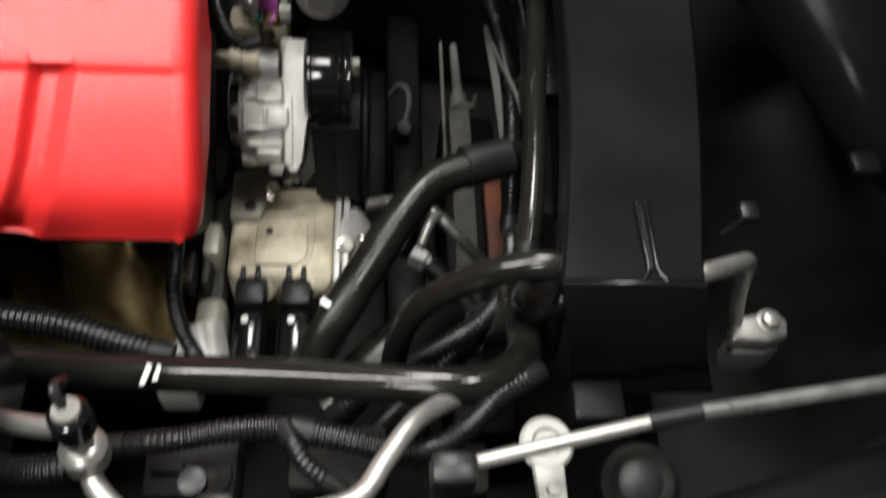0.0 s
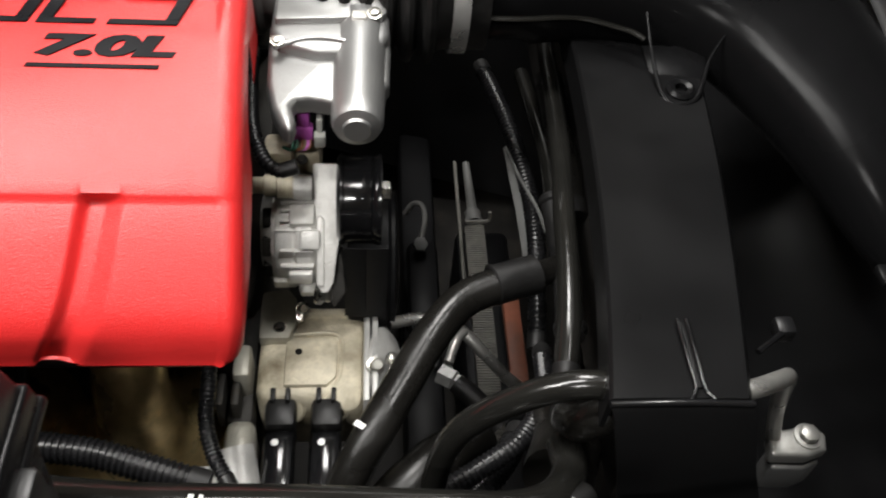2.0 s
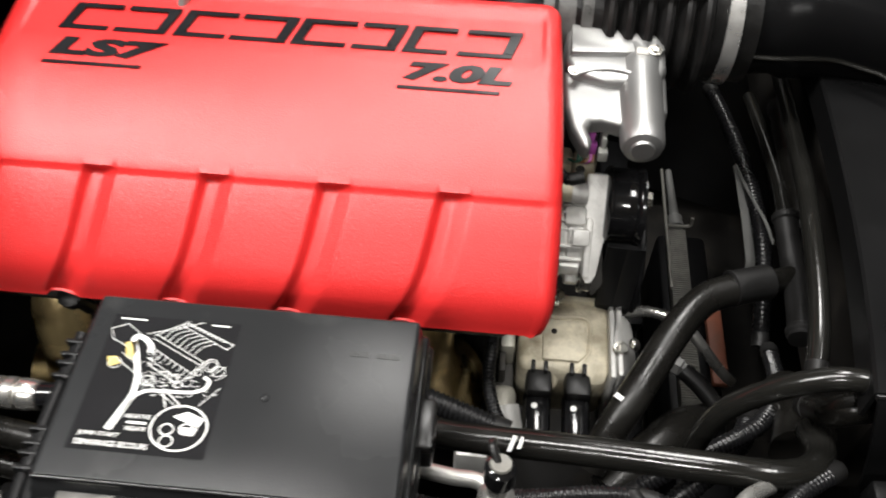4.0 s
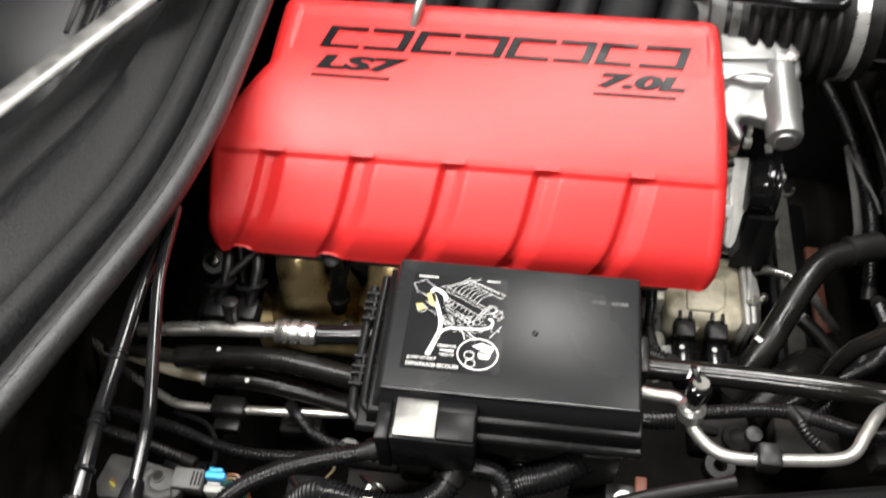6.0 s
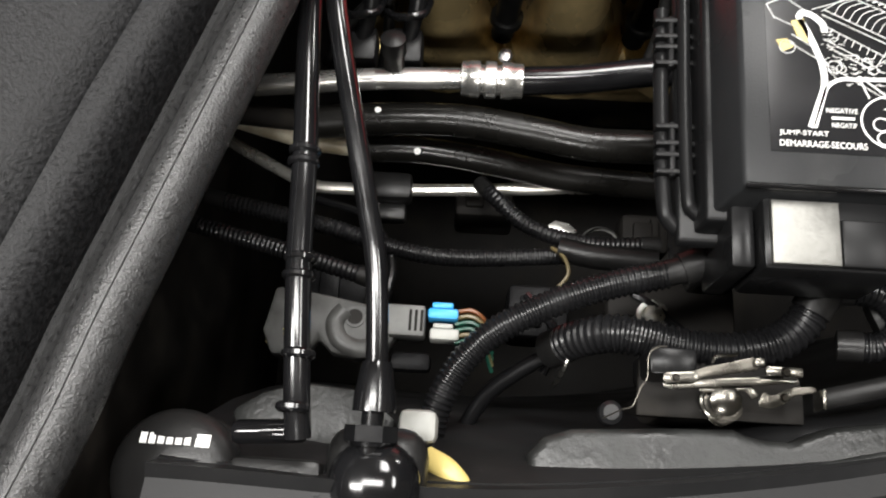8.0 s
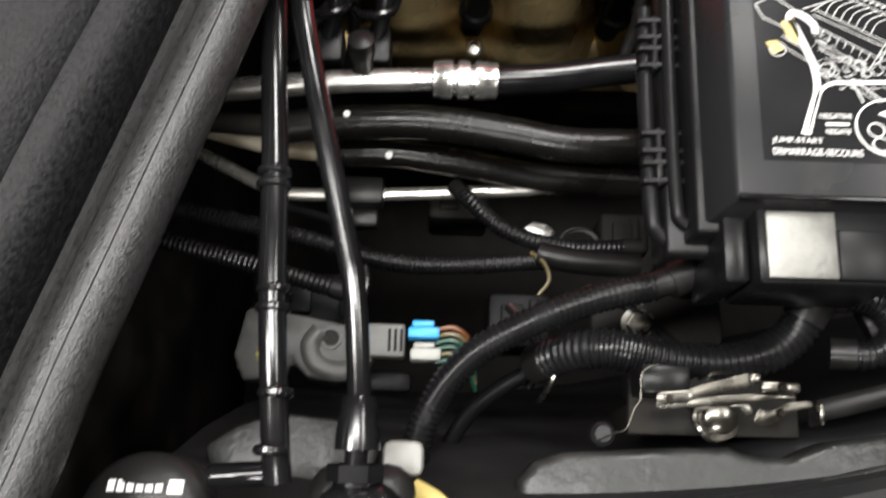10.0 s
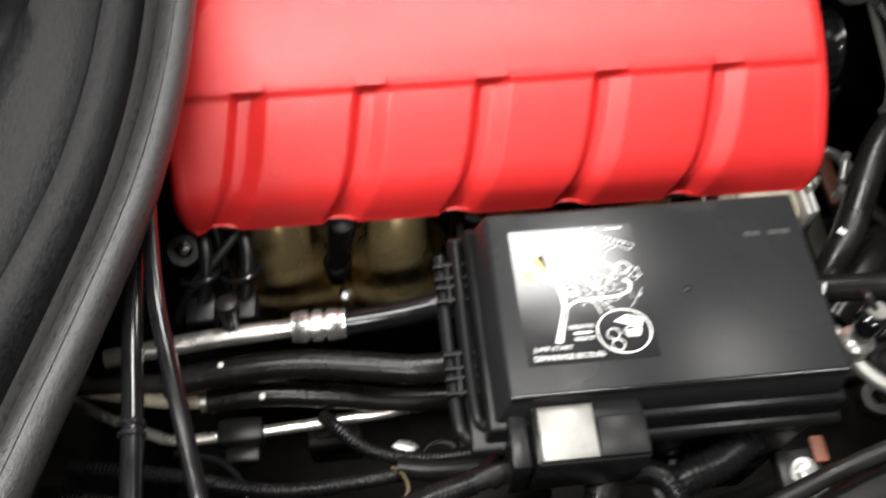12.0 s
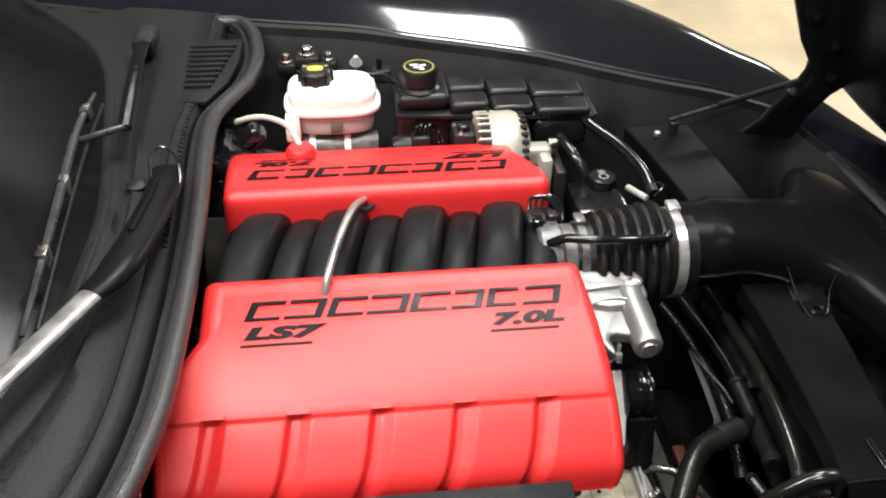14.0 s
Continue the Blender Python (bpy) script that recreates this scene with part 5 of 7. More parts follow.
part("housing_box", block((-0.494, 0.060, 0.800), (-0.470, 0.074, 0.846), 0.002), BOXD, latch, "black box behind the levers")
part("bush", turned(((0, 0.012), (0.004, 0.012), (0.006, 0.010), (0.006, 0.0), (0, 0.0)), (-0.512, 0.0405, 0.828), (0, 0, 1), 14), TANKB, latch, "small plastic bush")
solid("latch_cable", tube([(-0.398, 0.056, 0.818), (-0.36, 0.066, 0.821), (-0.314, 0.081, 0.826), (-0.25, 0.103, 0.832), (-0.18, 0.122, 0.836)], 0.0058, 12), RUBBER, "black latch cable along the rail", "cable")

# cables and corrugated looms round the fuse box
bat = thing("battery_cable", (-0.52, 0.10, 0.78), "thick black cable in corrugated loom", "cable")
part("loom", ribbed([(-0.480, 0.1185, 0.822), (-0.515, 0.1095, 0.820), (-0.548, 0.096, 0.818), (-0.577, 0.078, 0.814), (-0.596, 0.052, 0.808), (-0.604, 0.020, 0.80), (-0.604, -0.02, 0.79)], 0.0082, 0.0034), LOOM, bat)
part("sleeve", tube([(-0.438, 0.131, 0.826), (-0.462, 0.125, 0.824), (-0.472, 0.121, 0.823)], 0.0098, 16), RUBBER, bat, "smooth rubber boot")
part("taper", sweep(bmesh.new(), curve([(-0.466, 0.1232, 0.8235), (-0.486, 0.1172, 0.8215)], 6), [0.0085, 0.0088, 0.0078, 0.0075, 0.0075, 0.0074, 0.0074], 14), RUBBER, bat, "taped end")
part("lug", turned(((0.0098, 0), (0.0108, 0.001), (0.0108, 0.003), (0.0098, 0.004)), (-0.441, 0.1302, 0.8258), (1, 0.28, 0.08), 18), WTAN, bat, "tan ring")
solid("cable", tube([(-0.52, 0.088, 0.770), (-0.545, 0.076, 0.765), (-0.572, 0.056, 0.760), (-0.588, 0.03, 0.75)], 0.0048, 12), RUNM, "black cable below the corrugated loom", "cable")
loom([(-0.535, 0.082, 0.782), (-0.523, 0.085, 0.800), (-0.503, 0.086, 0.814), (-0.473, 0.0805, 0.816), (-0.447, 0.0790, 0.816), (-0.423, 0.0840, 0.818), (-0.408, 0.0950, 0.820), (-0.399, 0.1100, 0.825)], 0.0108, 0.0040, "thick corrugated loom below the fuse box", "corrugated looms")
loom([(-0.391, 0.1150, 0.826), (-0.370, 0.1130, 0.826), (-0.359, 0.1050, 0.824), (-0.3565, 0.0950, 0.820), (-0.365, 0.0865, 0.817), (-0.382, 0.0870, 0.812)], 0.0082, 0.0034, "looped corrugated loom below the fuse box", "corrugated looms")
loom([(-0.3616, 0.1036, 0.8109), (-0.3453, 0.1103, 0.8166), (-0.3232, 0.117, 0.8186), (-0.3002, 0.1324, 0.8186), (-0.2906, 0.1458, 0.809)], 0.0120, 0.0044, "thick corrugated loom rising to the fuse box", "corrugated looms")
loom([(-0.348, 0.140, 0.80), (-0.347, 0.128, 0.802), (-0.350, 0.117, 0.80)], 0.0085, 0.0036, "short corrugated loom under the fuse box", "corrugated looms")
loom([(-0.77, 0.190, 0.70), (-0.688, 0.174, 0.70), (-0.642, 0.161, 0.70), (-0.597, 0.156, 0.70), (-0.529, 0.161, 0.70), (-0.48, 0.165, 0.70)], 0.0062, 0.0034, "corrugated loom below the aluminium line", "corrugated looms")
loom([(-0.58, 0.214, 0.69), (-0.568, 0.199, 0.70), (-0.545, 0.181, 0.70), (-0.507, 0.172, 0.70), (-0.46, 0.173, 0.70)], 0.0058, 0.0034, "corrugated loom curving to the fuse box", "corrugated looms")
loom([(-0.78, 0.165, 0.72), (-0.72, 0.150, 0.725), (-0.676, 0.137, 0.73), (-0.65, 0.13, 0.73)], 0.006, 0.0034, "corrugated loom disappearing under the cowl", "corrugated looms")
solid("wire_tape", tube([(-0.525, 0.166, 0.703), (-0.50, 0.160, 0.708), (-0.46, 0.158, 0.71)], 0.0085, 12), RUBBER, "taped grey-black wiring branch", "wiring")
solid("wire", tube([(-0.531, 0.166, 0.705), (-0.523, 0.158, 0.71), (-0.520, 0.146, 0.712), (-0.527, 0.136, 0.71)], 0.0013, 6, 6), WTAN, "thin tan wire loop", "wiring")
brk = thing("fuse_box_bracket", (-0.46, 0.12, 0.70), "black bracket under the fuse box with a bolt", "bracket")
part("leg", block((-0.452, 0.128, 0.66), (-0.424, 0.150, 0.84), 0.004), BLACK, brk)
part("plate", block((-0.50, 0.10, 0.735), (-0.42, 0.135, 0.748), 0.004), DARK, brk)
part("bolt", bolt_head((-0.472, 0.112, 0.748), (0, -0.2, 1), 0.007, 0.009), STEEL, brk)
part("leg", block((-0.30, 0.128, 0.70), (-0.268, 0.150, 0.84), 0.004), BLACK, brk)
gb = thing("ground_bolt", (-0.26, 0.112, 0.78), "bright bolt on a tan terminal", "bolt")
part("pad", block((-0.276, 0.102, 0.782), (-0.246, 0.128, 0.796), 0.003), BLACK, gb)
part("terminal", block((-0.252, 0.116, 0.796), (-0.242, 0.134, 0.800), 0.002), ORANGE, gb, "copper terminal tab")
part("bolt", bolt_head((-0.261, 0.112, 0.796), (0, -0.3, 1), 0.0062, 0.008), BRIGHT, gb)

# headlamp actuator and plugs in the dark corner
act = thing("actuator", (-0.655, 0.085, 0.76), "dull grey plastic actuator with cam slot", "actuator")
part("plate", plate(((-0.702, 0.080), (-0.697, 0.106), (-0.674, 0.1035), (-0.650, 0.0995), (-0.626, 0.094), (-0.624, 0.083), (-0.632, 0.071), (-0.648, 0.0665), (-0.662, 0.069), (-0.670, 0.077), (-0.676, 0.067), (-0.696, 0.066)), 0.782, 0.797, 0.003), ACTM, act, "dull grey moulding")
part("cam", sweep(bmesh.new(), curve([(-0.656, 0.094, 0.798), (-0.661, 0.086, 0.798), (-0.657, 0.076, 0.798), (-0.645, 0.072, 0.798), (-0.634, 0.076, 0.798)], 6), [0.0052] * 25, 10, 0.6), ACTM, act, "raised cam")
part("slot", turned(((0, 0), (0.0045, 0), (0.0045, 0.001), (0, 0.001)), (-0.650, 0.090, 0.797)), DARK, act, "dark slot")
part("slot_rim", turned(((0.0045, 0), (0.006, 0), (0.006, 0.0025), (0.0045, 0.0025)), (-0.650, 0.090, 0.796)), ACTM, act)
mp = thing("multi_plug", (-0.62, 0.09, 0.77), "grey plug with blue and white locks and coloured wires", "connector")
part("body", block((-0.640, 0.084, 0.785), (-0.614, 0.102, 0.803), 0.002), GREYC, mp)
for k in range(3):
    part("slot", block((-0.623 + 0.0032 * k, 0.087, 0.8028), (-0.6215 + 0.0032 * k, 0.099, 0.8036), 0), DARK, mp)
part("blue_lock", block((-0.6125, 0.0945, 0.790), (-0.5955, 0.1005, 0.8045), 0.0015), BLUE, mp, "bright blue lock")
part("blue_tab", block((-0.6105, 0.1005, 0.792), (-0.5985, 0.104, 0.804), 0.0012), BLUE, mp, "bright blue tab")
part("white_lock", block((-0.611, 0.083, 0.788), (-0.5945, 0.0895, 0.8025), 0.0015), WHITEC, mp, "white lock")
part("white_tab", block((-0.6095, 0.0895, 0.790), (-0.598, 0.0925, 0.802), 0.0012), WHITEC, mp, "white tab")
part("black_plug", block((-0.634, 0.068, 0.77), (-0.610, 0.079, 0.782), 0.003), RUNM, mp, "black plug")
for k, m_ in enumerate((WORANGE, WTAN, WGREEN, WGREEN, WTAN, WGREEN)):
    y = 0.100 - 0.0035 * k
    part("wire", tube([(-0.597, y, 0.798), (-0.588, y + 0.001, 0.800), (-0.580, y - 0.004, 0.797), (-0.575, y - 0.013, 0.785)], 0.0012, 6, 6), m_, mp, "thin coloured wire")
mp.location += Vector((0.004, -0.004, 0.0))
for k, m_ in enumerate((WORANGE, CAPYEL, WTAN)):
    solid("wire", tube([(-0.700, 0.078 - 0.002 * k, 0.79), (-0.692, 0.083 - 0.002 * k, 0.795), (-0.684, 0.080 - 0.003 * k, 0.796), (-0.679, 0.070, 0.79)], 0.0014, 6, 6), m_, "thin coloured wire beside the actuator", "wiring")

# dry-sump oil tank with caps
tank = thing("oil_tank", (-0.66, -0.03, 0.70), "black oil tank with screw cap and tube fittings", "oil tank")
part("tank", turned(((0, 0), (0.068, 0), (0.072, 0.01), (0.072, 0.11), (0.06, 0.13), (0, 0.135)), (-0.668, -0.045, 0.71), (0, 0, 1), 36), BLACK, tank)
part("grey_face", plate(((-0.703, 0.030), (-0.688, 0.040), (-0.668, 0.046), (-0.640, 0.044), (-0.618, 0.030), (-0.628, 0.0), (-0.690, 0.0)), 0.828, 0.842, 0.004), GREYP, tank, "grey tank shoulder")
ocap = part("screw_cap", turned(((0.027, 0.0), (0.0295, 0.003), (0.0295, 0.016), (0.0282, 0.018), (0.0282, 0.024), (0.0295, 0.026), (0.0295, 0.035), (0.027, 0.040), (0.019, 0.0435), (0, 0.045)), (-0.7150, -0.004, 0.842), (0, 0, 1), 36), BLACK, tank, "black oil filler cap")
for k in range(6):
    part("print_bar", block((-0.7300 + 0.0040 * k, 0.0080, 0.8852), (-0.7271 + 0.0040 * k, 0.0130, 0.8862), 0, Matrix.Translation((-0.706, 0.01, 0.8845)) @ Matrix.Rotation(radians(-18), 4, "X") @ Matrix.Translation((0.706, -0.01, -0.8845))), WHITE, ocap, "plain white bar in place of a brand mark")
part("print_bar", block((-0.7050, 0.0075, 0.8852), (-0.6985, 0.0135, 0.8860), 0, Matrix.Translation((-0.706, 0.01, 0.8845)) @ Matrix.Rotation(radians(-18), 4, "X") @ Matrix.Translation((0.706, -0.01, -0.8845))), WHITE, ocap)
part("tube_fitting", block((-0.690, -0.026, 0.845), (-0.648, 0.006, 0.884), 0.004), BLACK, tank, "black fitting")
part("fitting_top", block((-0.680, -0.032, 0.884), (-0.646, -0.008, 0.890), 0.002), BOXTOP, tank, "grey fitting top")
part("knurled_nut", turned(((0.0045, -0.016), (0.0055, -0.014), (0.0055, 0.014), (0.0045, 0.016)), (-0.671, 0.0165, 0.892), (1, 0.08, 0), 9), GLOSS, tank, "shiny knurled nut")
part("return_cap", block((-0.647, -0.030, 0.85), (-0.601, 0.023, 0.886), 0.012, None, None, 4), BLACK, tank, "square black cap")
part("return_dome", turned(((0.021, -0.004), (0.0205, 0.004), (0.0165, 0.010), (0.009, 0.0135), (0, 0.0145)), (-0.624, -0.003, 0.882), (0, 0.1, 1), 30), GLOSS, tank, "glossy domed insert")
solid("dipstick_handle", tube([(-0.603, 0.012, 0.855), (-0.592, 0.006, 0.860), (-0.584, -0.004, 0.860), (-0.582, -0.018, 0.856)], 0.0056, 12, 8, flat=0.6), YELLOWP, "yellow plastic dipstick handle", "handle")
solid("filler_neck", block((-0.617, 0.018, 0.84), (-0.598, 0.034, 0.860), 0.004), WHITEC, "white plastic block beside the oil tank", "fitting")

# aluminium service pipe with capped port
sv = thing("service_pipe", (-0.15, 0.18, 0.78), "bare aluminium refrigerant pipe with capped service port", "pipe")
part("pipe", tube([(-0.265, 0.214, 0.80), (-0.240, 0.209, 0.803), (-0.222, 0.206, 0.806), (-0.213, 0.196, 0.806), (-0.206, 0.178, 0.803), (-0.190, 0.1635, 0.80), (-0.168, 0.1585, 0.80), (-0.13, 0.1615, 0.80), (-0.092, 0.166, 0.80), (-0.074, 0.174, 0.80), (-0.062, 0.192, 0.80), (-0.045, 0.216, 0.795), (-0.022, 0.235, 0.78)], 0.0056, 14, 6), DULLAL, sv)
part("port", turned(((0.0085, 0), (0.0115, 0.003), (0.0118, 0.014), (0.009, 0.017), (0.0065, 0.018), (0.0065, 0.026)), (-0.2105, 0.190, 0.805), (0, 0.12, 1), 22), DULLAL, sv, "machined service port")
pcap = part("port_cap", turned(((0.0098, 0), (0.0102, 0.002), (0.0098, 0.014), (0.0065, 0.017), (0, 0.018)), (-0.2100, 0.1945, 0.836), (0, 0.12, 1), 20), GLOSS, sv, "black port cap")
part("cap_top", turned(((0.0, 0.0), (0.0072, 0.0), (0.0066, 0.0016), (0.003, 0.0012), (0, 0.0006)), (-0.2100, 0.1966, 0.8535), (0, 0.12, 1), 12), CORE, pcap, "pale cap top")
part("strap", tube([(-0.212, 0.198, 0.853), (-0.216, 0.206, 0.858), (-0.215, 0.213, 0.85)], 0.0028, 8), BLACK, sv, "black cap strap")
part("clip", block((-0.156, 0.150, 0.792), (-0.136, 0.172, 0.812), 0.004), BLACK, sv, "black pipe clip")
part("clip_knob", turned(((0.006, 0), (0.007, 0.003), (0.007, 0.010), (0, 0.012)), (-0.158, 0.178, 0.80), (0, 0, 1), 14), BLACK, sv)
sv.location += Vector((0.004, 0.0, 0.0))
solid("hose_stub", ribbed([(-0.262, 0.190, 0.795), (-0.240, 0.187, 0.797), (-0.218, 0.189, 0.798)], 0.0085, 0.0036), LOOM, "short corrugated loom beside the service port", "wiring", "corrugated looms")
for pts, r, note in (([(-0.205, 0.207, 0.778), (-0.173, 0.208, 0.785), (-0.144, 0.213, 0.785), (-0.118, 0.216, 0.782), (-0.098, 0.214, 0.778)], 0.0068, "corrugated loom behind the service pipe"),
                     ([(-0.112, 0.214, 0.784), (-0.107, 0.205, 0.786), (-0.099, 0.194, 0.782), (-0.084, 0.185, 0.775)], 0.0056, "corrugated loom dropping behind the pipe"),
                     ([(-0.106, 0.216, 0.78), (-0.083, 0.211, 0.78), (-0.053, 0.205, 0.778), (-0.03, 0.206, 0.778), (-0.012, 0.217, 0.78), (0.008, 0.236, 0.78), (0.030, 0.252, 0.775)], 0.0072, "corrugated loom running to the radiator cover")):
    loom(pts, r, 0.0036, note, "corrugated looms")
jb = thing("junction_block", (-0.16, 0.205, 0.74), "black wiring junction behind the service pipe", "connector")
part("body", block((-0.194, 0.188, 0.722), (-0.140, 0.226, 0.752), 0.006), DARK, jb)
part("socket", turned(((0.011, 0), (0.012, 0.003), (0.012, 0.008), (0.007, 0.010), (0, 0.006)), (-0.155, 0.200, 0.750), (0, -0.2, 1), 20), DARK, jb)
part("rib", block((-0.188, 0.200, 0.751), (-0.170, 0.208, 0.756), 0.002), DARK, jb)
jb2 = thing("junction_block", (-0.06, 0.20, 0.74), "black wiring junction beside the coolant pipe", "connector")
part("body", block((-0.115, 0.196, 0.712), (-0.055, 0.236, 0.740), 0.006), DARK, jb2)
part("cap", block((-0.030, 0.190, 0.72), (0.004, 0.222, 0.748), 0.006), DARK, jb2)
for x, y in ((-0.172, 0.168),):
    gr = thing("rubber_grommet", (x, y, 0.74), "round black rubber grommet on the inner rail", "grommet")
    part("ring", turned(((0.004, 0.004), (0.006, 0.010), (0.013, 0.010), (0.015, 0.005), (0.015, 0.0)), (x, y, 0.752), (0, 0, 1), 22), RUBBER, gr)

# gas strut, lever and washer neck beside the radiator cover
gs = thing("gas_strut", (0.09, 0.20, 0.84), "grey steel gas strut with black socket", "gas strut")
part("rod", tube([(-0.018, 0.1755, 0.85), (0.072, 0.195, 0.853)], 0.0036, 12), DULLAL, gs, "bare grey rod")
part("cylinder", tube([(0.093, 0.1985, 0.855), (0.34, 0.234, 0.862)], 0.0042, 14), DULLROD, gs, "grey cylinder")
part("collar", tube([(0.070, 0.1947, 0.853), (0.096, 0.1990, 0.855)], 0.0046, 14), BLACK, gs, "black collar")
part("socket", block((-0.036, 0.164, 0.840), (-0.014, 0.180, 0.858), 0.004), BLACK, gs, "black ball socket")
part("mount", block((-0.034, 0.166, 0.81), (-0.018, 0.178, 0.842), 0.003), BLACK, gs)
lv = thing("release_lever", (0.03, 0.20, 0.77), "white plastic lever with round eye", "lever")
part("eye", turned(((0, 0.0042), (0.0070, 0.0042), (0.0085, 0.0068), (0.0130, 0.0068), (0.0148, 0.004), (0.0135, 0.0), (0, 0.0)), (0.030, 0.204, 0.797), (0, -0.1, 1), 24), WHITEC, lv, "round eye with a shallow seat")
part("stem", plate(((0.0215, 0.196), (0.0385, 0.196), (0.0385, 0.165), (0.0235, 0.165)), 0.795, 0.802, 0.002), WHITEC, lv, "white stem")
part("bolt", bolt_head((0.031, 0.178, 0.802), (0, 0, 1), 0.0042, 0.004), WHITEC, lv)
ws = thing("washer_bottle_neck", (0.105, 0.21, 0.70), "dark moulded washer bottle neck", "bottle neck")
part("neck", turned(((0.020, 0), (0.024, 0.008), (0.024, 0.020), (0.019, 0.024), (0.016, 0.021), (0.010, 0.020), (0, 0.020)), (0.096, 0.204, 0.725), (0, -0.2, 1), 28), DARK, ws)
part("cap", turned(((0, 0.004), (0.010, 0.003), (0.014, 0.0)), (0.096, 0.201, 0.745), (0, -0.2, 1), 24), GREYP, ws, "scuffed grey cap")
part("bracket", block((0.050, 0.222, 0.765), (0.080, 0.246, 0.790), 0.003), SATIN, ws, "black bracket")
for thing_ in (gs, lv, ws):
    thing_.location += Vector((-0.003, -0.004, 0.0))

# aluminium condenser fitting at the end of the radiator cover
cf = thing("condenser_fitting", (0.20, 0.33, 0.63), "bare aluminium pipe and bolted block", "pipe fitting")
part("pipe", tube([(0.108, 0.282, 0.838), (0.126, 0.288, 0.836), (0.150, 0.304, 0.818), (0.172, 0.325, 0.785), (0.187, 0.337, 0.742), (0.196, 0.341, 0.711), (0.205, 0.340, 0.680)], 0.0056, 16, 8), DULLAL, cf)
part("block_top", plate(((0.1988, 0.3237), (0.2022, 0.3429), (0.2189, 0.3454), (0.2356, 0.3487), (0.2456, 0.3404), (0.2423, 0.3278), (0.2273, 0.3229)), 0.668, 0.682, 0.003, None, None, 3), DULLAL, cf, "cast block")
part("block_low", plate(((0.2038, 0.3220), (0.2072, 0.3404), (0.2205, 0.3429), (0.2372, 0.3462), (0.2456, 0.3387), (0.2423, 0.3262), (0.2289, 0.3212)), 0.630, 0.664, 0.003, None, None, 3), THROT, cf, "lower block")
part("bolt", bolt_head((0.2300, 0.3378, 0.682), (0, 0, 1), 0.0072, 0.008), DULLAL, cf)
part("rubber_seal", plate(((0.2022, 0.3254), (0.2055, 0.3412), (0.2205, 0.3437), (0.2356, 0.3470), (0.2440, 0.3395), (0.2406, 0.3278), (0.2289, 0.3237)), 0.6635, 0.6685, 0.001), RUBBER, cf, "black seal")

# ---- hoses at the front of the engine ----
ha = thing("radiator_hose", (-0.03, 0.42, 0.62), "thick black upper radiator hose with tee fitting", "hose")
part("hose", tube([(-0.118, 0.315, 0.62), (-0.104, 0.336, 0.645), (-0.087, 0.361, 0.662), (-0.067, 0.395, 0.669), (-0.048, 0.427, 0.675), (-0.030, 0.452, 0.679), (-0.012, 0.469, 0.680), (0.013, 0.481, 0.680)], 0.0150, 20), HOSEB, ha)
part("neck", tube([(0.009, 0.4805, 0.680), (0.045, 0.494, 0.678)], 0.0168, 20), RUBBER, ha, "rubber sleeve")
part("neck_pipe", tube([(0.038, 0.491, 0.679), (0.058, 0.499, 0.676), (0.073, 0.508, 0.674)], 0.0112, 18), HOSEB, ha)
part("ring", turned(((0.0150, 0), (0.0176, 0.001), (0.0176, 0.003), (0.0150, 0.004)), (0.007, 0.480, 0.680), (0.95, 0.35, -0.05), 24), RUBBER, ha)
part("tee", tube([(0.068, 0.572, 0.691), (0.071, 0.540, 0.682), (0.073, 0.505, 0.674), (0.070, 0.465, 0.676), (0.066, 0.430, 0.678)], 0.0118, 18), RUBBER, ha, "ribbed rubber tee")
part("tee_pipe", tube([(0.068, 0.568, 0.691), (0.0705, 0.600, 0.686), (0.072, 0.640, 0.680), (0.070, 0.70, 0.672), (0.066, 0.78, 0.66)], 0.0080, 16), HOSE, ha, "black pipe above the tee")
for p, d in (((0.0690, 0.563, 0.6885), (-0.05, 1, 0.25)), ((0.0675, 0.443, 0.6775), (-0.1, -1, 0.05))):
    part("tee_ring", turned(((0.0116, 0), (0.0138, 0.002), (0.0138, 0.007), (0.0116, 0.009)), p, d, 22), RUBBER, ha)
part("paint_mark", plate(((-0.006, -0.002), (0.006, -0.003), (0.006, 0.001), (-0.005, 0.0025)), 0, 0.0006, 0, Matrix.Translation((-0.0985, 0.3560, 0.6735)) @ Matrix.Rotation(radians(35), 4, "X") @ Matrix.Rotation(radians(-25), 4, "Z")), WHITE, ha, "white paint mark")
hose([(0.082, 0.790, 0.715), (0.075, 0.723, 0.730), (0.066, 0.610, 0.751), (0.057, 0.535, 0.769), (0.049, 0.478, 0.780), (0.043, 0.414, 0.782), (0.037, 0.367, 0.780), (0.031, 0.330, 0.772)], 0.0084, HOSE, "long black coolant hose beside the panel")
hose([(0.082, 0.72, 0.70), (0.082, 0.66, 0.70), (0.086, 0.60, 0.69), (0.086, 0.56, 0.68)], 0.013, HOSEB, "black hose running under the air duct")
hose([(0.048, 0.290, 0.830), (0.036, 0.292, 0.832), (0.019, 0.2935, 0.829), (-0.001, 0.295, 0.817), (-0.025, 0.296, 0.794), (-0.041, 0.297, 0.765), (-0.049, 0.295, 0.728), (-0.053, 0.288, 0.69)], 0.0086, HOSE, "curved black hose from under the panel")
hd = thing("coolant_pipe", (-0.1, 0.26, 0.73), "long black coolant pipe crossing the bay", "pipe")
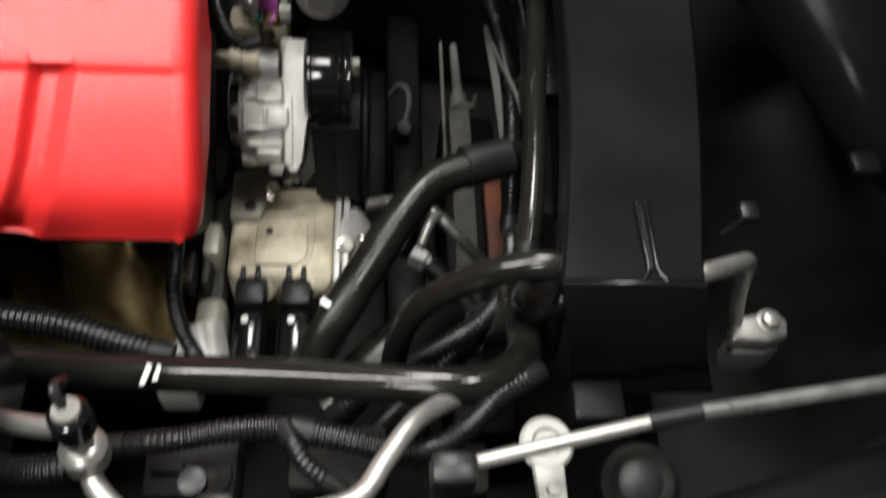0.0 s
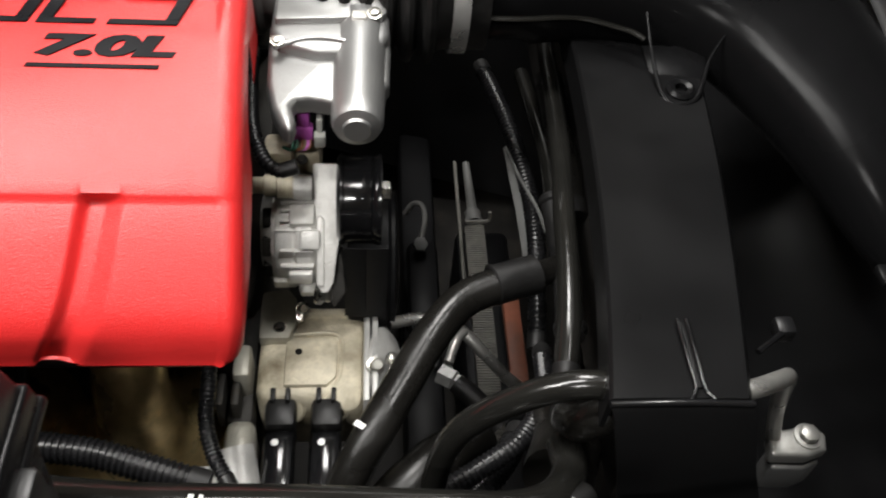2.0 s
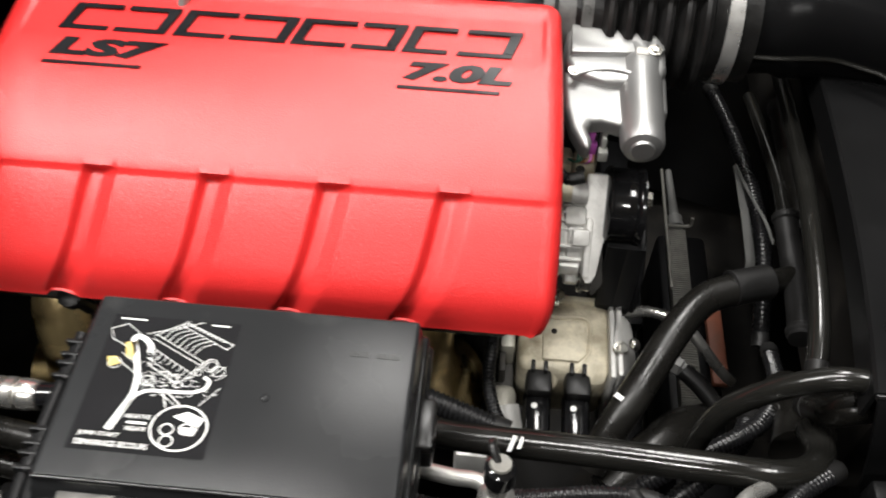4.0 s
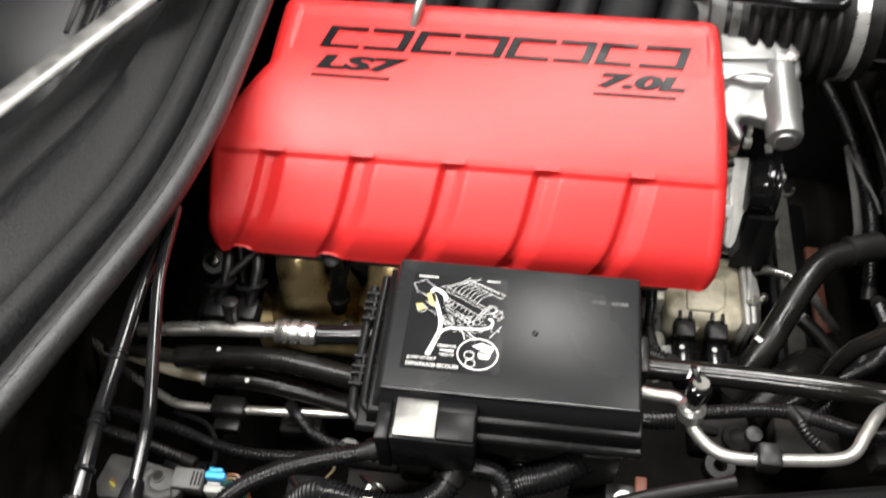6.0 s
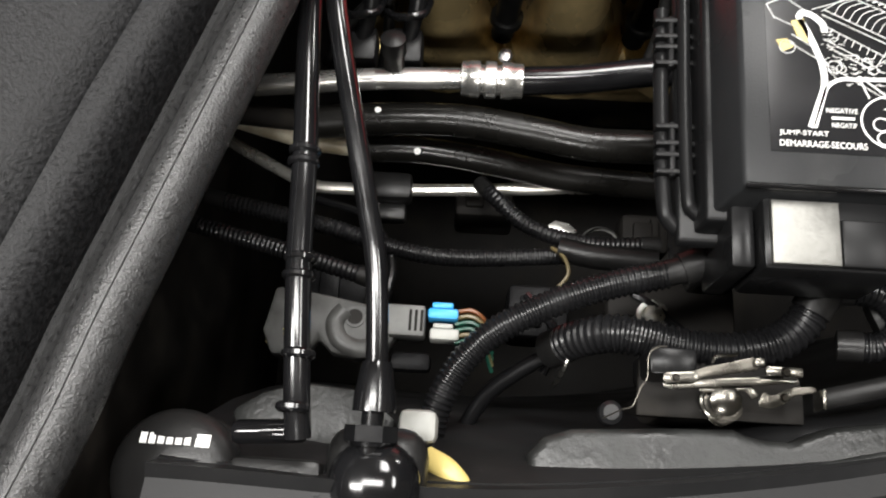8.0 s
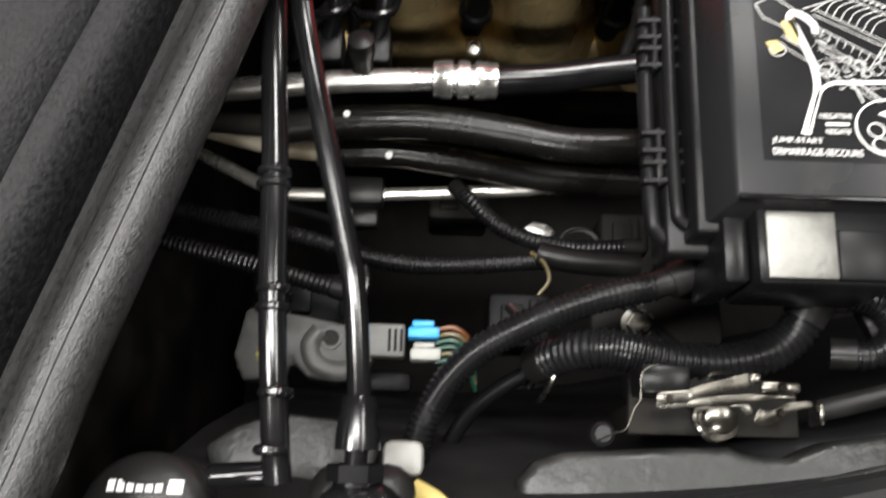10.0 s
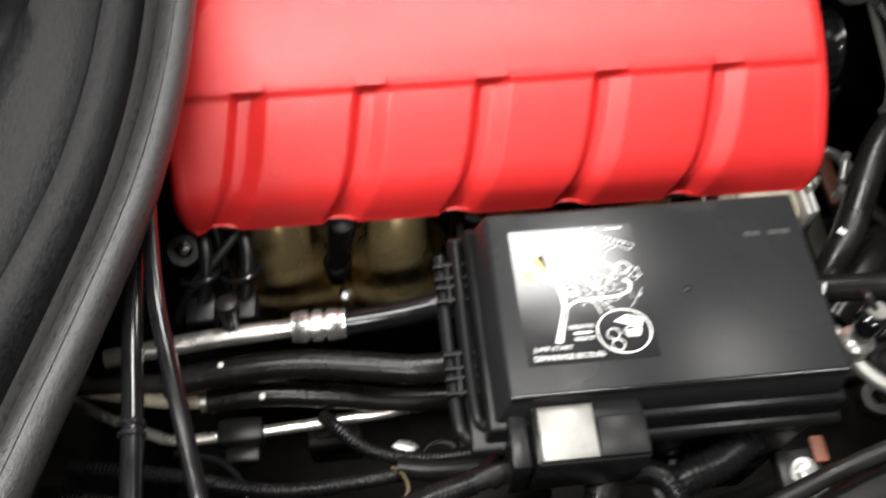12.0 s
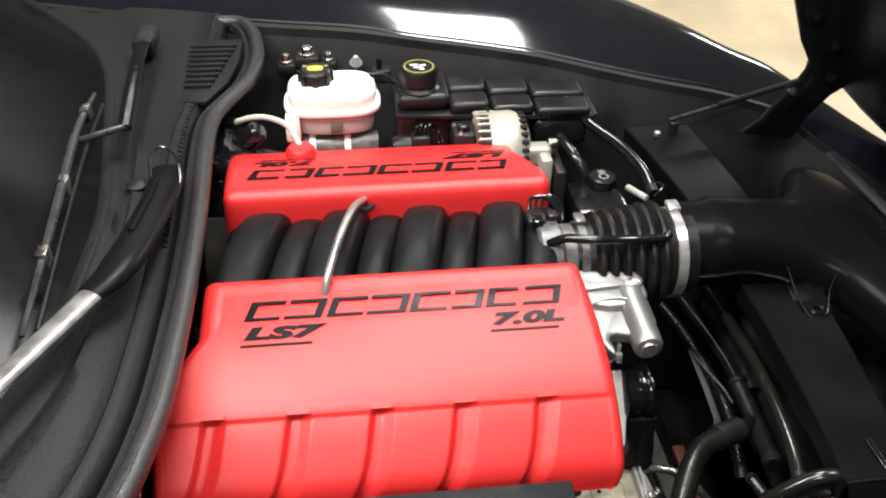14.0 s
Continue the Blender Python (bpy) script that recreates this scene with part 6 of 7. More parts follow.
part("pipe", tube([(-0.30, 0.285, 0.735), (-0.262, 0.276, 0.745), (-0.221, 0.270, 0.750), (-0.14, 0.2615, 0.763), (-0.054, 0.2505, 0.777), (-0.012, 0.2475, 0.780), (0.014, 0.256, 0.775), (0.030, 0.278, 0.762), (0.033, 0.305, 0.745)], 0.0112, 18), HOSE, hd)
part("paint_mark", plate(((-0.003, -0.006), (0.000, -0.006), (0.004, 0.005), (0.001, 0.006)), 0, 0.0006, 0, Matrix.Translation((-0.193, 0.2605, 0.7665)) @ Matrix.Rotation(radians(25), 4, "X")), WHITE, hd, "white paint mark")
part("paint_mark", plate(((-0.003, -0.004), (0.000, -0.004), (0.002, 0.004), (0.000, 0.005)), 0, 0.0006, 0, Matrix.Translation((-0.186, 0.261, 0.7665)) @ Matrix.Rotation(radians(25), 4, "X")), WHITE, hd, "white paint mark")

# ---- front accessories ----
pump = thing("water_pump", (-0.13, 0.46, 0.5), "oil-stained cast aluminium water pump housing", "water pump")
part("housing", block((-0.186, 0.412, 0.535), (-0.096, 0.503, 0.620), 0.011, None, None, 3), GOLD, pump)
part("raised_panel", plate(((-0.163, 0.421), (-0.163, 0.464), (-0.158, 0.468), (-0.124, 0.468), (-0.120, 0.464), (-0.120, 0.430), (-0.128, 0.421)), 0.612, 0.6235, 0.002), GOLD, pump, "raised square pad")
part("rib", tube([(-0.184, 0.470, 0.6195), (-0.150, 0.472, 0.6215), (-0.119, 0.471, 0.6205), (-0.117, 0.440, 0.6200), (-0.121, 0.424, 0.6185), (-0.130, 0.413, 0.614)], 0.0022, 8), GOLD, pump, "raised casting line")
part("rib", block((-0.160, 0.490, 0.600), (-0.098, 0.4965, 0.627), 0.0025), GOLD, pump)
part("boss", turned(((0.011, 0), (0.011, 0.012), (0.008, 0.0135), (0, 0.0135)), (-0.112, 0.420, 0.606), (0.1, -0.5, 0.8), 20), GOLD, pump, "round boss")
part("inlet", turned(((0.015, 0), (0.015, 0.010), (0.0125, 0.011), (0.0125, 0.014), (0, 0.014)), (-0.160, 0.420, 0.596), (0, -0.8, 0.5), 24), GOLD, pump, "round inlet")
part("inlet", turned(((0.015, 0), (0.015, 0.010), (0.0125, 0.011), (0.0125, 0.014), (0, 0.014)), (-0.124, 0.420, 0.596), (0, -0.8, 0.5), 24), GOLD, pump, "round inlet")
part("flange", block((-0.098, 0.405, 0.545), (-0.0925, 0.500, 0.626), 0.002), CASTG, pump, "grey flange")
part("flange", block((-0.091, 0.407, 0.545), (-0.0855, 0.498, 0.627), 0.002), CASTG, pump, "grey flange")
part("thermostat_cover", turned(((0.041, 0.0), (0.041, 0.003), (0.039, 0.0045), (0.036, 0.007), (0.020, 0.010), (0, 0.011)), (-0.080, 0.452, 0.590), (1, -0.1, 0.35), 32), CASTG, pump, "domed grey cover")
part("bolt", bolt_head((-0.0885, 0.437, 0.626), (0.35, -0.4, 1), 0.0055, 0.008), STEEL, pump)
part("bolt", bolt_head((-0.074, 0.446, 0.622), (0.5, -0.2, 1), 0.0045, 0.005), STEEL, pump)
part("hole", turned(((0, 0), (0.0030, 0), (0.0030, 0.0008), (0, 0.0008)), (-0.152, 0.453, 0.6234)), DARK, pump, "dark threaded hole")
part("foot", plate(((-0.186, 0.463), (-0.186, 0.512), (-0.164, 0.516), (-0.156, 0.505), (-0.155, 0.480), (-0.160, 0.463)), 0.616, 0.6295, 0.003), ALTM, pump, "dull bracket foot")
part("bolt", bolt_head((-0.169, 0.474, 0.6290), (0, -0.1, 1), 0.0036, 0.004), IRON, pump)
part("stud", turned(((0.0035, 0), (0.0035, 0.012), (0.0028, 0.013), (0, 0.013)), (-0.152, 0.482, 0.628), (0, -0.4, 1), 12), STEEL, pump, "small bright stud")

alt = thing("accessory_bracket", (-0.14, 0.52, 0.62), "bare cast aluminium accessory bracket with bolts", "bracket")
PLATEM = Matrix.Translation((-0.136, 0.508, 0.726)) @ Matrix.Rotation(radians(47), 4, "X")
part("plate", plate(((0.001, -0.030), (0.001, -0.050), (0.005, -0.056), (0.010, -0.056), (0.014, -0.048), (0.0175, -0.02), (0.022, 0.002), (0.022, 0.044), (0.020, 0.046), (-0.001, 0.046), (-0.002, 0.044), (-0.002, 0.006)), -0.02, 0.008, 0.0015, PLATEM), CAST, alt, "bright machined plate")
part("plate_edge", plate(((0.001, -0.050), (0.001, 0.004), (0.004, 0.006), (0.007, 0.002), (0.007, -0.050)), 0.007, 0.0115, 0.0012, PLATEM), CAST, alt, "raised machined edge")
# darker material than the plate: the web's shade is in its colour
part("gusset", plate(((0.004, -0.052), (0.014, -0.072), (0.024, -0.058), (0.020, -0.020)), -0.022, -0.008, 0.003, PLATEM), IRON, alt, "lower web with its shade put into a dark colour")
body = bmesh.new()
lathe(body, ((0.0, 0), (0.030, 0), (0.037, 0.004), (0.042, 0.010), (0.0425, 0.0125), (0.0455, 0.0135), (0.0465, 0.016), (0.0465, 0.026), (0.0450, 0.0275), (0.0450, 0.0285), (0.0470, 0.0295), (0.0470, 0.041), (0.042, 0.046), (0.0, 0.046)), axis_at((-0.180, 0.525, 0.695), (1, 0, 0)), 40)
part("casting", body, CAST, alt, "round cast housing", 25)


def on_case(name, x0, x1, a, w, r0, r1, bevel=0.001, note=""):
    m = Matrix.Translation((0, 0.525, 0.695)) @ Matrix.Rotation(radians(a - 90), 4, "X")
    part(name, block((x0, -w / 2, r0), (x1, w / 2, r1), bevel, m), CAST, alt, note)


for a in (104, 112, 122, 150, 166):
    on_case("casting_rib", -0.163, -0.137, a, 0.0022, 0.043, 0.0505)
on_case("lug", -0.156, -0.136, 116, 0.018, 0.040, 0.0520, 0.003, "square boss")
on_case("lug", -0.148, -0.132, 139, 0.015, 0.040, 0.0530, 0.002, "square boss")
on_case("lug", -0.157, -0.138, 178, 0.013, 0.040, 0.0530, 0.002, "square boss")
on_case("lug", -0.170, -0.158, 192, 0.012, 0.036, 0.0500, 0.002, "square boss")
on_case("lug", -0.150, -0.136, 206, 0.016, 0.036, 0.0540, 0.003, "square boss")
on_case("parting_line", -0.168, -0.137, 131, 0.0016, 0.045, 0.0478, 0.0004, "thin parting line")
for a in (116, 150, 184):
    m = Matrix.Translation((0, 0.525, 0.695)) @ Matrix.Rotation(radians(a - 90), 4, "X")
    part("vent", block((-0.1775, -0.008, 0.030), (-0.169, 0.008, 0.0415), 0.002, m), DARK, alt, "dark vent slot")
part("bolt", bolt_head((-0.134, 0.475, 0.676), (0.9, -0.4, 0.2), 0.0065, 0.010), STEEL, alt)
part("bolt", bolt_head((-0.150, 0.486, 0.640), (0.2, -0.6, 0.8), 0.004, 0.010), STEEL, alt)
part("spacer", turned(((0.010, 0), (0.010, 0.012), (0.0085, 0.013), (0.0085, 0.022), (0.0065, 0.023), (0.0065, 0.034), (0.0, 0.034)), (-0.152, 0.517, 0.757), (-1, 0, 0.0), 20), GOLD, alt, "round spacer")
part("spacer", turned(((0.010, 0), (0.010, 0.014), (0.0, 0.014)), (-0.138, 0.517, 0.755), (-1, 0, 0.0), 20), CASTG, alt, "round boss")
part("sensor_body", block((-0.176, 0.533, 0.745), (-0.153, 0.558, 0.775), 0.005), GOLD, alt, "tan sensor body")
part("sensor_body", block((-0.152, 0.535, 0.748), (-0.131, 0.560, 0.777), 0.007), GOLD, alt)
part("bolt", bolt_head((-0.146, 0.532, 0.770), (0, -0.3, 1), 0.0030, 0.004), IRON, alt)
idler = thing("idler_pulley", (-0.10, 0.51, 0.72), "black belt pulley with centre bolt", "pulley")
part("wheel", turned(((0.0, 0), (0.033, 0), (0.037, 0.003), (0.037, 0.005), (0.0355, 0.006), (0.0355, 0.019), (0.0357, 0.0195), (0.0357, 0.0202), (0.0355, 0.021), (0.0355, 0.0265), (0.0345, 0.0275), (0.0355, 0.0285), (0.037, 0.032), (0.037, 0.035), (0.028, 0.036), (0.0, 0.034)), (-0.1195, 0.527, 0.732), (1, 0, 0), 40), GLOSS, idler)
part("bolt", bolt_head((-0.087, 0.521, 0.748), (1, 0, 0), 0.008, 0.010), STEEL, idler)
crank = thing("belt_pulley", (-0.09, 0.56, 0.58), "large black ribbed belt pulley", "pulley")
part("wheel", turned(((0.0, 0), (0.060, 0), (0.062, 0.003), (0.062, 0.034), (0.060, 0.036), (0.0585, 0.037), (0.0585, 0.040), (0.060, 0.041), (0.05, 0.043), (0.0, 0.043)), (-0.112, 0.548, 0.635), (1, 0, 0), 44), RUNM, crank)
rows = []
for k in range(13):
    u = k / 12
    y, z = 0.487 - 0.003 * u, 0.720 - 0.085 * u
    rows.append([(x, y + dy, z) for x, dy in ((-0.113, 0.003), (-0.113, -0.001), (-0.0975, -0.0015), (-0.096, -0.0008), (-0.0945, -0.0015), (-0.080, -0.001), (-0.080, 0.003))])
belt = solid("drive_belt", sheet(rows, 0.001), RUNM, "flat black drive belt running down over the pulleys", "belt")
for x in (-0.172, -0.135):
    cn = thing("coil_connector", (x + 0.008, 0.37, 0.58), "black hose clip with white paint dot", "connector", "black clips on the pump")
    part("sleeve", block((x - 0.006, 0.33, 0.585), (x + 0.020, 0.400, 0.607), 0.008), GLOSS, cn)
    part("head", block((x - 0.005, 0.388, 0.595), (x + 0.020, 0.414, 0.617), 0.005), BLACK, cn)
    part("paint_dot", turned(((0, 0), (0.0030, 0), (0.0030, 0.001), (0, 0.0012)), (x + 0.004, 0.378, 0.6066)), WHITE, cn, "white paint dot")
    part("prong", block((x - 0.001, 0.408, 0.606), (x + 0.003, 0.420, 0.622), 0.001), BLACK, cn)
    part("prong", block((x + 0.011, 0.408, 0.606), (x + 0.015, 0.420, 0.622), 0.001), BLACK, cn)

# timing cover edge and knock wiring left of the pump
tim = thing("timing_cover", (-0.205, 0.42, 0.5), "grey cast front cover of the engine", "engine part")
part("flange", block((-0.210, 0.40, 0.48), (-0.188, 0.60, 0.600), 0.005), IRON, tim)
part("post", block((-0.204, 0.425, 0.595), (-0.190, 0.456, 0.632), 0.004), ALTM, tim, "cast post")
part("pad", block((-0.210, 0.352, 0.555), (-0.185, 0.404, 0.602), 0.009, None, None, 3), ALTM, tim, "rounded bare casting")
for x in (-0.2165, -0.2040):
    part("fork", block((x, 0.404, 0.585), (x + 0.0065, 0.434, 0.622), 0.002), IRON, tim, "cast fork arm")
part("port", tube([(-0.196, 0.37, 0.615), (-0.188, 0.335, 0.60)], 0.0135, 16), CASTG, tim)
part("foot", block((-0.240, 0.33, 0.53), (-0.206, 0.372, 0.585), 0.006), CASTG, tim, "bare machined foot")
loom([(-0.214, 0.43, 0.69), (-0.213, 0.40, 0.675), (-0.214, 0.372, 0.66), (-0.207, 0.347, 0.65), (-0.192, 0.322, 0.645)], 0.0062, 0.0035, "black corrugated loom over the front cover")
loom([(-0.34, 0.322, 0.72), (-0.30, 0.316, 0.722), (-0.265, 0.311, 0.72), (-0.228, 0.301, 0.715), (-0.20, 0.294, 0.71)], 0.010, 0.0042, "thick black corrugated loom above the pipe")

# exhaust manifold
exh = thing("exhaust_manifold", (-0.45, 0.36, 0.56), "heat-tinted tubular exhaust manifold", "exhaust manifold")
for k in range(4):
    x = -0.620 + 0.1105 * k + (0.012 if k == 3 else 0)
    path = curve([(x, 0.475, 0.676), (x, 0.442, 0.674), (x, 0.417, 0.663), (x, 0.405, 0.640), (x, 0.407, 0.610), (x, 0.418, 0.575), (x, 0.430, 0.540)], 6)
    n = len(path) - 1
    part("runner", sweep(bmesh.new(), path, [0.0285 + 0.034 * max(0, (i / n - 0.45) / 0.55) ** 1.8 for i in range(n + 1)], 30), MANI, exh, "bell-shaped steel runner")
part("log", sweep(bmesh.new(), curve([(-0.69, 0.430, 0.505), (-0.45, 0.430, 0.505), (-0.245, 0.430, 0.505)], 10), [0.045] * 21, 26), MANI, exh, "collector log")
part("heat_shield_bolt", bolt_head((-0.565, 0.378, 0.585), (0, -0.7, 1), 0.0045, 0.008), STEEL, exh)
for k in range(3):
    x = -0.562 + 0.1095 * k
    sp = thing("spark_plug_boot", (x, 0.40, 0.68), "black spark plug boot and lead", "spark plug lead", "spark plug boots")
    part("boot", tube([(x - 0.008, 0.376, 0.625), (x - 0.005, 0.376, 0.660), (x, 0.392, 0.710), (x, 0.43, 0.750)], 0.0095, 14), RUBBER, sp)
    part("collar", turned(((0.010, 0), (0.0135, 0.002), (0.0135, 0.008), (0.010, 0.010)), (x - 0.006, 0.376, 0.645), (0.1, 0.1, 1), 16), RUBBER, sp)
    part("lead", tube([(x + 0.006, 0.368, 0.698), (x + 0.012, 0.376, 0.72), (x + 0.012, 0.40, 0.75), (x + 0.008, 0.425, 0.79)], 0.0042, 10), RUBBER, sp)
    part("ferrule", turned(((0, 0), (0.006, 0), (0.006, 0.008), (0, 0.008)), (x - 0.028, 0.39, 0.735), (0, -0.5, 1), 6), STEEL, sp, "bright hexagon")

# ---- radiator, fan and pipes in the dark gap ----
rad = thing("radiator", (0.05, MIDY, 0.33), "black radiator and fan shroud behind the engine", "radiator")
part("fan_shroud", block((-0.050, 0.36, 0.34), (-0.005, 1.02, 0.40), 0.01), RUNM, rad, "black plastic fan shroud")
part("tank", block((0.012, 0.34, 0.34), (0.075, 0.735, 0.46), 0.008), RUNM, rad, "black radiator tank")
part("upper_rail", block((0.080, 0.30, 0.66), (0.14, 1.07, 0.79), 0.006), DARK, rad, "black upper radiator rail")
part("fan_motor", block((-0.046, 0.585, 0.44), (-0.010, 0.720, 0.462), 0.010), RUNM, rad, "black fan motor housing")
fin = part("fin_pack", block((0.022, 0.42, 0.46), (0.043, 0.726, 0.478), 0.001), CORE, rad, "dusty stacked fin edge")
for k in range(96):
    part("fin", block((0.021, 0.420 + 0.0032 * k, 0.476), (0.044, 0.4214 + 0.0032 * k, 0.4805), 0), CORE, fin)
part("bracket", tube([(0.022, 0.727, 0.484), (0.048, 0.729, 0.484), (0.050, 0.731, 0.497)], 0.0022, 6, 6), CORE, rad, "bent grey bracket")
part("filler", turned(((0.010, 0), (0.011, 0.004), (0.009, 0.01), (0.010, 0.016), (0.006, 0.022), (0.0045, 0.10), (0, 0.10)), (0.033, 0.732, 0.476), (-0.03, 1, 0.0), 18), GREYC, rad, "grey pipe fitting")
part("orange_strip", block((0.052, 0.49, 0.49), (0.070, 0.625, 0.50), 0.002), ORANGE, rad, "rust-orange strip")
part("thin_rail", tube([(0.010, 0.79, 0.52), (0.010, 0.72, 0.52), (0.010, 0.60, 0.52)], 0.0020, 8), CORE, rad, "thin grey rail")
part("wire_hook", tube([(-0.048, 0.752, 0.470), (-0.038, 0.757, 0.482), (-0.028, 0.750, 0.485), (-0.0255, 0.730, 0.483), (-0.0305, 0.704, 0.478)], 0.0034, 8, 6), GREYC, rad, "bent metal hook")
part("hook_nut", turned(((0, 0), (0.0085, 0), (0.0085, 0.011), (0, 0.013)), (-0.0315, 0.700, 0.472), (0, -0.5, 1), 6), GREYC, rad)
tab = thing("side_bracket", (0.048, 0.60, 0.60), "pale grey sheet-metal strip beside the corrugated loom", "bracket")
part("strip", sheet([[(0.0365, 0.668, 0.657), (0.0385, 0.668, 0.657)], [(0.0400, 0.647, 0.648), (0.0480, 0.647, 0.648)], [(0.0465, 0.612, 0.630), (0.0560, 0.612, 0.630)], [(0.0520, 0.574, 0.610), (0.0620, 0.574, 0.610)], [(0.0540, 0.560, 0.585), (0.0640, 0.560, 0.585)]], 0.002), GREYC, tab, "pale bent strip")
part("foot", block((0.053, 0.552, 0.575), (0.066, 0.565, 0.588), 0.002), GREYC, tab)
# the radiator pack lies deep in the gap
DEEP = Vector((-0.065, 0.048, 1.247))
rad.location, rad.scale = rad.location * 1.13 - DEEP * 0.13, (1.13,) * 3
loom([(0.026, 0.800, 0.652), (0.040, 0.735, 0.654), (0.051, 0.675, 0.652), (0.0575, 0.620, 0.649), (0.0590, 0.585, 0.646), (0.0580, 0.552, 0.645), (0.0560, 0.515, 0.632), (0.054, 0.47, 0.61)], 0.0086, 0.0048, "corrugated loom beside the coolant hose", "corrugated looms")
solid("wire", tube([(0.038, 0.665, 0.662), (0.048, 0.625, 0.661), (0.060, 0.588, 0.660), (0.067, 0.562, 0.654)], 0.0017, 6, 6), GREYC, "thin grey wire crossing the loom", "wiring")
loom([(-0.09, 0.275, 0.66), (-0.06, 0.29, 0.68), (-0.02, 0.31, 0.69), (0.015, 0.335, 0.69), (0.04, 0.38, 0.67), (0.05, 0.44, 0.64)], 0.008, 0.004, "corrugated loom under the curved hose", "corrugated looms")
loom([(-0.08, 0.25, 0.64), (-0.04, 0.285, 0.66), (0.0, 0.325, 0.66), (0.02, 0.36, 0.65)], 0.010, 0.0042, "thick corrugated loom under the curved hose", "corrugated looms")
solid("aluminium_line", tube([(-0.075, 0.518, 0.572), (-0.045, 0.529, 0.565), (-0.008, 0.520, 0.560), (0.014, 0.506, 0.545), (0.040, 0.496, 0.515), (0.060, 0.498, 0.488)], 0.0060, 12, 8), ALU, "bare aluminium line under the radiator hose", "pipe")
ft = thing("line_fitting", (-0.015, 0.46, 0.55), "bare metal fitting on a black hose", "pipe fitting")
part("nut", turned(((0.010, 0), (0.010, 0.014), (0.008, 0.016), (0.008, 0.022)), (-0.030, 0.462, 0.575), (0.8, -0.5, 0.0), 6), DULLROD, ft)
part("elbow", tube([(-0.022, 0.470, 0.58), (-0.014, 0.49, 0.585), (-0.006, 0.503, 0.58)], 0.0045, 10), DULLAL, ft)
part("hose", tube([(-0.016, 0.452, 0.575), (0.004, 0.435, 0.57), (0.022, 0.415, 0.56)], 0.0092, 14), RUBBER, ft, "black hose")
hd.location += Vector((-0.003, -0.0060, 0.0020))
hose([(0.062, 0.30, 0.79), (0.045, 0.295, 0.79), (0.035, 0.30, 0.775), (0.04, 0.33, 0.73)], 0.0115, HOSEB, "black hose end under the radiator cover")
solid("lower_hose", tube([(-0.10, 0.30, 0.60), (-0.06, 0.34, 0.61), (-0.03, 0.37, 0.60), (0.0, 0.40, 0.56)], 0.02, 18), HOSEB, "thick dark lower hose in the bay", "hose")
solid("lower_hose", tube([(0.03, 0.29, 0.72), (0.045, 0.33, 0.70), (0.05, 0.38, 0.66)], 0.024, 18), HOSEB, "thick dark hose below the curved hose", "hose")
# nose of the car
solid("nose_panel", block((0.20, 0.10, 0.40), (0.70, 1.22, 0.47), 0.02), RUNM, "dark plastic nose panel under the filter box", "panel", kind="structure")
# wall added to keep low lamp light off the nose panel
solid("nose_light_block", block((0.70, 0.10, 0.30), (0.74, 1.22, 0.705), 0.012), SATIN, "dark wall in the bumper's place, added to shade the nose", "panel", kind="structure")
solid("nose_edge", tube([(0.372, 0.98, 0.80), (0.366, 0.78, 0.815), (0.362, 0.68, 0.815), (0.352, 0.58, 0.805), (0.33, 0.47, 0.79)], 0.010, 10, flat=0.4), PAINTIN, "dull black edge of the nose opening", "trim", kind="structure")
ck = thing("rod_clip", (0.176, 0.358, 0.78), "small black clip with bright edge", "clip")
part("clip", block((0.169, 0.350, 0.787), (0.182, 0.364, 0.800), 0.003), TANKB, ck)
part("tab", tube([(0.150, 0.335, 0.80), (0.170, 0.349, 0.800)], 0.0022, 8), GLOSS, ck)
bk = thing("lamp_bracket", (0.28, 0.42, 0.74), "small dark headlamp bracket", "bracket")
part("plate", block((0.274, 0.409, 0.768), (0.295, 0.428, 0.776), 0.003), SATIN, bk)

# ---- dark clutter under the cover and below the pipes ----
for k, x in enumerate((-0.672, -0.64)):
    cp = thing("coil_bracket", (x, 0.335, 0.70), "black ignition coil bracket under the red cover", "bracket", "coil brackets")
    part("arm", tube([(x, 0.30, 0.73), (x + 0.008, 0.325, 0.755), (x + 0.004, 0.36, 0.765), (x - 0.004, 0.40, 0.77)], 0.006, 10), TANKB, cp)
    part("foot", block((x - 0.012, 0.285, 0.715), (x + 0.012, 0.312, 0.738), 0.004), TANKB, cp)
    part("clip", tube([(x - 0.014, 0.318, 0.745), (x - 0.004, 0.308, 0.756), (x + 0.012, 0.312, 0.755), (x + 0.016, 0.326, 0.748)], 0.0028, 8), GLOSS, cp)
hb_ = thing("header_bolt", (-0.685, 0.348, 0.74), "dull round bolt at the end of the head", "bolt")
part("washer", turned(((0.006, 0), (0.0125, 0), (0.0135, 0.003), (0.0125, 0.007), (0.007, 0.008)), (-0.684, 0.347, 0.745), (0, -0.7, 1), 20), GREYC, hb_)
part("head", bolt_head((-0.684, 0.346, 0.750), (0, -0.7, 1), 0.0065, 0.006, None, False), STEEL, hb_)
for x, y, z in ((-0.556, 0.365, 0.782), (-0.449, 0.366, 0.782), (-0.34, 0.366, 0.782)):
    st_ = thing("cover_grommet", (x, y, z - 0.02), "black rubber grommet under the red cover", "grommet", "cover grommets")
    part("post", turned(((0.006, -0.03), (0.006, 0), (0.010, 0.002), (0.010, 0.012), (0.006, 0.014), (0, 0.014)), (x, y - 0.012, z - 0.024), (0, -0.4, 1), 16), RUBBER, st_)
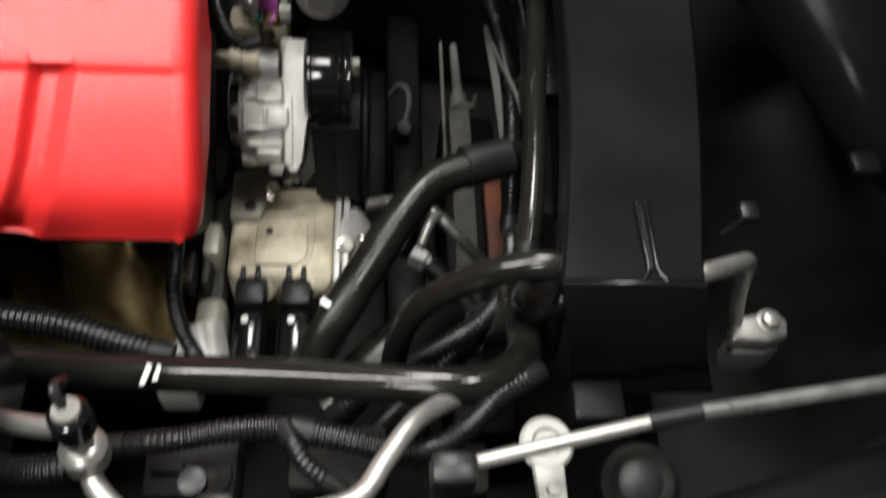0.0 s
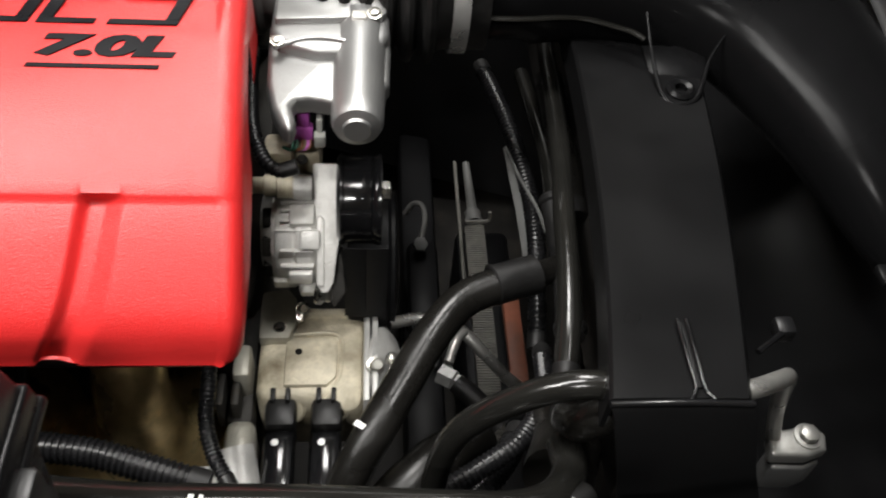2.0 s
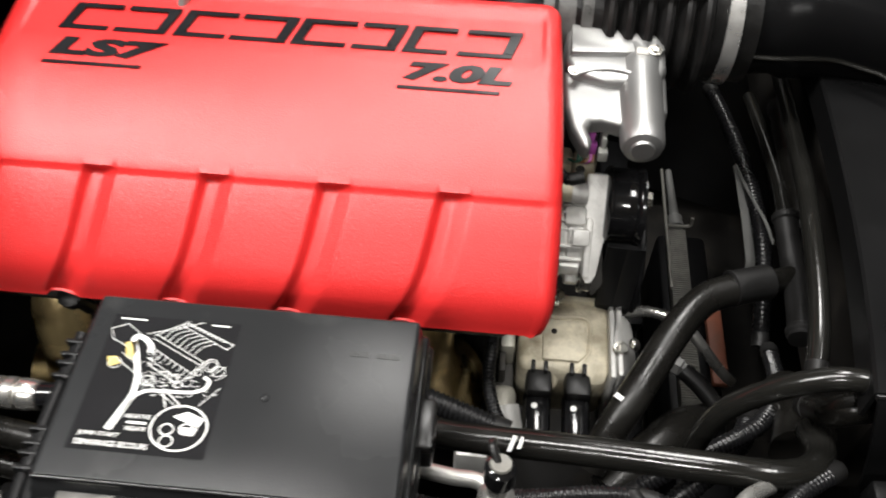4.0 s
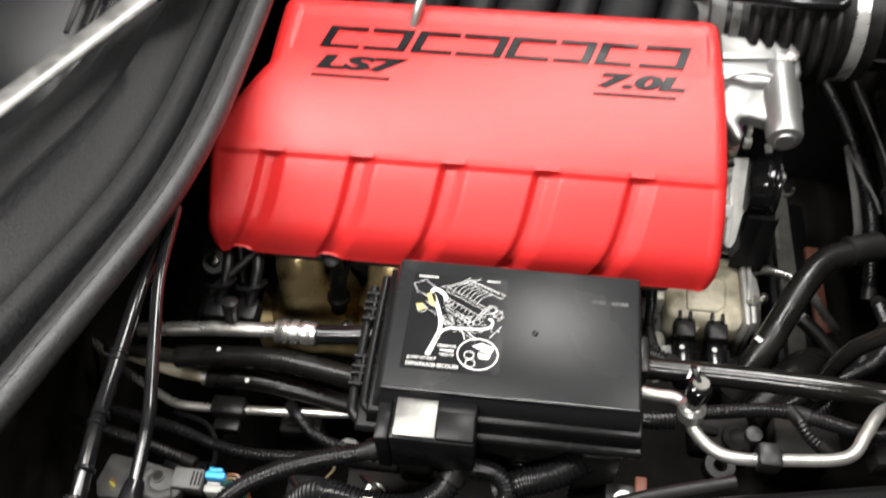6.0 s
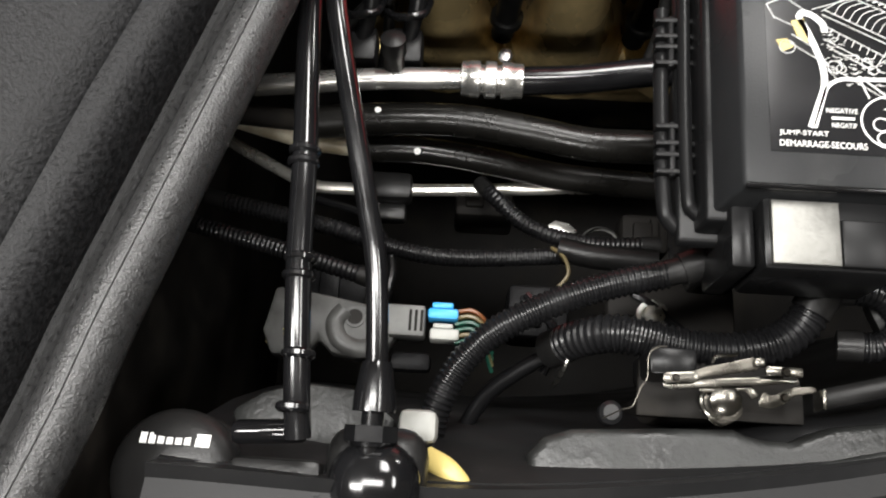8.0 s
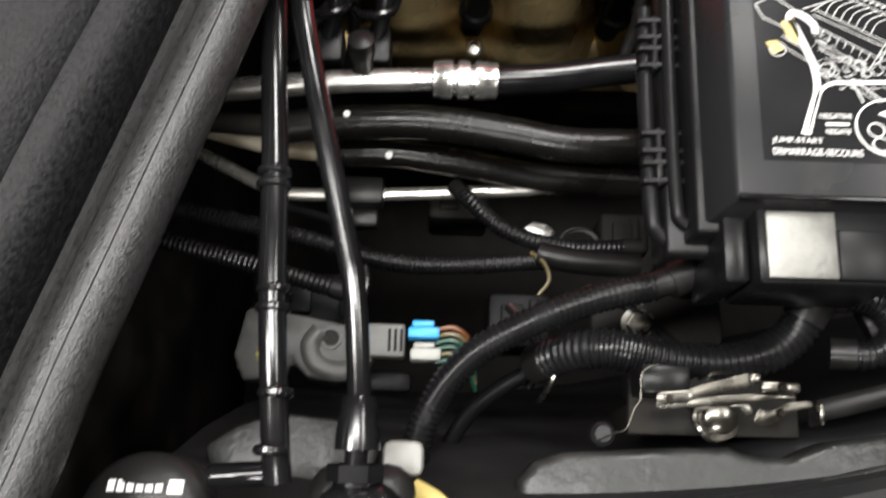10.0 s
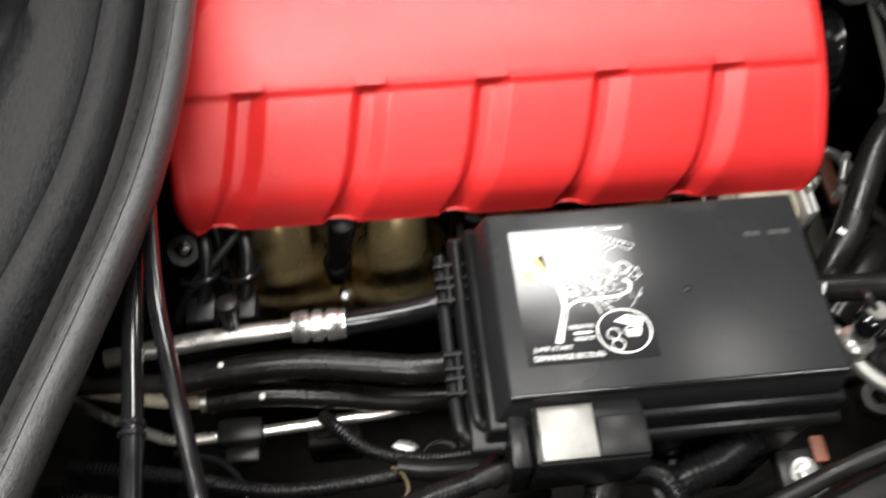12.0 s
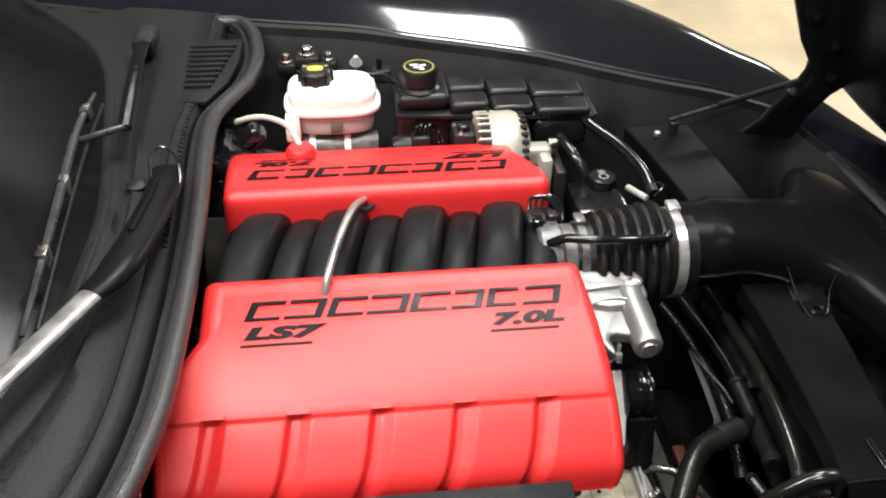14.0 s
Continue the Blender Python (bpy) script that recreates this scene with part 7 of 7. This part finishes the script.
for pts in ([(-0.70, 0.30, 0.70), (-0.68, 0.31, 0.74), (-0.65, 0.335, 0.76), (-0.62, 0.37, 0.77)], [(-0.66, 0.30, 0.69), (-0.655, 0.33, 0.72), (-0.66, 0.37, 0.76)], [(-0.47, 0.30, 0.70), (-0.46, 0.33, 0.73), (-0.462, 0.37, 0.77)]):
    solid("plug_lead", tube(pts, 0.0042, 10), RUBBER, "thin black lead under the red cover", "wiring", "plug leads")
sc = thing("heat_shield", (-0.54, 0.19, 0.62), "crumpled bare metal heat shield low in the bay", "heat shield")
part("shield", plate(((-0.531, 0.197), (-0.524, 0.202), (-0.514, 0.200), (-0.507, 0.194), (-0.514, 0.190), (-0.522, 0.193)), 0.655, 0.658, 0.001), DULLAL, sc)
part("ring", turned(((0.014, 0), (0.016, 0.002), (0.014, 0.004)), (-0.490, 0.184, 0.655), (0, 0.2, 1), 20), DULLROD, sc)
for lo, hi, m_ in (((-0.70, 0.12, 0.62), (-0.645, 0.155, 0.675), RUNM), ((-0.56, 0.10, 0.68), (-0.52, 0.135, 0.72), RUNM), ((-0.475, 0.18, 0.62), (-0.44, 0.21, 0.66), DARK), ((-0.60, 0.205, 0.60), (-0.555, 0.225, 0.65), DARK)):
    rb = thing("relay_block", ((lo[0] + hi[0]) / 2, (lo[1] + hi[1]) / 2, lo[2]), "black wiring block deep in the bay", "connector", "relay blocks")
    part("body", block(lo, hi, 0.004), m_, rb)
    part("latch", block((lo[0] + 0.008, lo[1] + 0.006, hi[2] - 0.001), (lo[0] + 0.022, hi[1] - 0.008, hi[2] + 0.005), 0.0015), m_, rb)
    part("rib", block((hi[0] - 0.014, lo[1] + 0.004, hi[2] - 0.001), (hi[0] - 0.008, hi[1] - 0.004, hi[2] + 0.003), 0.001), m_, rb)
for pts in ([(-0.55, 0.12, 0.75), (-0.535, 0.10, 0.76), (-0.532, 0.085, 0.762), (-0.54, 0.07, 0.76)], [(-0.70, 0.20, 0.68), (-0.66, 0.185, 0.69), (-0.64, 0.15, 0.70), (-0.645, 0.11, 0.71)], [(-0.50, 0.135, 0.74), (-0.475, 0.12, 0.75), (-0.45, 0.10, 0.75)]):
    solid("wire", tube(pts, 0.0030, 8), GLOSS, "thin black wire deep in the bay", "wiring", "deep wires")
cp2 = thing("support_rod", (-0.53, 0.08, 0.75), "thin bent bare wire beside the loom", "wire clip")
part("rod", tube([(-0.532, 0.092, 0.775), (-0.528, 0.082, 0.790), (-0.530, 0.070, 0.788), (-0.534, 0.062, 0.77)], 0.0016, 8, 6), STEEL, cp2)

# ---- far side of the bay ----
brake = thing("brake_fluid_reservoir", (-0.473, 1.03, 0.80), "white plastic brake fluid reservoir with black cap", "reservoir")


def oval(cx, cy, hx, hy, n=32, e=0.62):
    return [(cx + hx * math.copysign(abs(math.cos(a)) ** e, math.cos(a)), cy + hy * math.copysign(abs(math.sin(a)) ** e, math.sin(a))) for a in (2 * math.pi * k / n for k in range(n))]


part("tank", plate(oval(-0.478, 1.083, 0.073, 0.048), 0.888, 0.922, 0.014, None, None, 4), TANK, brake)
part("rim", plate(oval(-0.478, 1.081, 0.0800, 0.055), 0.882, 0.892, 0.003), TANK, brake, "moulded rim")
part("lower_tank", plate(oval(-0.476, 1.078, 0.066, 0.044), 0.846, 0.883, 0.006), TANKLOW, brake, "greyish lower half")
part("notch", block((-0.483, 1.030, 0.853), (-0.464, 1.036, 0.870), 0.001), GREYC, brake)
cap = part("cap", turned(((0, 0.024), (0.022, 0.024), (0.026, 0.020), (0.027, 0.005), (0.022, 0.0), (0, 0)), (-0.503, 1.085, 0.920), (0, 0, 1), 12), BLACK, brake, "black ribbed cap")
part("cap_print", plate(oval(-0.503, 1.085, 0.013, 0.010), 0.9438, 0.9446, 0), CAPYEL, cap, "yellow oval print")
for a in (0.5, 2.6):
    part("cap_print", block((-0.503 + 0.020 * math.cos(a) - 0.003, 1.085 + 0.016 * math.sin(a) - 0.002, 0.943), (-0.503 + 0.020 * math.cos(a) + 0.003, 1.085 + 0.016 * math.sin(a) + 0.002, 0.9447), 0), CAPYEL, cap)
for a in range(8):
    q = 2 * math.pi * a / 8
    part("grip", block((-0.004, 0.0255, 0.003), (0.004, 0.0295, 0.021), 0.001, Matrix.Translation((-0.503, 1.085, 0.92)) @ Matrix.Rotation(q, 4, "Z")), BLACK, cap)
part("filler_bracket", block((-0.556, 1.030, 0.838), (-0.532, 1.06, 0.882), 0.004), TANK, brake, "white side lug")
mc = thing("master_cylinder", (-0.47, 1.06, 0.79), "bare metal master cylinder with white labels", "brake cylinder")
part("barrel", turned(((0, 0), (0.024, 0), (0.026, 0.004), (0.026, 0.11), (0.021, 0.125), (0, 0.125)), (-0.53, 1.060, 0.814), (1, 0, 0), 26), DULLROD, mc)
for x in (-0.520, -0.462):
    part("band", turned(((0.026, 0), (0.0275, 0.001), (0.0275, 0.010), (0.026, 0.011)), (x, 1.060, 0.814), (1, 0, 0), 26), WHITE, mc, "white band")
boost = thing("brake_booster", (-0.64, 1.0, 0.7), "glossy black vacuum booster with fittings", "brake booster")
part("drum", turned(((0, 0), (0.10, 0), (0.115, 0.02), (0.115, 0.05), (0.09, 0.075), (0.04, 0.085), (0.04, 0.11), (0, 0.11)), (-0.70, 1.02, 0.77), (1, 0, 0), 40), PAINT, boost)
part("valve", turned(((0, 0), (0.017, 0), (0.017, 0.03), (0.012, 0.035), (0, 0.035)), (-0.615, 0.975, 0.875), (0.6, -0.1, 0.6), 18), GLOSS, boost)
vh = thing("vent_hose", (-0.56, 0.95, 0.85), "pale braided vent hose to the red cover", "hose")
part("hose", tube([(-0.635, 1.005, 0.893), (-0.605, 0.998, 0.905), (-0.575, 0.985, 0.91), (-0.547, 0.955, 0.912), (-0.532, 0.92, 0.906), (-0.527, 0.902, 0.900)], 0.0046, 12, 8), PALEH, vh)
part("elbow", tube([(-0.665, 1.02, 0.87), (-0.655, 1.01, 0.89), (-0.63, 1.003, 0.893)], 0.010, 12), GLOSS, vh, "black elbow")
part("fitting", turned(((0, 0), (0.022, 0), (0.024, 0.01), (0.024, 0.05), (0.02, 0.06), (0, 0.06)), (-0.66, 0.945, 0.85), (1, 0, 0), 24), GLOSS, vh, "black fitting")
part("fitting_end", turned(((0.02, 0), (0.026, 0.002), (0.026, 0.02), (0.02, 0.04), (0, 0.04)), (-0.60, 0.945, 0.85), (1, 0, 0), 24), GLOSS, vh, "black ringed fitting")

cool = thing("coolant_reservoir", (-0.22, 1.07, 0.75), "black quilted coolant tank with yellow-marked cap", "reservoir")
part("tank", block((-0.374, 1.018, 0.78), (-0.286, 1.115, 0.889), 0.010), MAROON, cool, "reddish filled tank wall")
part("shoulder", block((-0.374, 1.016, 0.894), (-0.287, 1.118, 0.921), 0.012, None, None, 4), TANKB, cool, "rounded tank shoulder under the cap")
part("neck", turned(((0.034, -0.01), (0.034, 0.004), (0.029, 0.008), (0.0275, 0.024)), (-0.336, 1.053, 0.918), (0, 0, 1), 28), TANKB, cool)
cc = part("cap", turned(((0.0285, 0.0), (0.0305, 0.002), (0.0305, 0.022), (0.028, 0.026), (0, 0.026)), (-0.336, 1.053, 0.930), (0, 0, 1), 24), TANKB, cool, "black screw cap")
part("cap_print", turned(((0.0225, 0), (0.0245, 0), (0.0245, 0.0008), (0.0225, 0.0008)), (-0.336, 1.053, 0.956), (0, 0, 1), 24), CAPYEL, cc, "yellow ring of unreadable print")
for dx, dy, w in ((-0.008, 0.006, 0.012), (0.006, 0.003, 0.010), (-0.002, -0.004, 0.014), (0.004, -0.010, 0.008)):
    part("cap_print", block((-0.336 + dx - w / 2, 1.053 + dy - 0.0022, 0.9555), (-0.336 + dx + w / 2, 1.053 + dy + 0.0022, 0.9568), 0), WHITE, cc, "white mark")
COLS = (-0.290, -0.224, -0.153, -0.062)
for k in range(3):
    x0, x1, dy = COLS[k] + 0.001, COLS[k + 1] - 0.001, -0.011 * k
    part("cushion", block((x0, 1.002 + dy, 0.892), (x1, 1.050 + dy, 0.912 - 0.002 * k), 0.0085, None, None, 4), TANKB, cool, "rounded tank segment")
    part("cushion", block((x0, 1.052 + dy, 0.892), (x1, 1.104 + dy, 0.916 - 0.002 * k), 0.0085, None, None, 4), TANKB, cool, "rounded tank segment")
    part("lower_cushion", block((x0, 1.008 + dy, 0.835), (x1, 1.100 + dy, 0.885), 0.010, None, None, 3), TANKB, cool, "rounded lower tank segment")
part("flange", plate(((-0.377, 1.008), (-0.058, 0.982), (-0.050, 0.99), (-0.050, 1.10), (-0.377, 1.122)), 0.884, 0.8935, 0.003), TANKB, cool)
part("spigot", tube([(-0.372, 1.10, 0.905), (-0.392, 1.105, 0.918), (-0.415, 1.10, 0.921)], 0.005, 8), TANKB, cool)

altn = thing("alternator", (-0.21, 0.975, 0.78), "bare aluminium alternator with cooling fins", "alternator")
AM = Matrix.Translation((0, 0.972, 0.840))
part("body", turned(((0, 0), (0.046, 0), (0.0575, 0.005), (0.0625, 0.010), (0.0635, 0.024), (0.0665, 0.028), (0.067, 0.056), (0.064, 0.066), (0.055, 0.078), (0.045, 0.084), (0, 0.084)), (-0.252, 0.972, 0.840), (1, 0, 0), 44), ALTM, altn)
for k in range(13):
    a = AM @ Matrix.Rotation(radians(-72 + 12 * k), 4, "X")
    part("vent", block((-0.2475, -0.0032, 0.056), (-0.233, 0.0032, 0.0652), 0.0012, a), DARK, altn, "dark vent slot")
    part("vent", block((-0.186, -0.0032, 0.050), (-0.174, 0.0032, 0.0648), 0.0012, a), DARK, altn, "dark vent slot")
    part("fin", block((-0.2535, -0.0020, 0.046), (-0.232, 0.0020, 0.0668), 0.001, a @ Matrix.Rotation(radians(6), 4, "X")), ALTM, altn)
part("regulator", block((-0.290, 0.950, 0.838), (-0.254, 1.004, 0.884), 0.006), BLACK, altn, "black regulator box")
part("terminal", block((-0.282, 0.962, 0.884), (-0.262, 0.978, 0.894), 0.002), GLOSS, altn)
for dx, dy in ((-0.278, 0.957), (-0.268, 0.990), (-0.285, 0.985)):
    part("terminal_nut", bolt_head((dx, dy, 0.883), (0, 0, 1), 0.0028, 0.004), STEEL, altn)
part("front_bracket", block((-0.205, 0.925, 0.835), (-0.135, 0.955, 0.868), 0.008, None, None, 3), ALTM, altn)
part("mounting_foot", block((-0.158, 0.900, 0.74), (-0.138, 0.945, 0.862), 0.006), ALTM, altn)
part("bolt", turned(((0, 0), (0.011, 0), (0.011, 0.012), (0.007, 0.016), (0, 0.016)), (-0.138, 0.945, 0.864), (1, 0, 0), 16), STEEL, altn)
part("rear_cap", turned(((0, 0), (0.016, 0), (0.019, 0.006), (0.019, 0.03), (0, 0.03)), (-0.385, 0.982, 0.850), (1, 0, 0), 24), TANKB, altn)
part("plug", block((-0.356, 0.968, 0.845), (-0.325, 0.992, 0.872), 0.004), BLACK, altn)
for k in range(4):
    part("cable", tube([(-0.350 + 0.007 * k, 0.975, 0.868), (-0.345 + 0.007 * k, 0.985, 0.884 + 0.003 * (k % 2)), (-0.335 + 0.008 * k, 1.0, 0.872), (-0.325 + 0.008 * k, 0.99, 0.85)], 0.0028, 8, 6), GLOSS, altn)
part("belt_side", block((-0.134, 0.89, 0.72), (-0.118, 1.0, 0.845), 0.004), BLACK, altn, "black belt guard")

ps = thing("power_steering_reservoir", (-0.065, 0.87, 0.72), "black fluid reservoir with white printed cap", "reservoir")
part("tank", block((-0.108, 0.835, 0.72), (-0.025, 0.925, 0.805), 0.006), GLOSS, ps)
pc = part("cap", turned(((0.021, 0), (0.022, 0.002), (0.022, 0.014), (0.019, 0.017), (0, 0.017)), (-0.052, 0.912, 0.806), (0, 0, 1), 18), BLACK, ps, "black cap")
part("cap_print", turned(((0.0062, 0), (0.0080, 0), (0.0080, 0.0008), (0.0062, 0.0008)), (-0.052, 0.907, 0.823), (0, 0, 1), 20), WHITEC, pc, "white round print")
for y, w in ((0.917, 0.010), (0.9205, 0.014), (0.924, 0.008)):
    part("cap_print", block((-0.052 - w / 2, y, 0.8225), (-0.052 + w / 2, y + 0.0014, 0.8236), 0), WHITEC, pc)
hose([(-0.100, 1.075, 0.885), (-0.094, 1.037, 0.899), (-0.064, 0.979, 0.880), (-0.030, 0.929, 0.870), (-0.008, 0.868, 0.862), (-0.003, 0.815, 0.850)], 0.0085, GLOSS, "glossy black hose down to the duct")
hose([(-0.112, 1.02, 0.85), (-0.108, 0.985, 0.852), (-0.095, 0.945, 0.842), (-0.082, 0.925, 0.825), (-0.078, 0.917, 0.80)], 0.0095, HOSE, "short black hose at the reservoir")
solid("sensor_sleeve", tube([(-0.038, 0.833, 0.85), (-0.018, 0.800, 0.85)], 0.0050, 12), WHITEC, "white wiring sleeve beside the duct", "wiring")
solid("wiring_loom", tube([(0.0, 0.838, 0.85), (0.012, 0.83, 0.855), (0.008, 0.81, 0.86), (-0.006, 0.80, 0.852)], 0.0028, 8), GLOSS, "black wire loop beside the duct", "wiring")
# fittings on the inner panel
for x, y, z, s in ((-0.522, 1.262, 0.888, 1.0), (-0.560, 1.258, 0.876, 0.8), (-0.484, 1.258, 0.878, 0.7)):
    st = thing("stud", (x, y, z), "bright bolt on a black bracket", "bolt")
    part("bracket", block((x - 0.022 * s, y - 0.018 * s, z - 0.02), (x + 0.022 * s, y + 0.018 * s, z), 0.005), BLACK, st)
    part("bolt", bolt_head((x, y, z), (0, 0, 1), 0.010 * s, 0.016), STEEL, st)
pb = thing("pressure_switch", (-0.390, 1.19, 0.86), "small black plug on the inner panel", "connector")
part("body", block((-0.408, 1.182, 0.862), (-0.374, 1.208, 0.888), 0.005), BLACK, pb)
part("stem", turned(((0, 0), (0.005, 0), (0.005, 0.018), (0, 0.018)), (-0.394, 1.194, 0.888), (0, 0, 1), 12), GLOSS, pb)
cl = thing("hose_clip", (-0.434, 1.242, 0.86), "small white printed clip on the inner panel", "clip")
part("body", turned(((0, 0), (0.012, 0), (0.008, 0.008), (0.004, 0.016), (0, 0.016)), (-0.434, 1.242, 0.878), (0, -0.4, 1), 14), WHITEC, cl)
